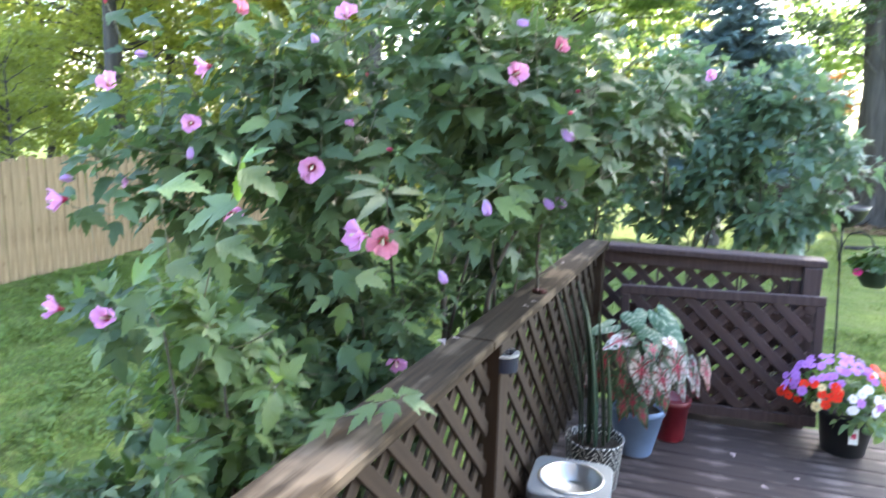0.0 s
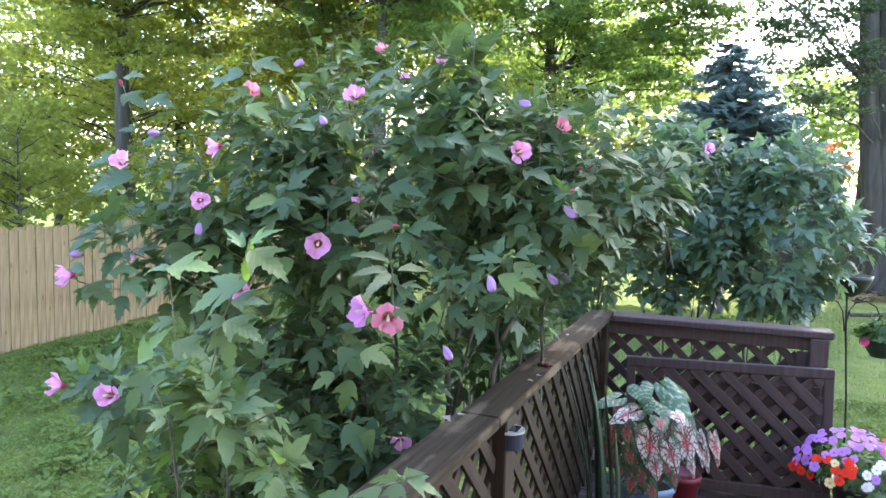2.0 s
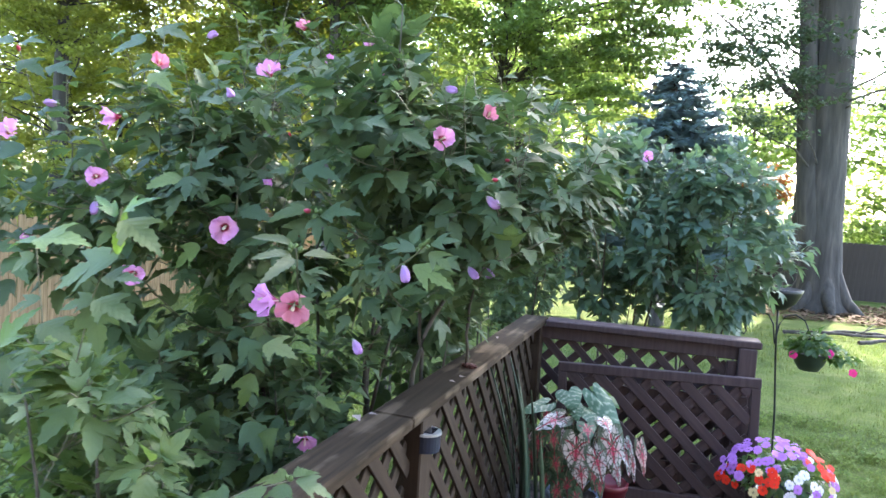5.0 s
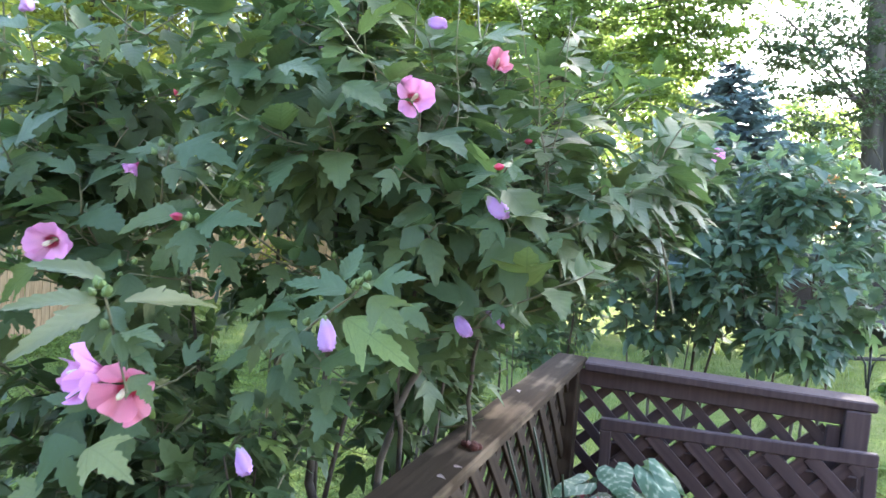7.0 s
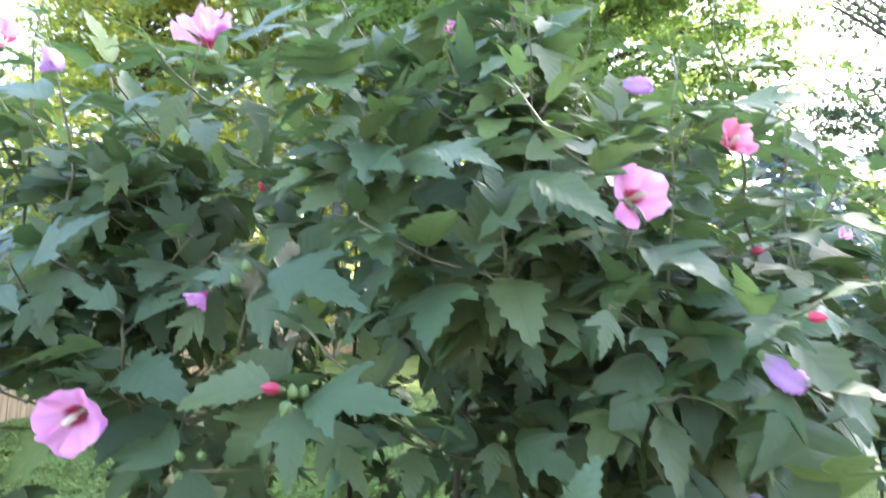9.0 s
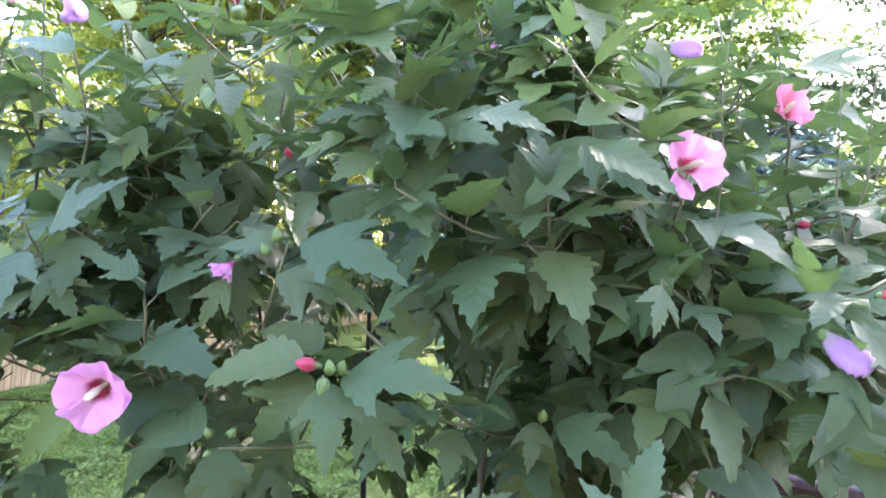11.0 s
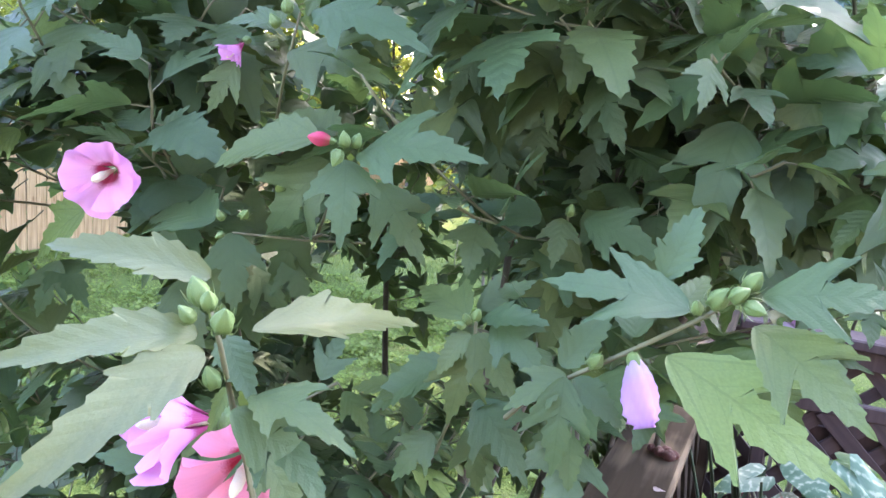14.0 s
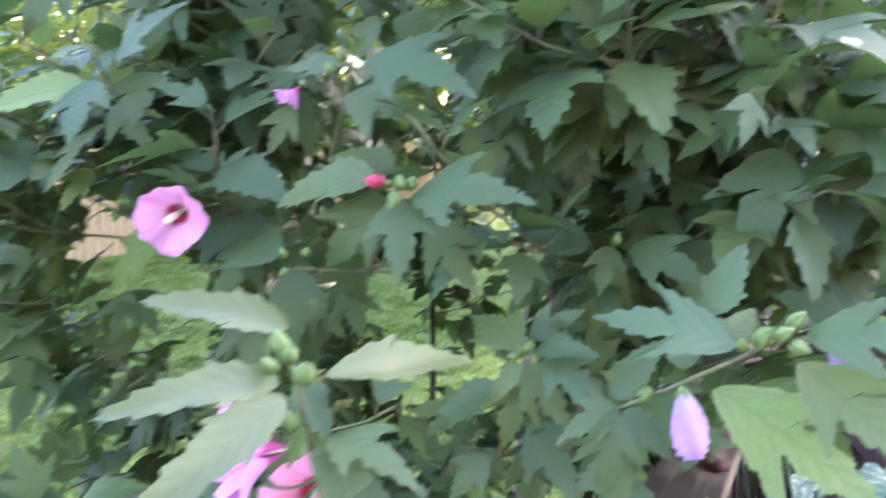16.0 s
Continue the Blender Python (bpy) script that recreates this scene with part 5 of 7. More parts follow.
# leaves about small buds under the dark middle
spray(main, [(-0.685, 2.300, 1.148), (-0.611, 2.180, 1.318), (-0.592, 2.120, 1.380)], 0.0023, 0.0015)
one_leaf(main, (-0.604, 2.130, 1.380), (-0.674, 2.160, 1.403), (0.31, -0.91, 1.18), 1, "leaf", 0.84)
one_leaf(main, (-0.606, 2.160, 1.380), (-0.564, 2.190, 1.416), (0.30, -0.92, 1.07), 0, "leaf", 0.8)
one_leaf(main, (-0.582, 2.110, 1.390), (-0.530, 2.090, 1.411), (0.28, -0.92, 1.68), 2, "leaf", 0.88)
one_leaf(main, (-0.571, 2.110, 1.389), (-0.515, 2.080, 1.369), (0.27, -0.92, 1.08), 1, "leaf", 0.84)
one_leaf(main, (-0.591, 2.120, 1.370), (-0.539, 2.090, 1.341), (0.29, -0.91, 0.90), 1, "leaf", 0.84)
one_leaf(main, (-0.596, 2.120, 1.369), (-0.622, 2.100, 1.336), (0.30, -0.91, 1.30), 2, "leaf", 0.88)
one_leaf(main, (-0.596, 2.130, 1.360), (-0.603, 2.100, 1.290), (0.29, -0.90, 0.81), 0, "leaf", 0.8)
one_leaf(main, (-0.642, 2.200, 1.304), (-0.728, 2.170, 1.260), (0.32, -0.88, 1.75), 2, "leaf", 0.88)
one_leaf(main, (-0.676, 2.200, 1.269), (-0.753, 2.190, 1.266), (0.35, -0.85, 1.78), 1, "leaf", 0.84)
one_leaf(main, (-0.601, 2.180, 1.284), (-0.531, 2.150, 1.240), (0.27, -0.88, 0.99), 1, "leaf", 0.84)
one_leaf(main, (-0.610, 2.200, 1.249), (-0.588, 2.180, 1.182), (0.27, -0.87, 0.92), 0, "leaf", 0.8)
one_leaf(main, (-0.652, 2.200, 1.224), (-0.685, 2.170, 1.174), (0.31, -0.84, 1.14), 1, "leaf", 0.84)
bud(main, (-0.595, 2.110, 1.381), (-0.2, -0.35, 0.7), 0.0105)
bud(main, (-0.588, 2.105, 1.388), (0.3, -0.35, 0.8), 0.0112)
bud(main, (-0.595, 2.100, 1.381), (-0.5, -0.35, 0.2), 0.0091)
# leaves about the bud beside the open pink flower
spray(main, [(-0.777, 2.250, 1.401), (-0.828, 2.200, 1.403), (-0.857, 2.120, 1.417)], 0.0016, 0.0012)
one_leaf(main, (-0.880, 2.120, 1.426), (-1.001, 2.130, 1.430), (0.63, -0.76, 1.18), 1, "leaf", 0.84)
one_leaf(main, (-0.865, 2.130, 1.414), (-0.831, 2.100, 1.349), (0.61, -0.77, 0.59), 1, "leaf", 0.84)
one_leaf(main, (-0.966, 2.180, 1.394), (-1.066, 2.170, 1.323), (0.65, -0.73, 1.19), 2, "leaf", 0.88)
one_leaf(main, (-1.012, 2.220, 1.450), (-0.972, 2.200, 1.411), (0.66, -0.74, 0.72), 1, "leaf", 0.84)
bud(main, (-0.862, 2.110, 1.430), (-0.2, -0.35, 0.8), 0.0112)
bud(main, (-0.838, 2.110, 1.437), (0.6, -0.35, 0.5), 0.0119)
bud(main, (-0.852, 2.100, 1.420), (-0.3, -0.35, -0.3), 0.0084)
one_leaf(main, (-1.154, 2.200, 1.388), (-1.238, 2.170, 1.319), (0.74, -0.65, 1.17), 1, "leaf", 0.84)
one_leaf(main, (-1.199, 2.200, 1.313), (-1.210, 2.170, 1.241), (0.75, -0.62, 0.74), 0, "leaf", 0.8)
one_leaf(main, (-1.217, 2.210, 1.308), (-1.138, 2.190, 1.286), (0.75, -0.61, 0.94), 1, "leaf", 0.84)
# spray above the red-tipped bud
spray(main, [(-0.908, 2.250, 1.516), (-0.856, 2.190, 1.575), (-0.820, 2.160, 1.636)], 0.0019, 0.0014)
one_leaf(main, (-0.798, 2.160, 1.641), (-0.677, 2.130, 1.639), (0.53, -0.84, 0.99), 1, "leaf", 0.84)
one_leaf(main, (-0.834, 2.170, 1.601), (-0.716, 2.130, 1.599), (0.56, -0.82, 0.75), 0, "leaf", 0.8)
one_leaf(main, (-0.760, 2.200, 1.634), (-0.739, 2.190, 1.602), (0.47, -0.88, 0.30), 2, "leaf", 0.88)
one_leaf(main, (-0.852, 2.170, 1.627), (-0.906, 2.150, 1.632), (0.58, -0.81, 1.11), 1, "leaf", 0.84)
one_leaf(main, (-0.917, 2.190, 1.585), (-0.930, 2.160, 1.533), (0.62, -0.78, 0.47), 0, "leaf", 0.8)
one_leaf(main, (-0.856, 2.200, 1.588), (-0.844, 2.220, 1.620), (0.57, -0.82, 0.76), 1, "leaf", 0.84)
bud(main, (-0.833, 2.160, 1.635), (-0.1, -0.35, 0.9), 0.014)
bud(main, (-0.838, 2.150, 1.620), (-0.4, -0.35, 0.8), 0.0133)
flower(main, (-0.918, 2.200, 1.606), (-0.2, -0.5, -0.5), "lilac", "cup", 0.027, 0)
# leaves in the shade to the side of the gap
one_leaf(main, (-0.680, 2.300, 1.628), (-0.753, 2.290, 1.625), (0.34, -0.94, 0.91), 1, "leaf", 0.84)
one_leaf(main, (-0.678, 2.280, 1.618), (-0.697, 2.260, 1.572), (0.34, -0.94, 0.43), 0, "leaf", 0.8)
one_leaf(main, (-0.667, 2.300, 1.624), (-0.634, 2.280, 1.593), (0.32, -0.94, 0.52), 1, "leaf", 0.84)
one_leaf(main, (-0.588, 2.300, 1.601), (-0.630, 2.260, 1.542), (0.23, -0.97, 0.55), 0, "leaf", 0.8)
one_leaf(main, (-0.554, 2.300, 1.607), (-0.511, 2.260, 1.546), (0.19, -0.98, 0.34), 0, "leaf", 0.8)
one_leaf(main, (-0.586, 2.320, 1.596), (-0.582, 2.300, 1.561), (0.22, -0.97, 0.55), 1, "leaf", 0.84)
one_leaf(main, (-0.626, 2.380, 1.550), (-0.617, 2.360, 1.498), (0.25, -0.97, 0.41), 1, "leaf", 0.84)
one_leaf(main, (-0.693, 2.420, 1.527), (-0.670, 2.400, 1.459), (0.31, -0.95, 0.44), 0, "leaf", 0.8)
one_leaf(main, (-0.564, 2.420, 1.536), (-0.568, 2.400, 1.475), (0.17, -0.98, 0.53), 1, "leaf", 0.84)
one_leaf(main, (-0.523, 2.420, 1.535), (-0.464, 2.380, 1.496), (0.13, -0.99, 0.73), 1, "leaf", 0.84)
bud(main, (-0.563, 2.280, 1.619), (0.2, -0.35, 0.8), 0.014)
spray(main, [(-0.529, 2.450, 1.419), (-0.468, 2.420, 1.482), (-0.412, 2.400, 1.518), (-0.359, 2.380, 1.566), (-0.286, 2.360, 1.622)], 0.0021, 0.0015)
one_leaf(main, (-0.408, 2.400, 1.497), (-0.350, 2.360, 1.451), (-0.00, -1.00, 0.67), 0, "leaf", 0.8)
one_leaf(main, (-0.414, 2.400, 1.499), (-0.435, 2.370, 1.454), (0.00, -1.00, 0.67), 1, "leaf", 0.84)
one_leaf(main, (-0.431, 2.420, 1.591), (-0.393, 2.400, 1.574), (0.02, -1.00, 0.96), 1, "leaf", 0.84)
one_leaf(main, (-0.360, 2.380, 1.572), (-0.306, 2.350, 1.526), (-0.06, -1.00, 0.69), 1, "leaf", 0.84)
one_leaf(main, (-0.348, 2.400, 1.576), (-0.372, 2.430, 1.623), (-0.07, -1.00, 0.98), 1, "leaf", 0.84)
one_leaf(main, (-0.304, 2.350, 1.609), (-0.267, 2.320, 1.566), (-0.13, -0.99, 0.64), 0, "leaf", 0.8)
one_leaf(main, (-0.490, 2.450, 1.632), (-0.447, 2.430, 1.609), (0.09, -0.99, 0.92), 1, "leaf", 0.84)
one_leaf(main, (-0.328, 2.450, 1.634), (-0.277, 2.420, 1.654), (-0.09, -0.99, 0.92), 0, "leaf", 0.8)
one_leaf(main, (-0.332, 2.420, 1.560), (-0.276, 2.380, 1.498), (-0.09, -1.00, 0.60), 1, "leaf", 0.84)
one_leaf(main, (-0.277, 2.350, 1.502), (-0.308, 2.330, 1.471), (-0.16, -0.98, 0.87), 1, "leaf", 0.84)
bud(main, (-0.394, 2.380, 1.517), (0.6, -0.35, 0.3), 0.0133)
# smaller flowers and shut ones over the face of the shrub
flower(main, (-1.186, 1.950, 1.325), (0.3, -0.7, -0.1), "pink", "flared", 0.042, 0)
flower(main, (-0.341, 2.464, 1.833), (0.3, -0.6, 0.3), "salmon", "cup", 0.04, 0)
flower(main, (-0.764, 2.700, 2.000), (-0.2, -0.7, 0.2), "pink", "cup", 0.034, 0)
flower(main, (-0.838, 2.720, 2.091), (0.2, -0.6, 0.4), "pink", "flared", 0.034, 0)
flower(main, (-0.941, 2.600, 2.019), (0.4, -0.6, 0.3), "lilac", "cup", 0.03, 0)
flower(main, (-0.912, 2.350, 2.067), (0.1, -0.6, 0.6), "salmon", "cup", 0.034, 0)
flower(main, (-1.877, 2.300, 1.366), (-0.3, -0.7, -0.2), "pink", "cup", 0.04, 0)
spent(main, (-0.342, 2.330, 1.386), (0.6, -0.3, -0.5), 0.04)
spent(main, (-0.345, 2.550, 1.365), (0.7, -0.3, -0.45), 0.045)
spent(main, (-0.295, 2.300, 1.595), (0.75, -0.3, -0.55), 0.044)
spent(main, (-0.578, 2.050, 1.193), (0.6, -0.4, -0.6), 0.038)
spent(main, (-0.477, 2.440, 1.918), (0.8, -0.2, -0.2), 0.036)
spent(main, (-0.733, 2.470, 1.888), (0.6, -0.3, -0.6), 0.034)
spent(main, (-0.933, 1.970, 1.832), (0.5, -0.4, -0.4), 0.032)
spent(main, (-1.156, 2.200, 2.014), (0.8, -0.2, 0.2), 0.032)
spent(main, (-1.590, 2.100, 1.791), (-0.9, -0.2, 0.05), 0.036)
spent(main, (-1.403, 2.050, 1.511), (0.1, -0.4, -0.8), 0.036)
spent(main, (-1.669, 1.850, 1.408), (-0.9, -0.2, 0), 0.036)
spent(main, (-1.846, 2.200, 1.963), (-0.1, -0.2, 0.8), 0.026, True)
flower(ROW[1], (0.165, 4.95, 1.90), (0.3, -0.9, 0.25), "lilac", "flared", 0.05, 0)
spent(main, (-0.265, 2.22, 1.638), (0.9, -0.3, 0.1), 0.021, True)
spent(main, (-0.300, 2.58, 1.712), (0.9, -0.3, 0.05), 0.022, True)
spent(main, (-0.640, 2.300, 1.790), (0.2, -0.5, 0.8), 0.019, True)
spent(main, (-0.905, 2.280, 1.735), (-0.2, -0.5, 0.8), 0.018, True)
# leaves over the upper face of the shrub
one_leaf(main, (-0.750, 2.220, 1.768), (-0.850, 2.200, 1.745), (0.44, -0.88, 1.25), 2, "leaf", 0.88)
one_leaf(main, (-0.743, 2.220, 1.765), (-0.731, 2.200, 1.731), (0.44, -0.89, 0.25), 1, "leaf", 0.84)
one_leaf(main, (-0.737, 2.220, 1.768), (-0.684, 2.200, 1.770), (0.43, -0.89, 1.05), 2, "leaf", 0.88)
one_leaf(main, (-0.650, 2.280, 1.802), (-0.582, 2.260, 1.793), (0.31, -0.93, 1.01), 1, "leaf", 0.84)
one_leaf(main, (-0.535, 2.250, 1.762), (-0.457, 2.220, 1.729), (0.18, -0.97, 0.75), 1, "leaf", 0.84)
one_leaf(main, (-0.572, 2.280, 1.724), (-0.511, 2.260, 1.726), (0.22, -0.97, 1.30), 2, "leaf", 0.88)
one_leaf(main, (-0.652, 2.320, 1.695), (-0.559, 2.290, 1.687), (0.30, -0.95, 0.94), 1, "leaf", 0.84)
one_leaf(main, (-0.530, 2.380, 1.643), (-0.446, 2.350, 1.622), (0.15, -0.99, 1.01), 1, "leaf", 0.84)
one_leaf(main, (-0.818, 2.240, 1.689), (-0.739, 2.220, 1.673), (0.50, -0.86, 0.75), 1, "leaf", 0.84)
one_leaf(main, (-0.852, 2.260, 1.691), (-0.875, 2.240, 1.648), (0.52, -0.85, 0.75), 2, "leaf", 0.88)
one_leaf(main, (-0.870, 2.200, 1.628), (-0.925, 2.220, 1.654), (0.57, -0.82, 1.03), 2, "leaf", 0.88)
one_leaf(main, (-0.618, 2.200, 1.778), (-0.658, 2.200, 1.789), (0.34, -0.93, 1.06), 1, "leaf", 0.84)
one_leaf(main, (-0.624, 2.180, 1.781), (-0.550, 2.160, 1.780), (0.36, -0.92, 1.25), 1, "leaf", 0.84)
one_leaf(main, (-0.531, 2.200, 1.775), (-0.494, 2.220, 1.813), (0.23, -0.96, 0.86), 1, "leaf", 0.84)
one_leaf(main, (-0.518, 2.200, 1.755), (-0.435, 2.170, 1.730), (0.22, -0.97, 1.08), 2, "leaf", 0.88)
one_leaf(main, (-0.786, 2.200, 1.755), (-0.839, 2.180, 1.736), (0.52, -0.85, 1.30), 1, "leaf", 0.84)
one_leaf(main, (-0.737, 2.200, 1.759), (-0.720, 2.180, 1.727), (0.47, -0.87, 0.29), 1, "leaf", 0.84)
one_leaf(main, (-0.943, 2.150, 1.834), (-0.935, 2.120, 1.777), (0.66, -0.73, 0.41), 0, "leaf", 0.8)
one_leaf(main, (-0.965, 2.000, 1.795), (-1.033, 1.980, 1.819), (0.77, -0.62, 1.04), 1, "leaf", 0.84)
one_leaf(main, (-1.069, 2.200, 1.759), (-1.079, 2.180, 1.706), (0.71, -0.70, 0.51), 0, "leaf", 0.8)
one_leaf(main, (-0.878, 2.200, 1.751), (-0.905, 2.180, 1.735), (0.60, -0.80, 0.91), 1, "leaf", 0.84)
one_leaf(main, (-0.333, 2.350, 1.867), (-0.253, 2.320, 1.881), (-0.03, -0.97, 1.17), 0, "leaf", 0.8)
one_leaf(main, (-0.432, 2.380, 1.593), (-0.439, 2.350, 1.543), (0.08, -0.99, 0.69), 1, "leaf", 0.84)
one_leaf(main, (-0.346, 2.360, 1.605), (-0.371, 2.330, 1.544), (-0.02, -1.00, 0.68), 1, "leaf", 0.84)
one_leaf(main, (-0.290, 2.300, 1.618), (-0.220, 2.260, 1.640), (-0.09, -0.99, 1.07), 0, "leaf", 0.8)
one_leaf(main, (-0.296, 2.360, 1.636), (-0.378, 2.360, 1.652), (-0.08, -1.00, 1.04), 0, "leaf", 0.8)
# a tall young shoot and the sprigs about the lower flowers
spray(side, [(-0.926, 1.450, 1.170), (-0.862, 1.430, 1.355), (-0.801, 1.410, 1.459), (-0.768, 1.390, 1.532)], 0.0019, 0.0012)
one_leaf(side, (-0.768, 1.390, 1.521), (-0.705, 1.380, 1.568), (0.56, -0.82, 1.49), 1, "young", 0.6)
one_leaf(side, (-0.781, 1.390, 1.514), (-0.827, 1.390, 1.559), (0.57, -0.82, 1.30), 1, "young", 0.6)
one_leaf(side, (-0.785, 1.400, 1.444), (-0.765, 1.390, 1.530), (0.56, -0.81, 1.14), 2, "young", 0.45)
one_leaf(side, (-0.772, 1.400, 1.508), (-0.671, 1.370, 1.481), (0.56, -0.82, 1.10), 1, "leaf", 0.84)
one_leaf(side, (-0.788, 1.410, 1.443), (-0.928, 1.380, 1.388), (0.56, -0.81, 1.14), 0, "leaf", 0.8)
one_leaf(side, (-0.855, 1.430, 1.350), (-0.916, 1.400, 1.338), (0.58, -0.79, 1.20), 1, "leaf", 0.84)
one_leaf(side, (-0.862, 1.430, 1.343), (-0.813, 1.400, 1.261), (0.58, -0.79, 0.70), 1, "leaf", 0.84)
one_leaf(side, (-0.855, 1.430, 1.350), (-0.754, 1.410, 1.342), (0.58, -0.79, 1.20), 1, "leaf", 0.84)
one_leaf(side, (-0.832, 1.420, 1.396), (-0.754, 1.420, 1.415), (0.58, -0.80, 1.57), 1, "leaf", 0.84)
spray(side, [(-1.038, 1.500, 1.112), (-1.024, 1.480, 1.258), (-1.025, 1.460, 1.433)], 0.0019, 0.0012)
one_leaf(side, (-1.025, 1.460, 1.452), (-0.905, 1.450, 1.481), (0.64, -0.76, 1.52), 1, "leaf", 0.84)
one_leaf(side, (-1.030, 1.460, 1.420), (-1.081, 1.440, 1.387), (0.64, -0.75, 1.14), 1, "leaf", 0.84)
one_leaf(side, (-1.025, 1.460, 1.446), (-1.119, 1.470, 1.446), (0.64, -0.76, 1.33), 2, "young", 0.6)
one_leaf(side, (-1.134, 1.480, 1.218), (-1.070, 1.480, 1.313), (0.66, -0.71, 1.44), 1, "young", 0.6)
one_leaf(side, (-1.023, 1.470, 1.331), (-1.090, 1.450, 1.309), (0.63, -0.75, 1.19), 0, "leaf", 0.8)
one_leaf(side, (-1.019, 1.470, 1.280), (-0.919, 1.450, 1.277), (0.63, -0.75, 1.22), 1, "leaf", 0.84)
one_leaf(side, (-1.040, 1.480, 1.210), (-0.963, 1.460, 1.251), (0.63, -0.74, 1.66), 1, "young", 0.6)
one_leaf(side, (-1.025, 1.480, 1.140), (-0.909, 1.450, 1.151), (0.61, -0.73, 1.30), 0, "lowleaf", 0.8)
one_leaf(side, (-1.056, 1.480, 1.089), (-1.109, 1.460, 1.068), (0.62, -0.72, 1.32), 1, "lowleaf", 0.84)
one_leaf(side, (-1.086, 1.480, 1.204), (-1.162, 1.440, 1.100), (0.64, -0.72, 1.06), 0, "leaf", 0.8)
one_leaf(main, (-1.695, 1.870, 1.354), (-1.819, 1.850, 1.342), (0.72, -0.69, 1.12), 1, "leaf", 0.84)
one_leaf(main, (-1.640, 1.870, 1.410), (-1.586, 1.870, 1.460), (0.71, -0.70, 1.50), 1, "young", 0.6)
one_leaf(main, (-1.642, 1.860, 1.325), (-1.625, 1.830, 1.242), (0.71, -0.69, 0.74), 0, "leaf", 0.8)
one_leaf(main, (-1.587, 1.870, 1.362), (-1.490, 1.860, 1.388), (0.69, -0.71, 1.12), 1, "leaf", 0.84)
one_leaf(main, (-1.535, 1.870, 1.341), (-1.441, 1.850, 1.306), (0.68, -0.72, 0.94), 1, "leaf", 0.84)
one_leaf(main, (-1.685, 1.870, 1.311), (-1.555, 1.840, 1.298), (0.71, -0.69, 0.94), 1, "leaf", 0.84)
spray(main, [(-1.702, 1.950, 1.088), (-1.673, 1.900, 1.246), (-1.651, 1.870, 1.392)], 0.0019, 0.0012)
one_leaf(side, (-1.483, 1.630, 1.128), (-1.520, 1.620, 1.164), (0.71, -0.66, 1.24), 1, "lowleaf", 0.84)
one_leaf(side, (-1.454, 1.630, 1.116), (-1.452, 1.620, 1.177), (0.70, -0.67, 1.45), 1, "young", 0.6)
one_leaf(side, (-1.552, 1.630, 1.080), (-1.589, 1.610, 1.079), (0.72, -0.64, 1.26), 1, "lowleaf", 0.84)
one_leaf(side, (-1.360, 1.630, 1.143), (-1.400, 1.620, 1.189), (0.68, -0.69, 1.45), 1, "lowleaf", 0.84)
one_leaf(side, (-1.417, 1.630, 1.098), (-1.406, 1.600, 1.063), (0.69, -0.67, 0.86), 1, "lowleaf", 0.84)
one_leaf(side, (-1.343, 1.630, 1.085), (-1.266, 1.610, 1.145), (0.67, -0.69, 1.28), 1, "lowleaf", 0.84)
# sprig that lies over the cap of the railing
spray(side, [(-0.640, 1.470, 0.955), (-0.575, 1.520, 0.985), (-0.505, 1.570, 1.000)], 0.0022, 0.0014)
one_leaf(side, (-0.492, 1.574, 1.001), (-0.412, 1.602, 0.985), (0.0, -0.25, 1.0), 1, "lowleaf", 0.84)
one_leaf(side, (-0.514, 1.574, 1.001), (-0.598, 1.585, 0.992), (0.0, -0.25, 1.0), 1, "lowleaf", 0.9)
one_leaf(side, (-0.500, 1.584, 1.003), (-0.478, 1.664, 1.006), (0.0, -0.35, 1.0), 2, "lowleaf", 0.88)
one_leaf(side, (-0.506, 1.560, 0.998), (-0.500, 1.492, 0.970), (0.0, -0.35, 1.0), 1, "lowleaf", 0.84)
one_leaf(side, (-0.540, 1.540, 0.994), (-0.570, 1.455, 0.975), (-0.1, -0.3, 1.0), 0, "lowleaf", 0.8)
one_leaf(side, (-0.600, 1.500, 0.975), (-0.690, 1.515, 0.975), (0.0, -0.3, 1.0), 1, "lowleaf", 0.84)
one_leaf(side, (-0.615, 1.490, 0.968), (-0.640, 1.405, 0.960), (0.0, -0.3, 1.0), 0, "lowleaf", 0.8)
bud(side, (-0.500, 1.566, 1.004), (0.2, -0.3, 0.9), 0.0130)
bud(side, (-0.508, 1.572, 1.003), (-0.4, -0.2, 0.8), 0.0110)
# twigs high on the shrub
one_leaf(main, (-1.832, 2.160, 1.988), (-1.934, 2.140, 2.005), (0.69, -0.72, 1.08), 1, "leaf", 0.84)
one_leaf(main, (-1.796, 2.160, 1.988), (-1.712, 2.150, 2.007), (0.68, -0.72, 1.08), 1, "leaf", 0.84)
one_leaf(main, (-1.797, 2.160, 1.931), (-1.683, 2.130, 1.905), (0.68, -0.72, 0.70), 1, "leaf", 0.84)
one_leaf(main, (-1.697, 2.100, 1.804), (-1.759, 2.080, 1.811), (0.68, -0.73, 0.94), 1, "leaf", 0.84)
one_leaf(main, (-1.663, 2.100, 1.768), (-1.562, 2.080, 1.796), (0.67, -0.74, 0.96), 1, "leaf", 0.84)
one_leaf(main, (-1.743, 2.050, 1.709), (-1.852, 2.030, 1.697), (0.70, -0.72, 0.98), 0, "leaf", 0.8)
one_leaf(main, (-1.664, 2.050, 1.647), (-1.835, 2.000, 1.620), (0.68, -0.73, 1.00), 0, "leaf", 0.8)
one_leaf(main, (-1.780, 2.050, 1.597), (-1.831, 2.030, 1.592), (0.70, -0.71, 1.02), 1, "leaf", 0.84)
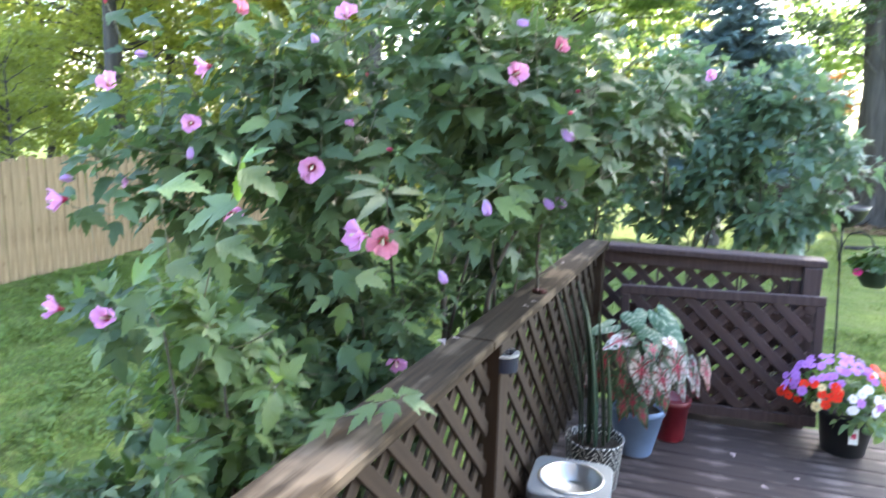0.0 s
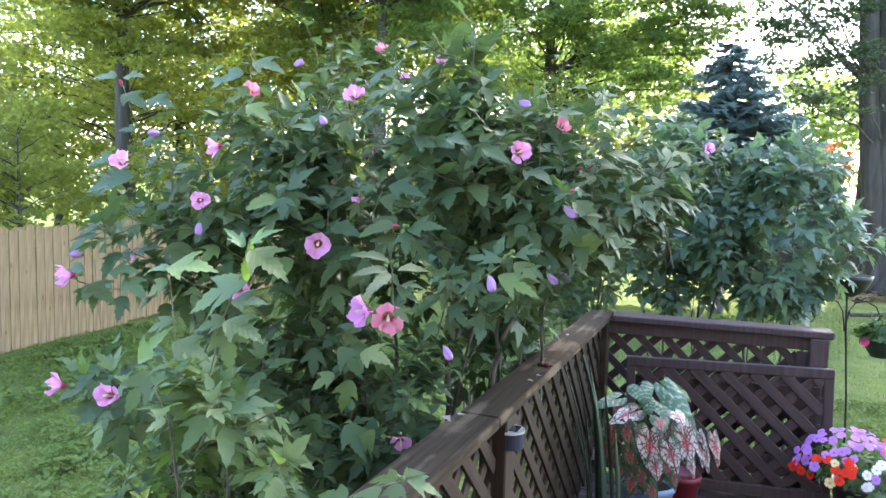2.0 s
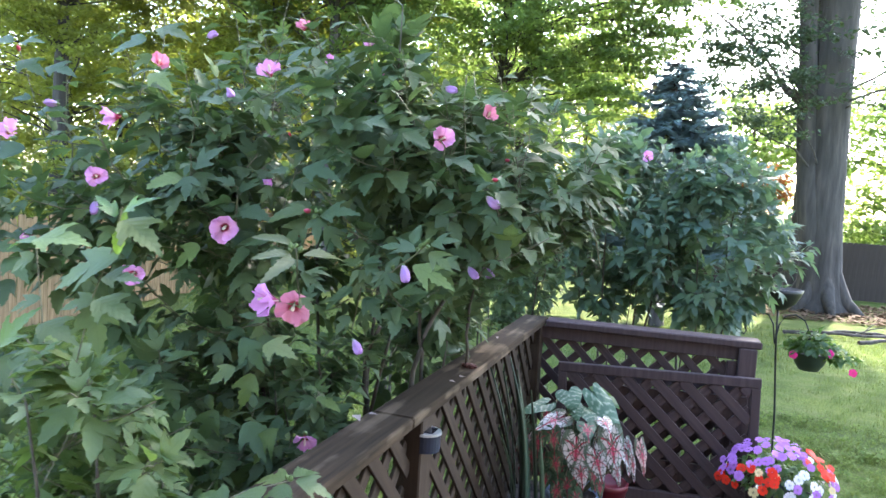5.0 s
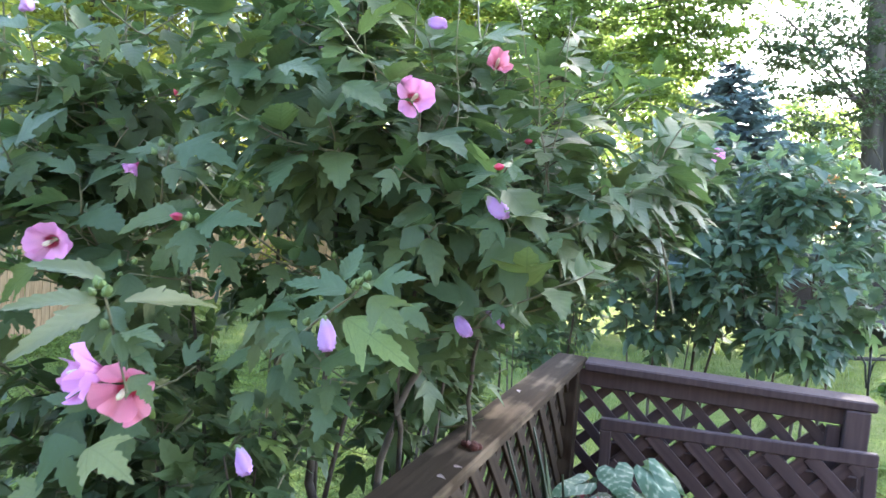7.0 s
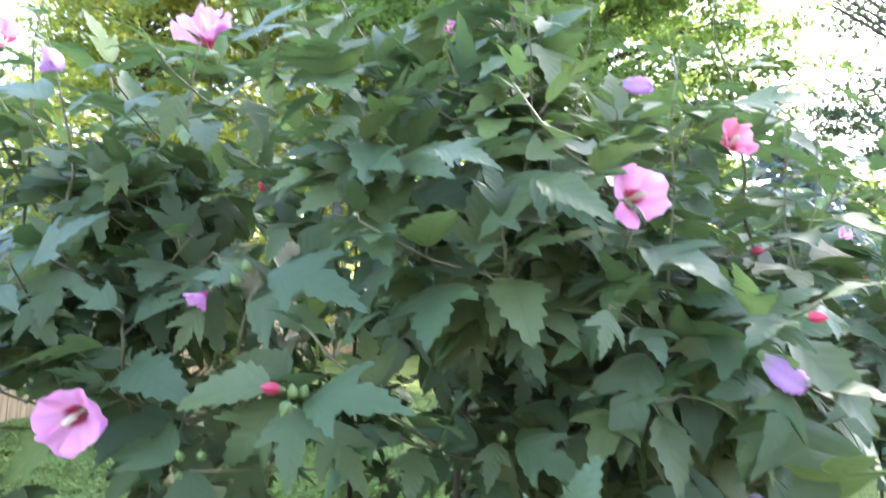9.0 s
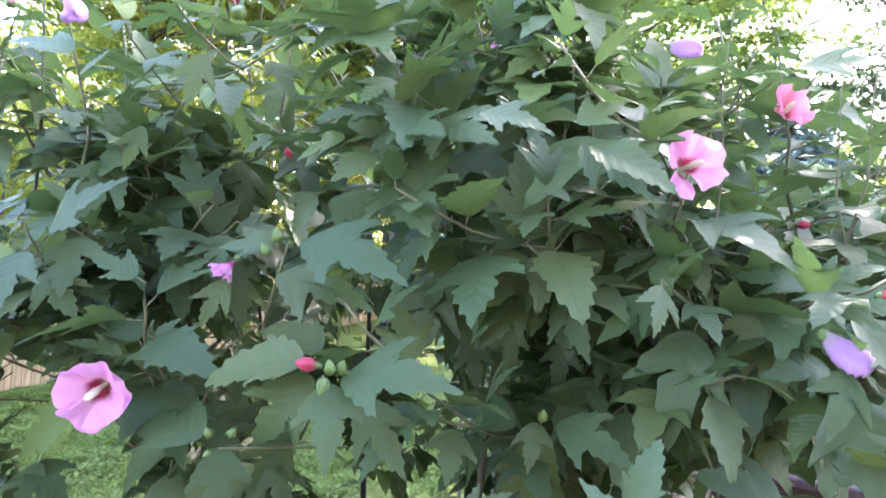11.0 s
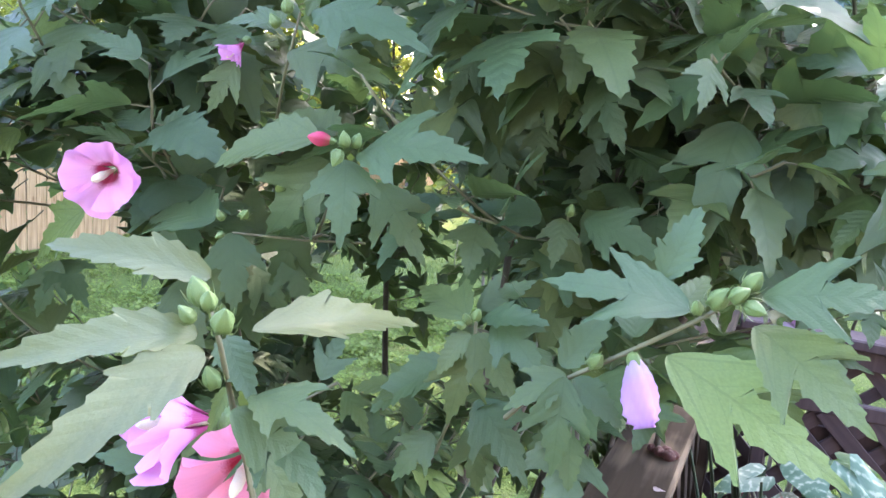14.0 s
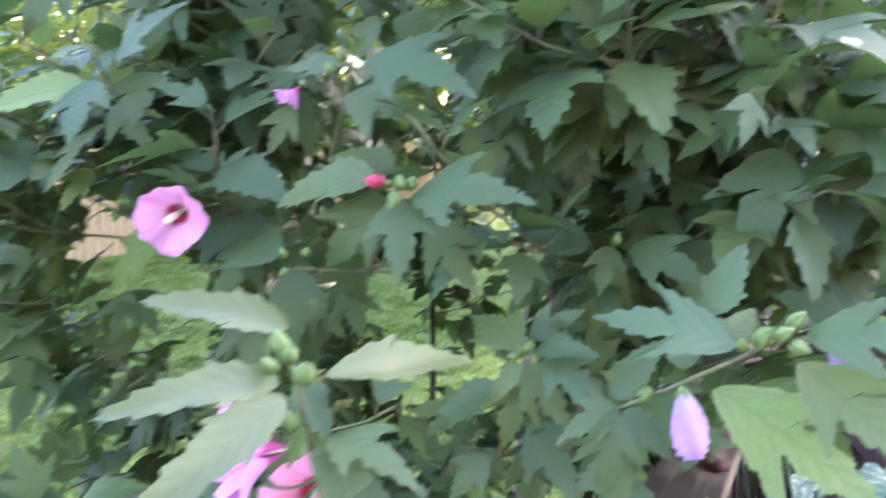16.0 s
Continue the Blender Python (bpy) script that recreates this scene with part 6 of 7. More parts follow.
one_leaf(main, (-1.682, 2.150, 1.911), (-1.570, 2.130, 1.908), (0.66, -0.74, 0.90), 1, "leaf", 0.84)
spray(main, [(-1.658, 2.200, 1.512), (-1.687, 2.140, 1.704), (-1.714, 2.120, 1.833), (-1.804, 2.160, 1.959)], 0.0021, 0.0012)
one_leaf(main, (-1.260, 1.980, 1.981), (-1.315, 1.970, 1.961), (0.59, -0.80, 1.25), 1, "young", 0.6)
one_leaf(main, (-1.193, 1.980, 1.956), (-1.318, 1.960, 1.935), (0.57, -0.81, 1.06), 1, "leaf", 0.84)
one_leaf(main, (-1.156, 1.980, 1.988), (-1.047, 1.960, 1.980), (0.55, -0.82, 1.05), 1, "leaf", 0.84)
one_leaf(main, (-1.174, 1.980, 1.916), (-1.219, 1.950, 1.879), (0.56, -0.82, 0.88), 1, "leaf", 0.84)
one_leaf(main, (-1.173, 1.980, 1.868), (-1.085, 1.950, 1.838), (0.56, -0.82, 0.90), 1, "leaf", 0.84)
# leaves low beside the rail
one_leaf(main, (-0.879, 2.000, 1.170), (-0.787, 1.960, 1.110), (0.44, -0.86, 1.03), 0, "lowleaf", 0.8)
one_leaf(main, (-0.807, 2.000, 1.162), (-0.703, 1.960, 1.168), (0.42, -0.88, 1.04), 1, "lowleaf", 0.84)
one_leaf(main, (-0.841, 2.000, 1.075), (-0.854, 1.960, 0.986), (0.42, -0.86, 1.08), 1, "lowleaf", 0.84)
one_leaf(main, (-0.856, 2.000, 0.938), (-0.764, 1.960, 0.876), (0.42, -0.84, 1.14), 1, "lowleaf", 0.84)
one_leaf(main, (-0.766, 2.000, 0.935), (-0.816, 1.960, 0.842), (0.39, -0.86, 1.14), 0, "lowleaf", 0.8)
one_leaf(main, (-0.895, 2.000, 1.085), (-0.955, 1.960, 1.047), (0.45, -0.85, 1.07), 1, "lowleaf", 0.84)
one_leaf(main, (-0.948, 2.000, 0.959), (-0.980, 1.960, 0.865), (0.46, -0.83, 1.12), 1, "lowleaf", 0.84)
one_leaf(main, (-0.809, 2.000, 1.228), (-0.860, 1.960, 1.247), (0.42, -0.88, 1.01), 1, "lowleaf", 0.84)


# ---- things on and about the deck ----
def solid(name, profile, material, parent, steps=32, m=None, label=""):
    v, f = lathe(profile, steps)
    return put(name, mesh_of(name, v, f, material), parent, m, label)


MAT["black_plastic"] = plain("black_plastic", (0.012, 0.012, 0.013), 0.45, vary=0.3, relief=0.15)
MAT["soil"] = plain("potting_soil", (0.035, 0.025, 0.018), 0.95, vary=0.5, scale=60, relief=0.9, dist=0.01)
MAT["blue_glaze"] = plain("pale_blue_pot", (0.15, 0.21, 0.33), 0.4, vary=0.12, relief=0.05)
MAT["red_plastic"] = plain("dark_red_plastic", (0.13, 0.008, 0.014), 0.4, vary=0.15, relief=0.05)
MAT["tag"] = plain("white_plant_tag", (0.75, 0.76, 0.78), 0.5, vary=0.05, relief=0)
MAT["tag_red"] = plain("red_print", (0.55, 0.05, 0.12), 0.5, vary=0.2, relief=0)
MAT["tag_grey"] = plain("grey_print", (0.3, 0.3, 0.32), 0.5, vary=0.2, relief=0)
MAT["steel"] = plain("brushed_steel", (0.58, 0.58, 0.58), 0.28, metal=1.0, vary=0.08, scale=20, relief=0.05)
MAT["grey_tray"] = plain("grey_plastic_tray", (0.13, 0.14, 0.15), 0.45, vary=0.08, relief=0.05)
MAT["navy"] = plain("navy_plastic", (0.010, 0.014, 0.028), 0.4, vary=0.2, relief=0.05)
MAT["silver"] = plain("silver_plastic", (0.62, 0.62, 0.60), 0.3, metal=0.6, vary=0.06, relief=0)
MAT["cell"] = plain("solar_cell", (0.03, 0.035, 0.05), 0.15, vary=0.3, scale=80, relief=0)
MAT["iron"] = plain("black_iron", (0.015, 0.015, 0.016), 0.5, metal=0.4, vary=0.3, relief=0.2)
MAT["dark_basket"] = plain("dark_green_basket", (0.018, 0.03, 0.026), 0.5, vary=0.3, relief=0.2)
MAT["dry"] = plain("dried_red_bud", (0.09, 0.018, 0.014), 0.5, vary=0.5, scale=90, relief=0.6)
MAT["blade"] = leaf_mat("snake_plant_blade", (0.018, 0.040, 0.022), (0.035, 0.065, 0.032), (0.05, 0.1, 0.03), veins=False, share=0.08, gloss=0.35)
MAT["shoot"] = leaf_mat("bedding_leaf", (0.035, 0.085, 0.025), (0.075, 0.15, 0.045), (0.2, 0.36, 0.06))
MAT["stripe"] = leaf_mat("cream_striped_leaf", (0.09, 0.17, 0.09), (0.30, 0.38, 0.22), (0.3, 0.45, 0.1))
for _n, _c in dict(purple=(0.48, 0.20, 0.58), red=(0.80, 0.035, 0.012), white=(0.82, 0.78, 0.76), cream=(0.78, 0.62, 0.32), magenta=(0.75, 0.03, 0.22)).items():
    MAT["bloom_" + _n] = petal_mat("bloom_" + _n, _c, tuple(min(1, c * 1.05) for c in _c), tuple(c * 0.9 for c in _c), 0.25)


def caladium_mat(name, field, flushed=False):
    """Heart-shaped leaf: pale or red-flushed blade, red veins from the foot, green netting and rim."""
    m, t, b = nodes_of(name)
    sep = t.nodes.new("ShaderNodeSeparateXYZ")
    t.links.new(t.nodes.new("ShaderNodeUVMap").outputs[0], sep.inputs[0])
    u = math_node(t, "ABSOLUTE", math_node(t, "SUBTRACT", sep.outputs[0], 0.5))
    v = sep.outputs[1]
    rim = math_node(t, "ADD", u, math_node(t, "MULTIPLY", math_node(t, "ABSOLUTE", math_node(t, "SUBTRACT", v, 0.42)), 0.55))
    rough_rim = math_node(t, "ADD", rim, math_node(t, "MULTIPLY", math_node(t, "SUBTRACT", noise_tex(t, 30, 3, "UV"), 0.5), 0.16))
    if flushed:
        col = ramp(t, rough_rim, [(0.04, (0.46, 0.06, 0.09)), (0.13, (0.34, 0.09, 0.09)), (0.19, (0.20, 0.22, 0.14)), (0.26, (0.045, 0.09, 0.04))])
    else:
        glow = math_node(t, "ADD", u, math_node(t, "ABSOLUTE", math_node(t, "MULTIPLY", math_node(t, "SUBTRACT", v, 0.42), 0.8)))
        col = ramp(t, glow, [(0.02, (0.50, 0.05, 0.11)), (0.14, (field[0], field[1] * 0.72, field[2] * 0.76)), (0.26, field)])
    mid = math_node(t, "LESS_THAN", u, 0.022)
    s1 = math_node(t, "LESS_THAN", math_node(t, "ABSOLUTE", math_node(t, "SUBTRACT", u, math_node(t, "MULTIPLY", math_node(t, "SUBTRACT", v, 0.3), 0.75))), 0.014)
    s2 = math_node(t, "LESS_THAN", math_node(t, "ABSOLUTE", math_node(t, "ADD", math_node(t, "SUBTRACT", v, 0.3), math_node(t, "MULTIPLY", u, 0.35))), 0.018)
    vein = math_node(t, "MAXIMUM", mid, math_node(t, "MAXIMUM", s1, s2))
    col = blend(t, vein, col, (0.36, 0.02, 0.06))
    net = t.nodes.new("ShaderNodeTexVoronoi")
    net.feature = "DISTANCE_TO_EDGE"
    net.inputs["Scale"].default_value = 9
    t.links.new(t.nodes.new("ShaderNodeUVMap").outputs[0], net.inputs[0])
    col = blend(t, ramp(t, net.outputs[0], [(0.035, (0.95, 0.95, 0.95)), (0.10, (0, 0, 0))]), col, (0.035, 0.055, 0.032))
    col = blend(t, ramp(t, rough_rim, [(0.31, (0, 0, 0)), (0.37, (0.85, 0.85, 0.85))]), col, (0.045, 0.085, 0.045))
    t.links.new(col, b.inputs["Base Color"])
    b.inputs["Roughness"].default_value = 0.5
    bump(t, b, noise_tex(t, 90, 3), 0.2, 0.003)
    tr = t.nodes.new("ShaderNodeBsdfTranslucent")
    t.links.new(col, tr.inputs[0])
    mix = t.nodes.new("ShaderNodeMixShader")
    mix.inputs[0].default_value = 0.25
    t.links.new(b.outputs[0], mix.inputs[1])
    t.links.new(tr.outputs[0], mix.inputs[2])
    t.links.new(mix.outputs[0], t.nodes["Material Output"].inputs[0])
    return m


def mottled_mat():
    """Green caladium leaf with cream blotches between the veins."""
    m, t, b = nodes_of("mottled_leaf")
    uv = t.nodes.new("ShaderNodeUVMap").outputs[0]
    sep = t.nodes.new("ShaderNodeSeparateXYZ")
    t.links.new(uv, sep.inputs[0])
    u = math_node(t, "ABSOLUTE", math_node(t, "SUBTRACT", sep.outputs[0], 0.5))
    saw = math_node(t, "FRACT", math_node(t, "MULTIPLY", math_node(t, "SUBTRACT", sep.outputs[1], math_node(t, "MULTIPLY", u, 0.9)), 6.0))
    streak = math_node(t, "ADD", math_node(t, "PINGPONG", saw, 0.5), math_node(t, "MULTIPLY", math_node(t, "SUBTRACT", noise_tex(t, 14, 4, "UV"), 0.5), 1.3))
    col = ramp(t, streak, [(0.26, (0.035, 0.085, 0.035)), (0.36, (0.060, 0.115, 0.052)), (0.54, (0.17, 0.21, 0.13))])
    t.links.new(col, b.inputs["Base Color"])
    b.inputs["Roughness"].default_value = 0.45
    bump(t, b, streak, 0.2, 0.002)
    return m


def pattern_mat():
    """Black pot with white zigzag lines."""
    m, t, b = nodes_of("patterned_pot")
    sep = t.nodes.new("ShaderNodeSeparateXYZ")
    t.links.new(t.nodes.new("ShaderNodeUVMap").outputs[0], sep.inputs[0])
    u = math_node(t, "FRACT", math_node(t, "MULTIPLY", sep.outputs[0], 11.0))
    v = math_node(t, "FRACT", math_node(t, "MULTIPLY", sep.outputs[1], 4.0))
    zig = math_node(t, "PINGPONG", math_node(t, "MULTIPLY", u, 2.0), 1.0)
    band = math_node(t, "PINGPONG", math_node(t, "MULTIPLY", math_node(t, "SUBTRACT", v, zig), 3.0), 1.0)
    edge = math_node(t, "LESS_THAN", math_node(t, "ABSOLUTE", math_node(t, "SUBTRACT", v, 0.5)), 0.44)
    mask = math_node(t, "MULTIPLY", math_node(t, "LESS_THAN", band, 0.24), edge)
    t.links.new(blend(t, mask, (0.012, 0.012, 0.013), (0.60, 0.57, 0.52)), b.inputs["Base Color"])
    b.inputs["Roughness"].default_value = 0.45
    bump(t, b, mask, 0.3, 0.002)
    return m


MAT["caladium"] = caladium_mat("caladium_leaf", (0.50, 0.47, 0.46))
MAT["flushed"] = caladium_mat("flushed_caladium_leaf", (0.4, 0.1, 0.1), True)
MAT["blushed"] = caladium_mat("blushed_caladium_leaf", (0.50, 0.30, 0.28))
MAT["mottled"] = mottled_mat()
MAT["pattern"] = pattern_mat()


def pot_profile(r0, r1, h, lip=0.012, wall=0.006):
    return [(0.0, 0.0), (r0 * 0.97, 0.0), (r0, 0.006), (r1 - 0.004, h - lip * 1.6), (r1 + 0.004, h - lip * 1.5), (r1 + 0.005, h - 0.003), (r1 + 0.001, h),
            (r1 - wall, h - 0.002), (r1 - wall * 1.6, h * 0.86), (0.0, h * 0.85)]


def small_flower_mesh(material):
    v, f, uv = [], [], []
    for k in range(5):
        a0 = 2 * math.pi * k / 5
        n = len(v)
        for r, w, z, q in ((0.05, 0.0, 0.0, 0.0), (0.5, 0.40, 0.10, 0.5), (0.92, 0.42, 0.05, 0.9), (0.96, 0.0, 0.02, 1.0), (0.92, -0.42, 0.05, 0.9), (0.5, -0.40, 0.10, 0.5)):
            v.append((r * math.cos(a0) - w * math.sin(a0), r * math.sin(a0) + w * math.cos(a0), z + 0.04 * (k % 3) + 0.05 * w))
            uv.append((0.5 + w, q))
        f.append(tuple(range(n, n + 6)))
    return mesh_of("bloom", v, f, material, uv)


BLOOM = {k: small_flower_mesh(MAT["bloom_" + k]) for k in ("purple", "red", "white", "cream", "magenta")}


def dome_leaves(parent, n, centre, radii, size, material, seed, tpl=None, name="foliage"):
    r = np.random.default_rng(seed)
    q = r.normal(0, 1, (n, 3))
    q /= np.linalg.norm(q, axis=1, keepdims=True)
    q[:, 2] = np.abs(q[:, 2]) * 1.2 - 0.35
    p = np.array(centre) + q * np.array(radii) * r.uniform(0.45, 1.0, (n, 1))
    d = q * np.array([1, 1, 0.3]) + r.normal(0, 0.5, (n, 3)) + np.array([0, 0, -0.2])
    v, t, u = strew(tpl or COARSE_LEAVES[2], p, frames(d, q + np.array([0, 0, 0.9]) + r.normal(0, 0.3, (n, 3))), size * r.uniform(0.6, 1.3, n))
    return put(name, bulk_mesh(name, v, t, material, u), parent, kind="stuff")


def build_bedding_pot():
    p = thing("potted_impatiens", "black nursery pot of purple, red and white impatiens on the deck", "potted plant", (0.945, 4.02, 0))
    pot = solid("pot", pot_profile(0.10, 0.135, 0.235, 0.02), MAT["black_plastic"], p)
    solid("soil", [(0.0, 0.208), (0.06, 0.212), (0.124, 0.205)], MAT["soil"], pot, 20)
    tag = part("plant_tag", box_bm(0.042, 0.002, 0.085, 0.0005), MAT["tag"], pot, "white plant tag with red print", m=pose(0.012, -0.129, 0.135, -9, 0, 3))
    part("print", box_bm(0.024, 0.001, 0.026, 0), MAT["tag_red"], tag, m=pose(0, -0.0018, 0.0))
    part("print", box_bm(0.03, 0.001, 0.005, 0), MAT["tag_grey"], tag, m=pose(0, -0.0018, 0.03))
    dome_leaves(p, 420, (-0.05, -0.04, 0.32), (0.23, 0.19, 0.12), 0.045, MAT["shoot"], 41)
    dome_leaves(p, 60, (0.06, -0.16, 0.22), (0.14, 0.08, 0.08), 0.055, MAT["stripe"], 42)
    rng = random.Random(43)
    c = Vector((-0.05, -0.04, 0.31))
    n = 0
    while n < 125:
        q = Vector((rng.gauss(0, 1), rng.gauss(0, 1), rng.gauss(0, 1))).normalized()
        if q.z < -0.15 or q.y > 0.5:
            continue
        if q.z > 0.55 and q.x < 0.25 or (q.x < -0.75 and q.z > 0.1):
            kind = "purple"
        elif q.x < -0.12:
            kind = rng.choice(("red", "red", "red", "red", "red", "cream"))
        elif q.x > 0.45 and q.z > 0.4:
            kind = "red"
        else:
            kind = rng.choice(("white", "white", "white", "cream", "purple", "purple"))
        place = c + Vector((q.x * 0.26 * rng.uniform(0.86, 1.04), q.y * 0.21, q.z * 0.185 * rng.uniform(0.85, 1.05)))
        m = axis_pose(place, q + Vector((rng.uniform(-0.5, 0.5), -0.45 + rng.uniform(-0.4, 0.4), 0.3)), rng.uniform(0.019, 0.026), rng.uniform(0, 72))
        put("bloom", BLOOM[kind], p, m, {"purple": "violet bloom", "red": "scarlet bloom", "white": "white bloom", "cream": "cream bloom"}[kind])
        n += 1


def heart_template():
    prof = [(0, .0), (.13, -.18), (.26, -.14), (.335, .02), (.325, .22), (.27, .42), (.19, .62), (.09, .83), (0, 1.0)]
    ridge = [0.30, .31, .33, .36, .42, .52, .66, .84, 1.0]
    v, uv, tri = [], [], []
    for y in ridge:
        v.append((0, y, 0)), uv.append((.5, y))
    for s in (1, -1):
        for c in (0.5, 1.0):
            for (w, y), ry in zip(prof, ridge):
                yy = ry + (y - ry) * c
                v.append((s * w * c, yy, -0.30 * (w * c) ** 2 + 0.035 * math.sin(11 * yy + 2 * s) * c)), uv.append((.5 + s * w * c, (yy + .16) / 1.16))
    v = np.array(v)
    v[:, 2] -= 0.28 * np.maximum(v[:, 1] - 0.3, 0) ** 2
    n = len(ridge)
    for si, s in enumerate((1, -1)):
        b = n + si * 2 * n
        for p, q in ((0, b), (b, b + n)):
            for i in range(n - 1):
                k = (p + i, q + i, q + i + 1, p + i + 1)
                k = k if s > 0 else k[::-1]
                tri += [(k[0], k[1], k[2]), (k[0], k[2], k[3])]
    return v, np.array(tri), np.array(uv)


def build_caladium():
    p = thing("potted_caladium", "pale blue pot with white and red veined caladium leaves", "potted plant", (-0.055, 3.62, 0))
    pot = solid("pot", pot_profile(0.085, 0.135, 0.25, 0.02), MAT["blue_glaze"], p, label="pale blue glazed pot")
    solid("soil", [(0.0, 0.216), (0.06, 0.222), (0.12, 0.214)], MAT["soil"], pot, 20)
    hv, ht, hu = heart_template()
    hearts = {k: mesh_of("leaf", hv, [tuple(map(int, q)) for q in ht], m, hu) for k, m in dict(white=MAT["caladium"], red=MAT["flushed"], pink=MAT["blushed"], mottled=MAT["mottled"], green=MAT["shoot"]).items()}
    rng = random.Random(51)
    stalks = Tubes(5)

    def leaf(kind, foot, tip, face, breadth=1.0):
        d = Vector(tip) - Vector(foot)
        ln = d.length
        r = frames(np.array([d]), np.array([face], dtype=float))[0]
        put("leaf", hearts[kind], p, rot4(r, np.array(foot), ln) @ Matrix.Diagonal((breadth, 1, 1, 1)))
        top = Vector(foot) + d * 0.3 + Vector((0, 0.006, 0))
        out = Vector((top.x, top.y, 0)).normalized()
        stalks.add(bend((out.x * 0.03, out.y * 0.03, 0.21), top, out * 0.02 + Vector((0, 0, 0.05)), 4, rng, 0.008), [0.004, 0.0035, 0.003, 0.003, 0.0025], 5)

    leaf("white", (0.010, -0.200, 0.560), (0.016, -0.220, 0.369), (0.15, -1, 0.35), 1.0)
    leaf("white", (0.152, -0.160, 0.590), (0.198, -0.180, 0.376), (0.3, -1, 0.3), 0.8)
    leaf("white", (0.036, -0.240, 0.450), (0.057, -0.250, 0.341), (0, -1, 0.3), 1.0)
    leaf("white", (0.089, -0.210, 0.520), (0.141, -0.230, 0.375), (0.1, -1, 0.3), 0.95)
    leaf("red", (-0.156, -0.170, 0.550), (-0.162, -0.190, 0.428), (-0.3, -1, 0.4), 1.0)
    leaf("red", (-0.097, -0.180, 0.573), (-0.080, -0.200, 0.453), (0, -1, 0.4), 0.85)
    leaf("white", (-0.058, -0.100, 0.617), (-0.175, -0.220, 0.581), (0, -0.8, 1), 0.9)
    leaf("red", (0.044, -0.180, 0.620), (0.068, -0.260, 0.569), (0.1, -0.8, 1), 1.3)
    leaf("mottled", (-0.055, -0.040, 0.717), (-0.009, -0.140, 0.659), (0, -0.8, 0.8), 1.5)
    leaf("mottled", (0.063, -0.020, 0.720), (0.221, -0.120, 0.567), (0.5, -0.9, 0.6), 0.75)
    leaf("mottled", (-0.146, 0.000, 0.637), (-0.271, -0.100, 0.603), (-0.2, -0.7, 0.9), 0.8)
    leaf("mottled", (0.041, -0.060, 0.656), (0.092, -0.160, 0.599), (0.2, -0.8, 0.8), 1.2)
    leaf("green", (0.045, 0.080, 0.705), (0.137, 0.000, 0.721), (0.2, -0.8, 0.8), 0.9)
    leaf("green", (0.114, 0.060, 0.690), (0.184, 0.000, 0.663), (0.4, -0.8, 0.7), 0.9)
    leaf("pink", (0.283, -0.070, 0.532), (0.324, -0.090, 0.387), (0.7, -1, 0.2), 0.6)
    leaf("white", (0.250, -0.090, 0.486), (0.281, -0.100, 0.349), (0.5, -1, 0.2), 0.38)
    leaf("white", (0.112, -0.120, 0.636), (0.155, -0.200, 0.603), (0.3, -0.8, 0.8), 1.2)
    leaf("white", (0.186, -0.170, 0.447), (0.215, -0.180, 0.350), (0.4, -1, 0.2), 0.6)
    leaf("red", (-0.236, -0.070, 0.537), (-0.255, -0.100, 0.448), (-0.5, -1, 0.3), 1.0)
    leaf("red", (-0.085, -0.150, 0.446), (-0.059, -0.170, 0.343), (0, -1, 0.2), 0.95)
    leaf("red", (-0.116, -0.140, 0.352), (-0.119, -0.160, 0.275), (-0.2, -1, 0.2), 0.9)
    leaf("red", (0.018, -0.190, 0.310), (0.060, -0.210, 0.206), (0.1, -1, 0.3), 0.85)
    leaf("red", (-0.188, -0.100, 0.449), (-0.190, -0.120, 0.339), (-0.3, -1, 0.2), 0.9)
    leaf("red", (-0.051, -0.160, 0.280), (-0.037, -0.170, 0.226), (0, -1, 0.3), 1.0)
    leaf("white", (0.221, -0.060, 0.537), (0.262, -0.080, 0.467), (0.6, -1, 0.4), 0.8)
    leaf("red", (0.123, -0.160, 0.362), (0.134, -0.180, 0.283), (0.2, -1, 0.2), 0.8)
    leaf("mottled", (-0.021, -0.080, 0.672), (0.009, -0.160, 0.617), (0, -0.8, 0.7), 1.1)
    for k in range(13):     # drooping leaves over the pot's rim
        a = math.pi * (1.02 + 0.75 * k / 12)
        out = Vector((math.cos(a), math.sin(a), 0))
        foot = out * rng.uniform(0.11, 0.17) + Vector((0, 0, rng.uniform(0.33, 0.45)))
        leaf("red" if k % 4 else "mottled", foot, foot + out * rng.uniform(0.01, 0.05) + Vector((rng.uniform(-0.02, 0.02), 0, -rng.uniform(0.09, 0.13))), (out.x, out.y - 0.3, 0.4), 0.95)
    for k in range(16):     # leaves round the back and sides
        a = math.pi * (k / 15 * 1.3 - 0.15)
        out = Vector((math.cos(a), math.sin(a), 0))
        foot = Vector((out.x * 0.24, out.y * 0.17, rng.uniform(0.40, 0.60)))
        leaf(("white", "red", "mottled")[k % 3], foot, foot + out * rng.uniform(0.03, 0.07) + Vector((0, 0, -0.13)), (out.x, out.y, 0.5), 0.9)
    put("stalk", stalks.mesh("stalk", MAT["stem"]), p, kind="stuff")


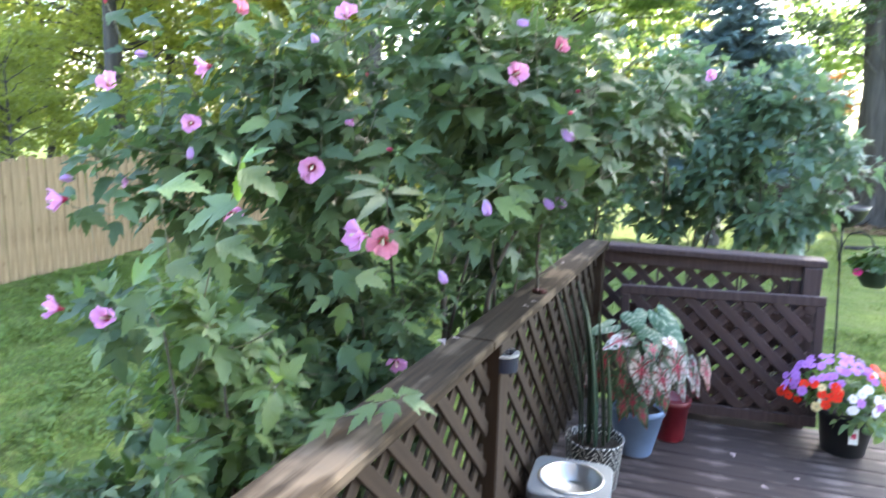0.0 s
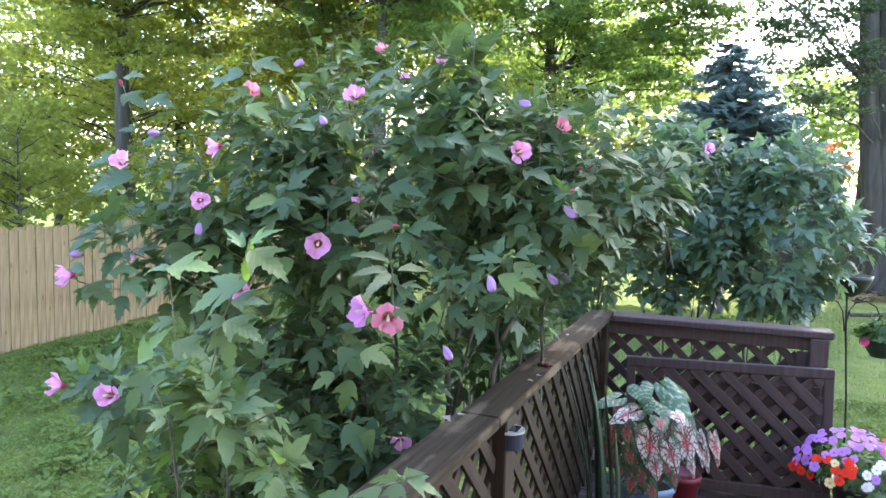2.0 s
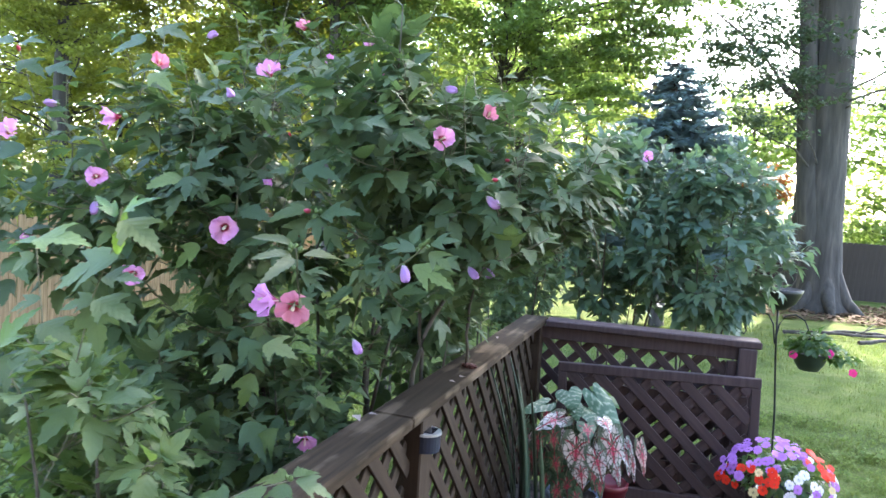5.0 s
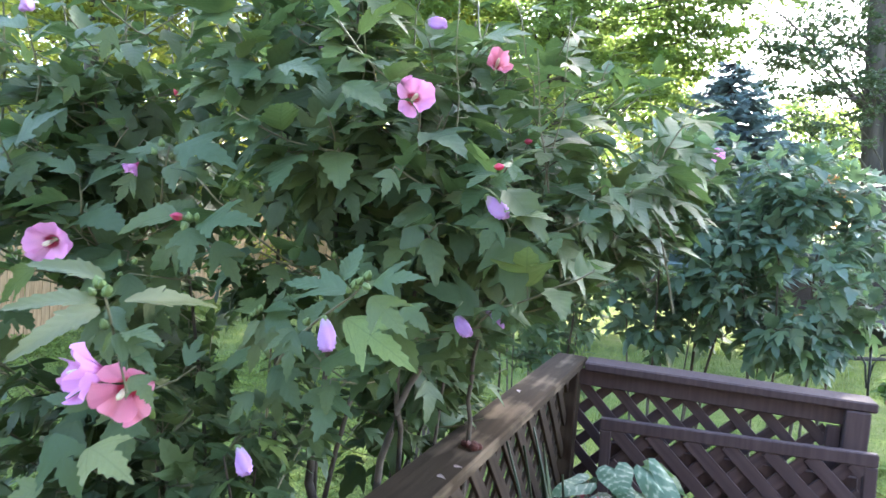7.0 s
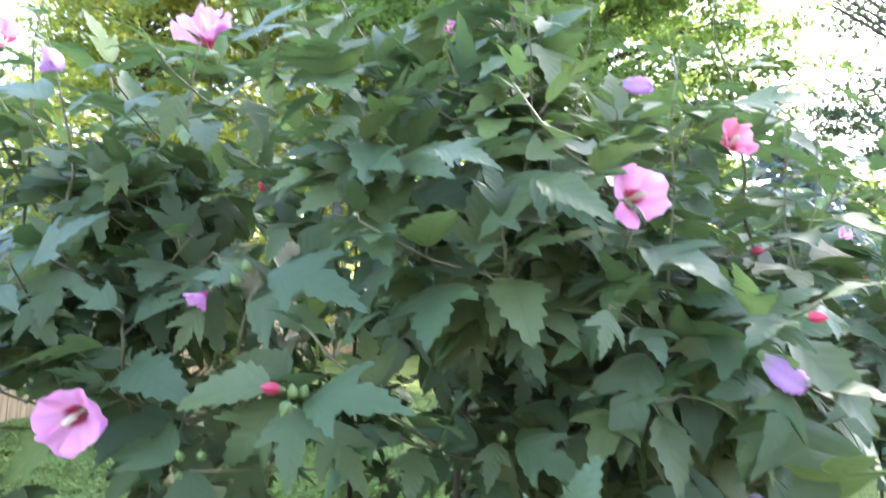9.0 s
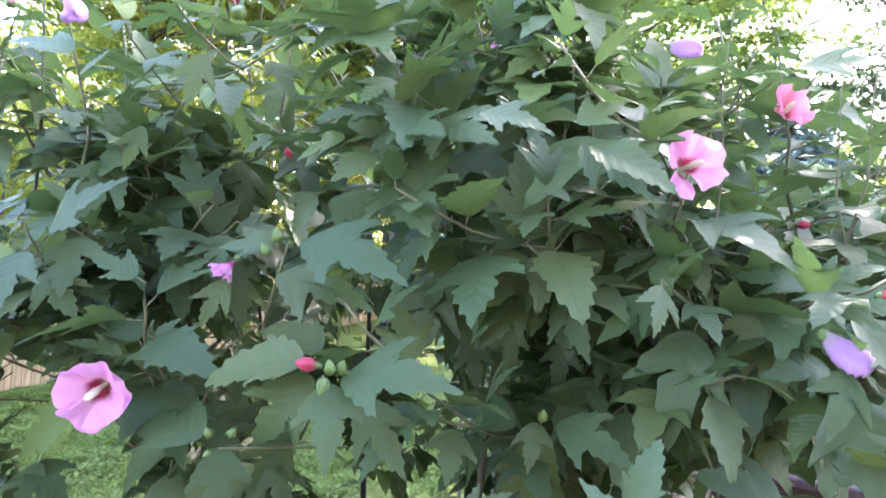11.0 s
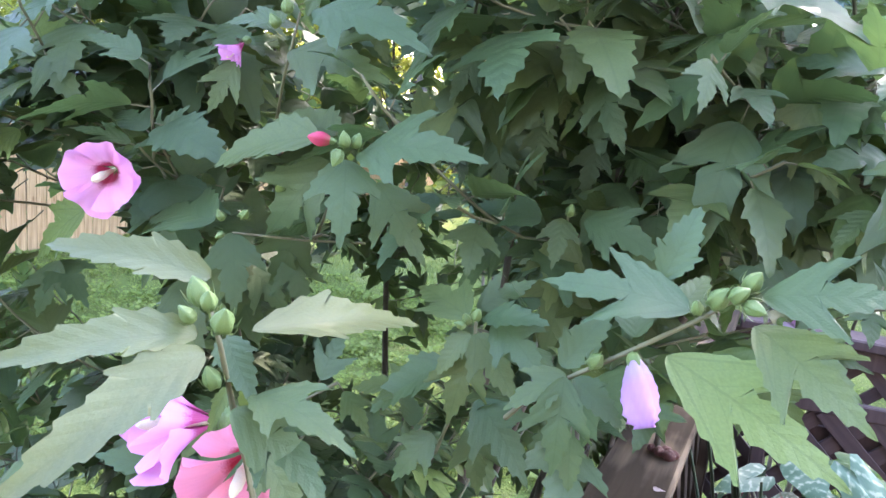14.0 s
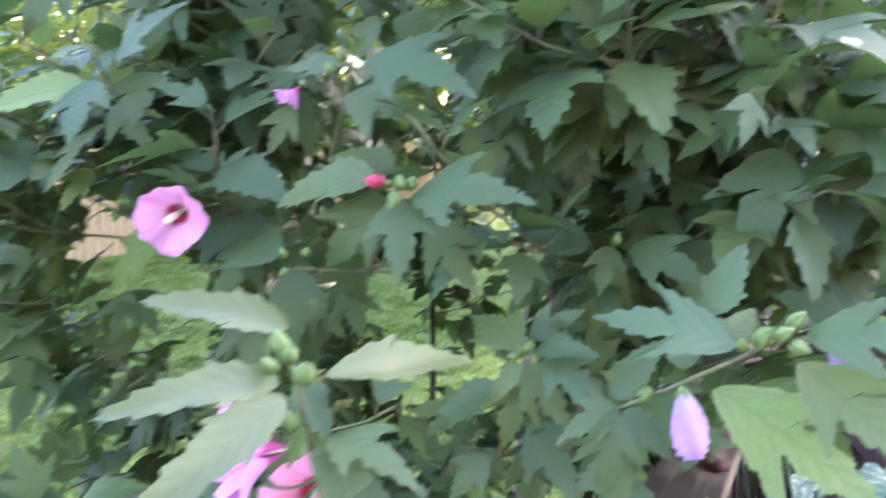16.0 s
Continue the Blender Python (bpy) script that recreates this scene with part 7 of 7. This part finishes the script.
def build_snake_plant():
    p = thing("potted_snake_plant", "tall dark snake plant in a black and white patterned pot", "potted plant", (-0.215, 3.215, 0))
    v, f, uv = spindle([(.001, 0), (.108, 0), (.112, .01), (.128, .215), (.131, .225), (.126, .228), (.120, .222), (.114, .19)], 1, 0, 48)
    pot = put("pot", mesh_of("pot", v, f[:-1], MAT["pattern"], uv), p, label="black pot with white zigzag pattern")
    solid("soil", [(0.0, 0.195), (0.117, 0.192)], MAT["soil"], pot, 24)
    rng = random.Random(61)
    blades = (((-.07, 0, .18), (-.21, .01, .90)), ((-.06, .03, .18), (-.15, .03, .86)), ((-.02, -.02, .18), (-.12, -.01, .93)), ((0, .03, .18), (-.10, .04, .87)),
              ((.01, -.03, .18), (-.085, -.04, .81)), ((.03, 0, .18), (-.02, 0, .80)), ((-.05, -.03, .18), (-.14, -.05, .64)), ((.05, .03, .18), (.03, .03, .62)))
    for k, (foot, top) in enumerate(blades):
        foot, top = Vector(foot), Vector(top)
        h = top.z - foot.z
        lean = Vector((top.x - foot.x, top.y - foot.y, 0))
        verts, faces = [], []
        face = rng.uniform(0, math.pi)
        sd = Vector((math.cos(face), math.sin(face), 0))
        th = Vector((-sd.y, sd.x, 0))
        for i in range(10):
            s = i / 9
            c = foot + Vector((0, 0, h * s)) + lean * s * s + sd * 0.012 * math.sin(4 * s + k)
            w = 0.017 * (0.75 + 0.5 * math.sin(math.pi * s)) * (1 - s ** 5)
            verts += [c - sd * w - th * 0.004, c + th * 0.0025, c + sd * w - th * 0.004, c - th * 0.006]
        for i in range(9):
            for j in range(4):
                faces.append((i * 4 + j, i * 4 + (j + 1) % 4, i * 4 + 4 + (j + 1) % 4, i * 4 + 4 + j))
        put("leaf", mesh_of("leaf", verts, faces, MAT["blade"], [(0.5, 0.5)] * len(verts)), p)


def build_feeder():
    p = thing("pet_feeder", "grey raised pet feeder with a stainless steel bowl", "pet feeder", (-0.262, 2.83, 0), turn=2)
    v, f, n = [], [], 64
    for r, z in ((0, 0.178), (1, 0.178), (1.0, 0.207), (0.97, 0.2125), (0, 0.2125)):
        for i in range(n):
            a = 2 * math.pi * i / n
            c, s = math.cos(a), math.sin(a)
            k = (abs(c) ** 7 + abs(s) ** 7) ** (-1 / 7)
            v.append((0.161 * k * c * r, 0.166 * k * s * r, z) if r else (0.121 * c, 0.121 * s, z))
    for j in range(5):
        f += [(j * n + i, j * n + (i + 1) % n, ((j + 1) % 5) * n + (i + 1) % n, ((j + 1) % 5) * n + i) for i in range(n)]
    put("tray", mesh_of("tray", v, f, MAT["grey_tray"], smooth=False), p)
    for x in (-0.13, 0.13):
        part("leg", box_bm(0.03, 0.28, 0.18, 0.008, (x, 0, 0.09)), MAT["grey_tray"], p)
    solid("bowl", [(0.0, 0.150), (0.080, 0.150), (0.098, 0.160), (0.115, 0.214), (0.121, 0.219), (0.130, 0.218), (0.131, 0.2145), (0.119, 0.2135), (0.10, 0.152), (0.0, 0.146)], MAT["steel"], p, 48)


def build_red_bucket():
    p = thing("bucket", "small dark red plastic bucket behind the pots", "bucket", (0.105, 3.85, 0))
    solid("body", pot_profile(0.075, 0.092, 0.22, 0.02), MAT["red_plastic"], p)
    tb = Tubes(6)
    tb.add([(0.095 * math.cos(a), 0.02, 0.20 + 0.06 * math.sin(a)) for a in [math.pi * i / 12 for i in range(13)]], [0.003] * 13)
    put("bail", tb.mesh("bail", MAT["iron"]), p)


def build_solar_light():
    p = thing("solar_light", "small navy solar deck light fixed to the railing post", "lamp", (-0.458, 2.415, 0.802), turn=-3.7)
    prof = [(0.050 * math.cos(a), 0.046 * math.sin(a)) for a in [-math.pi / 2 + math.pi * i / 14 for i in range(15)]]

    def half(scale, z0, z1, material, name, label=""):
        v = [(x * scale - 0.004, y * scale, z0) for x, y in prof] + [(x * scale - 0.004, y * scale, z1) for x, y in prof]
        n = len(prof)
        f = [tuple(range(n))[::-1], tuple(range(n, 2 * n))] + [(i, (i + 1) % n, n + (i + 1) % n, n + i) for i in range(n)]
        return put(name, mesh_of(name, v, f, material, smooth=False), p, label=label)

    half(1.0, -0.018, 0.035, MAT["navy"], "body")
    half(1.06, 0.036, 0.043, MAT["silver"], "rim", "silver rim")
    part("solar_panel", box_bm(0.030, 0.054, 0.003, 0.0005, (0.016, 0, 0.0455)), MAT["cell"], p)


def build_hook():
    p = thing("shepherd_hook", "black iron double garden hook standing in the lawn", "garden hook", (1.30, 6.2, GROUND))
    tb = Tubes(7)
    tb.add([(0.03, 0, -0.1), (0.0, 0, 0.9), (-0.04, 0, 1.45), (-0.05, 0, 1.72)], [0.008] * 4)
    put("pole", tb.mesh("pole", MAT["iron"]), p)
    for s in (1, -1):
        tb = Tubes(6)
        tb.add([(-0.05 + s * x, 0, z) for x, z in ((0, 1.45), (0.02, 1.60), (0.06, 1.67), (0.13, 1.69), (0.20, 1.65), (0.23, 1.58), (0.21, 1.53), (0.225, 1.50), (0.25, 1.52))], [0.006] * 9)
        put("hook_arm", tb.mesh("hook_arm", MAT["iron"]), p)
    d = thing("bird_feeder", "dark dish bird feeder on top of the garden hook", "bird feeder", (1.25, 6.2, GROUND + 1.721))
    solid("dish", [(0.0, 0.0), (0.05, 0.0), (0.12, 0.05), (0.16, 0.13), (0.168, 0.16), (0.16, 0.162), (0.11, 0.07), (0.0, 0.04)], MAT["black_plastic"], d, 26)
    b = thing("hanging_basket", "dark green hanging basket with trailing leaves and magenta blooms", "hanging basket", (1.505, 6.2, 0.42))
    solid("basket", [(0.0, 0.0), (0.07, 0.005), (0.105, 0.06), (0.125, 0.135), (0.13, 0.14), (0.118, 0.136), (0.0, 0.12)], MAT["dark_basket"], b, 24)
    tb = Tubes(4)
    for k in range(3):
        a = 2 * math.pi * k / 3
        tb.add([(0.12 * math.cos(a), 0.12 * math.sin(a), 0.14), (0.0, 0, 0.28)], [0.0018, 0.0018])
    put("hanger", tb.mesh("hanger", MAT["iron"]), b)
    dome_leaves(b, 260, (0.02, 0, 0.19), (0.20, 0.17, 0.14), 0.06, MAT["shoot"], 71)
    dome_leaves(b, 70, (0.20, -0.03, 0.12), (0.14, 0.08, 0.07), 0.055, MAT["shoot"], 72)
    for x, y, z in ((-0.14, -0.12, 0.13), (0.29, -0.06, 0.03), (0.10, -0.14, 0.17)):
        put("bloom", BLOOM["magenta"], b, axis_pose((x, y, z), (0.2 * x, -1, 0.3), 0.032))


def build_litter():
    """Dried buds and fallen petals on the cap of the railing, petals on the deck, sticks on the lawn."""
    rng = random.Random(81)
    d = thing("dried_buds", "dark red dried flower buds lying on the railing cap", "dried buds", (-0.455, 2.93, 0.931))
    for k, (x, y, s) in enumerate(((0.0, 0.0, 0.011), (0.020, -0.012, 0.012), (0.012, 0.012, 0.010), (-0.015, 0.010, 0.009), (0.030, 0.004, 0.009))):
        v, f, uv = spindle([(.1, -.9), (.6, -.7), (.95, -.1), (.85, .4), (.45, .85), (.05, 1.0)], 5, .16, 14, 1)
        put("bud", mesh_of("bud", v, f, MAT["dry"], uv), d, pose(x, y, s * 0.85, 80, 15 * k, 60 * k) @ Matrix.Diagonal((s, s, s * 1.25, 1)))
    strip = petal_template(40, 86, 0.2, 0.05)
    MAT["withered"] = plain("withered_petal", (0.34, 0.26, 0.25), 0.8, vary=0.3, scale=60)
    me = mesh_of("petal", strip[0], strip[1], MAT["withered"], strip[2])
    for x, y, z, s, a in ((-0.585, 2.16, 0.932, 0.05, 40), (-0.56, 2.24, 0.932, 0.03, 100), (-0.44, 2.70, 0.932, 0.028, 70), (-0.425, 2.79, 0.932, 0.026, 110), (-0.45, 3.55, 0.932, 0.03, 20),
                          (0.42, 3.72, 0.001, 0.05, 10), (0.55, 3.45, 0.001, 0.04, 60), (0.36, 3.25, 0.001, 0.06, 95), (0.70, 3.62, 0.001, 0.04, 140)):
        ob = put("fallen_petal", me, None, pose(x, y, z, 0, 0, a) @ Matrix.Diagonal((s, s, s * 0.25, 1)))
        tagged(ob, "pale withered petal fallen on the boards", "petal", "fallen petals")
    for k, (x, y, L, a) in enumerate(((4.6, 16.2, 2.6, 4), (5.4, 16.0, 1.8, 24), (5.6, 16.5, 2.0, -18), (4.9, 16.6, 1.4, 12))):
        s = thing("fallen_branch", "bare grey fallen branch lying on the lawn", "branch", (x, y, GROUND), "fallen branches", turn=a)
        tb = Tubes(6)
        tb.add(bend((-L / 2, 0, 0.05), (L / 2, 0, 0.09), (0, 0, 0.05), 7, rng, 0.12), [0.045 * (1 - 0.6 * i / 7) for i in range(8)])
        tb.add(bend((0, 0, 0.08), (L * 0.3, 0.25, 0.3), (0, 0, 0.03), 4, rng, 0.05), [0.02, 0.016, 0.012, 0.008, 0.004])
        put("limb", tb.mesh("limb", MAT["tree_bark"]), s)


build_bedding_pot()
build_caladium()
build_snake_plant()
build_feeder()
build_red_bucket()
build_solar_light()
build_hook()
build_litter()
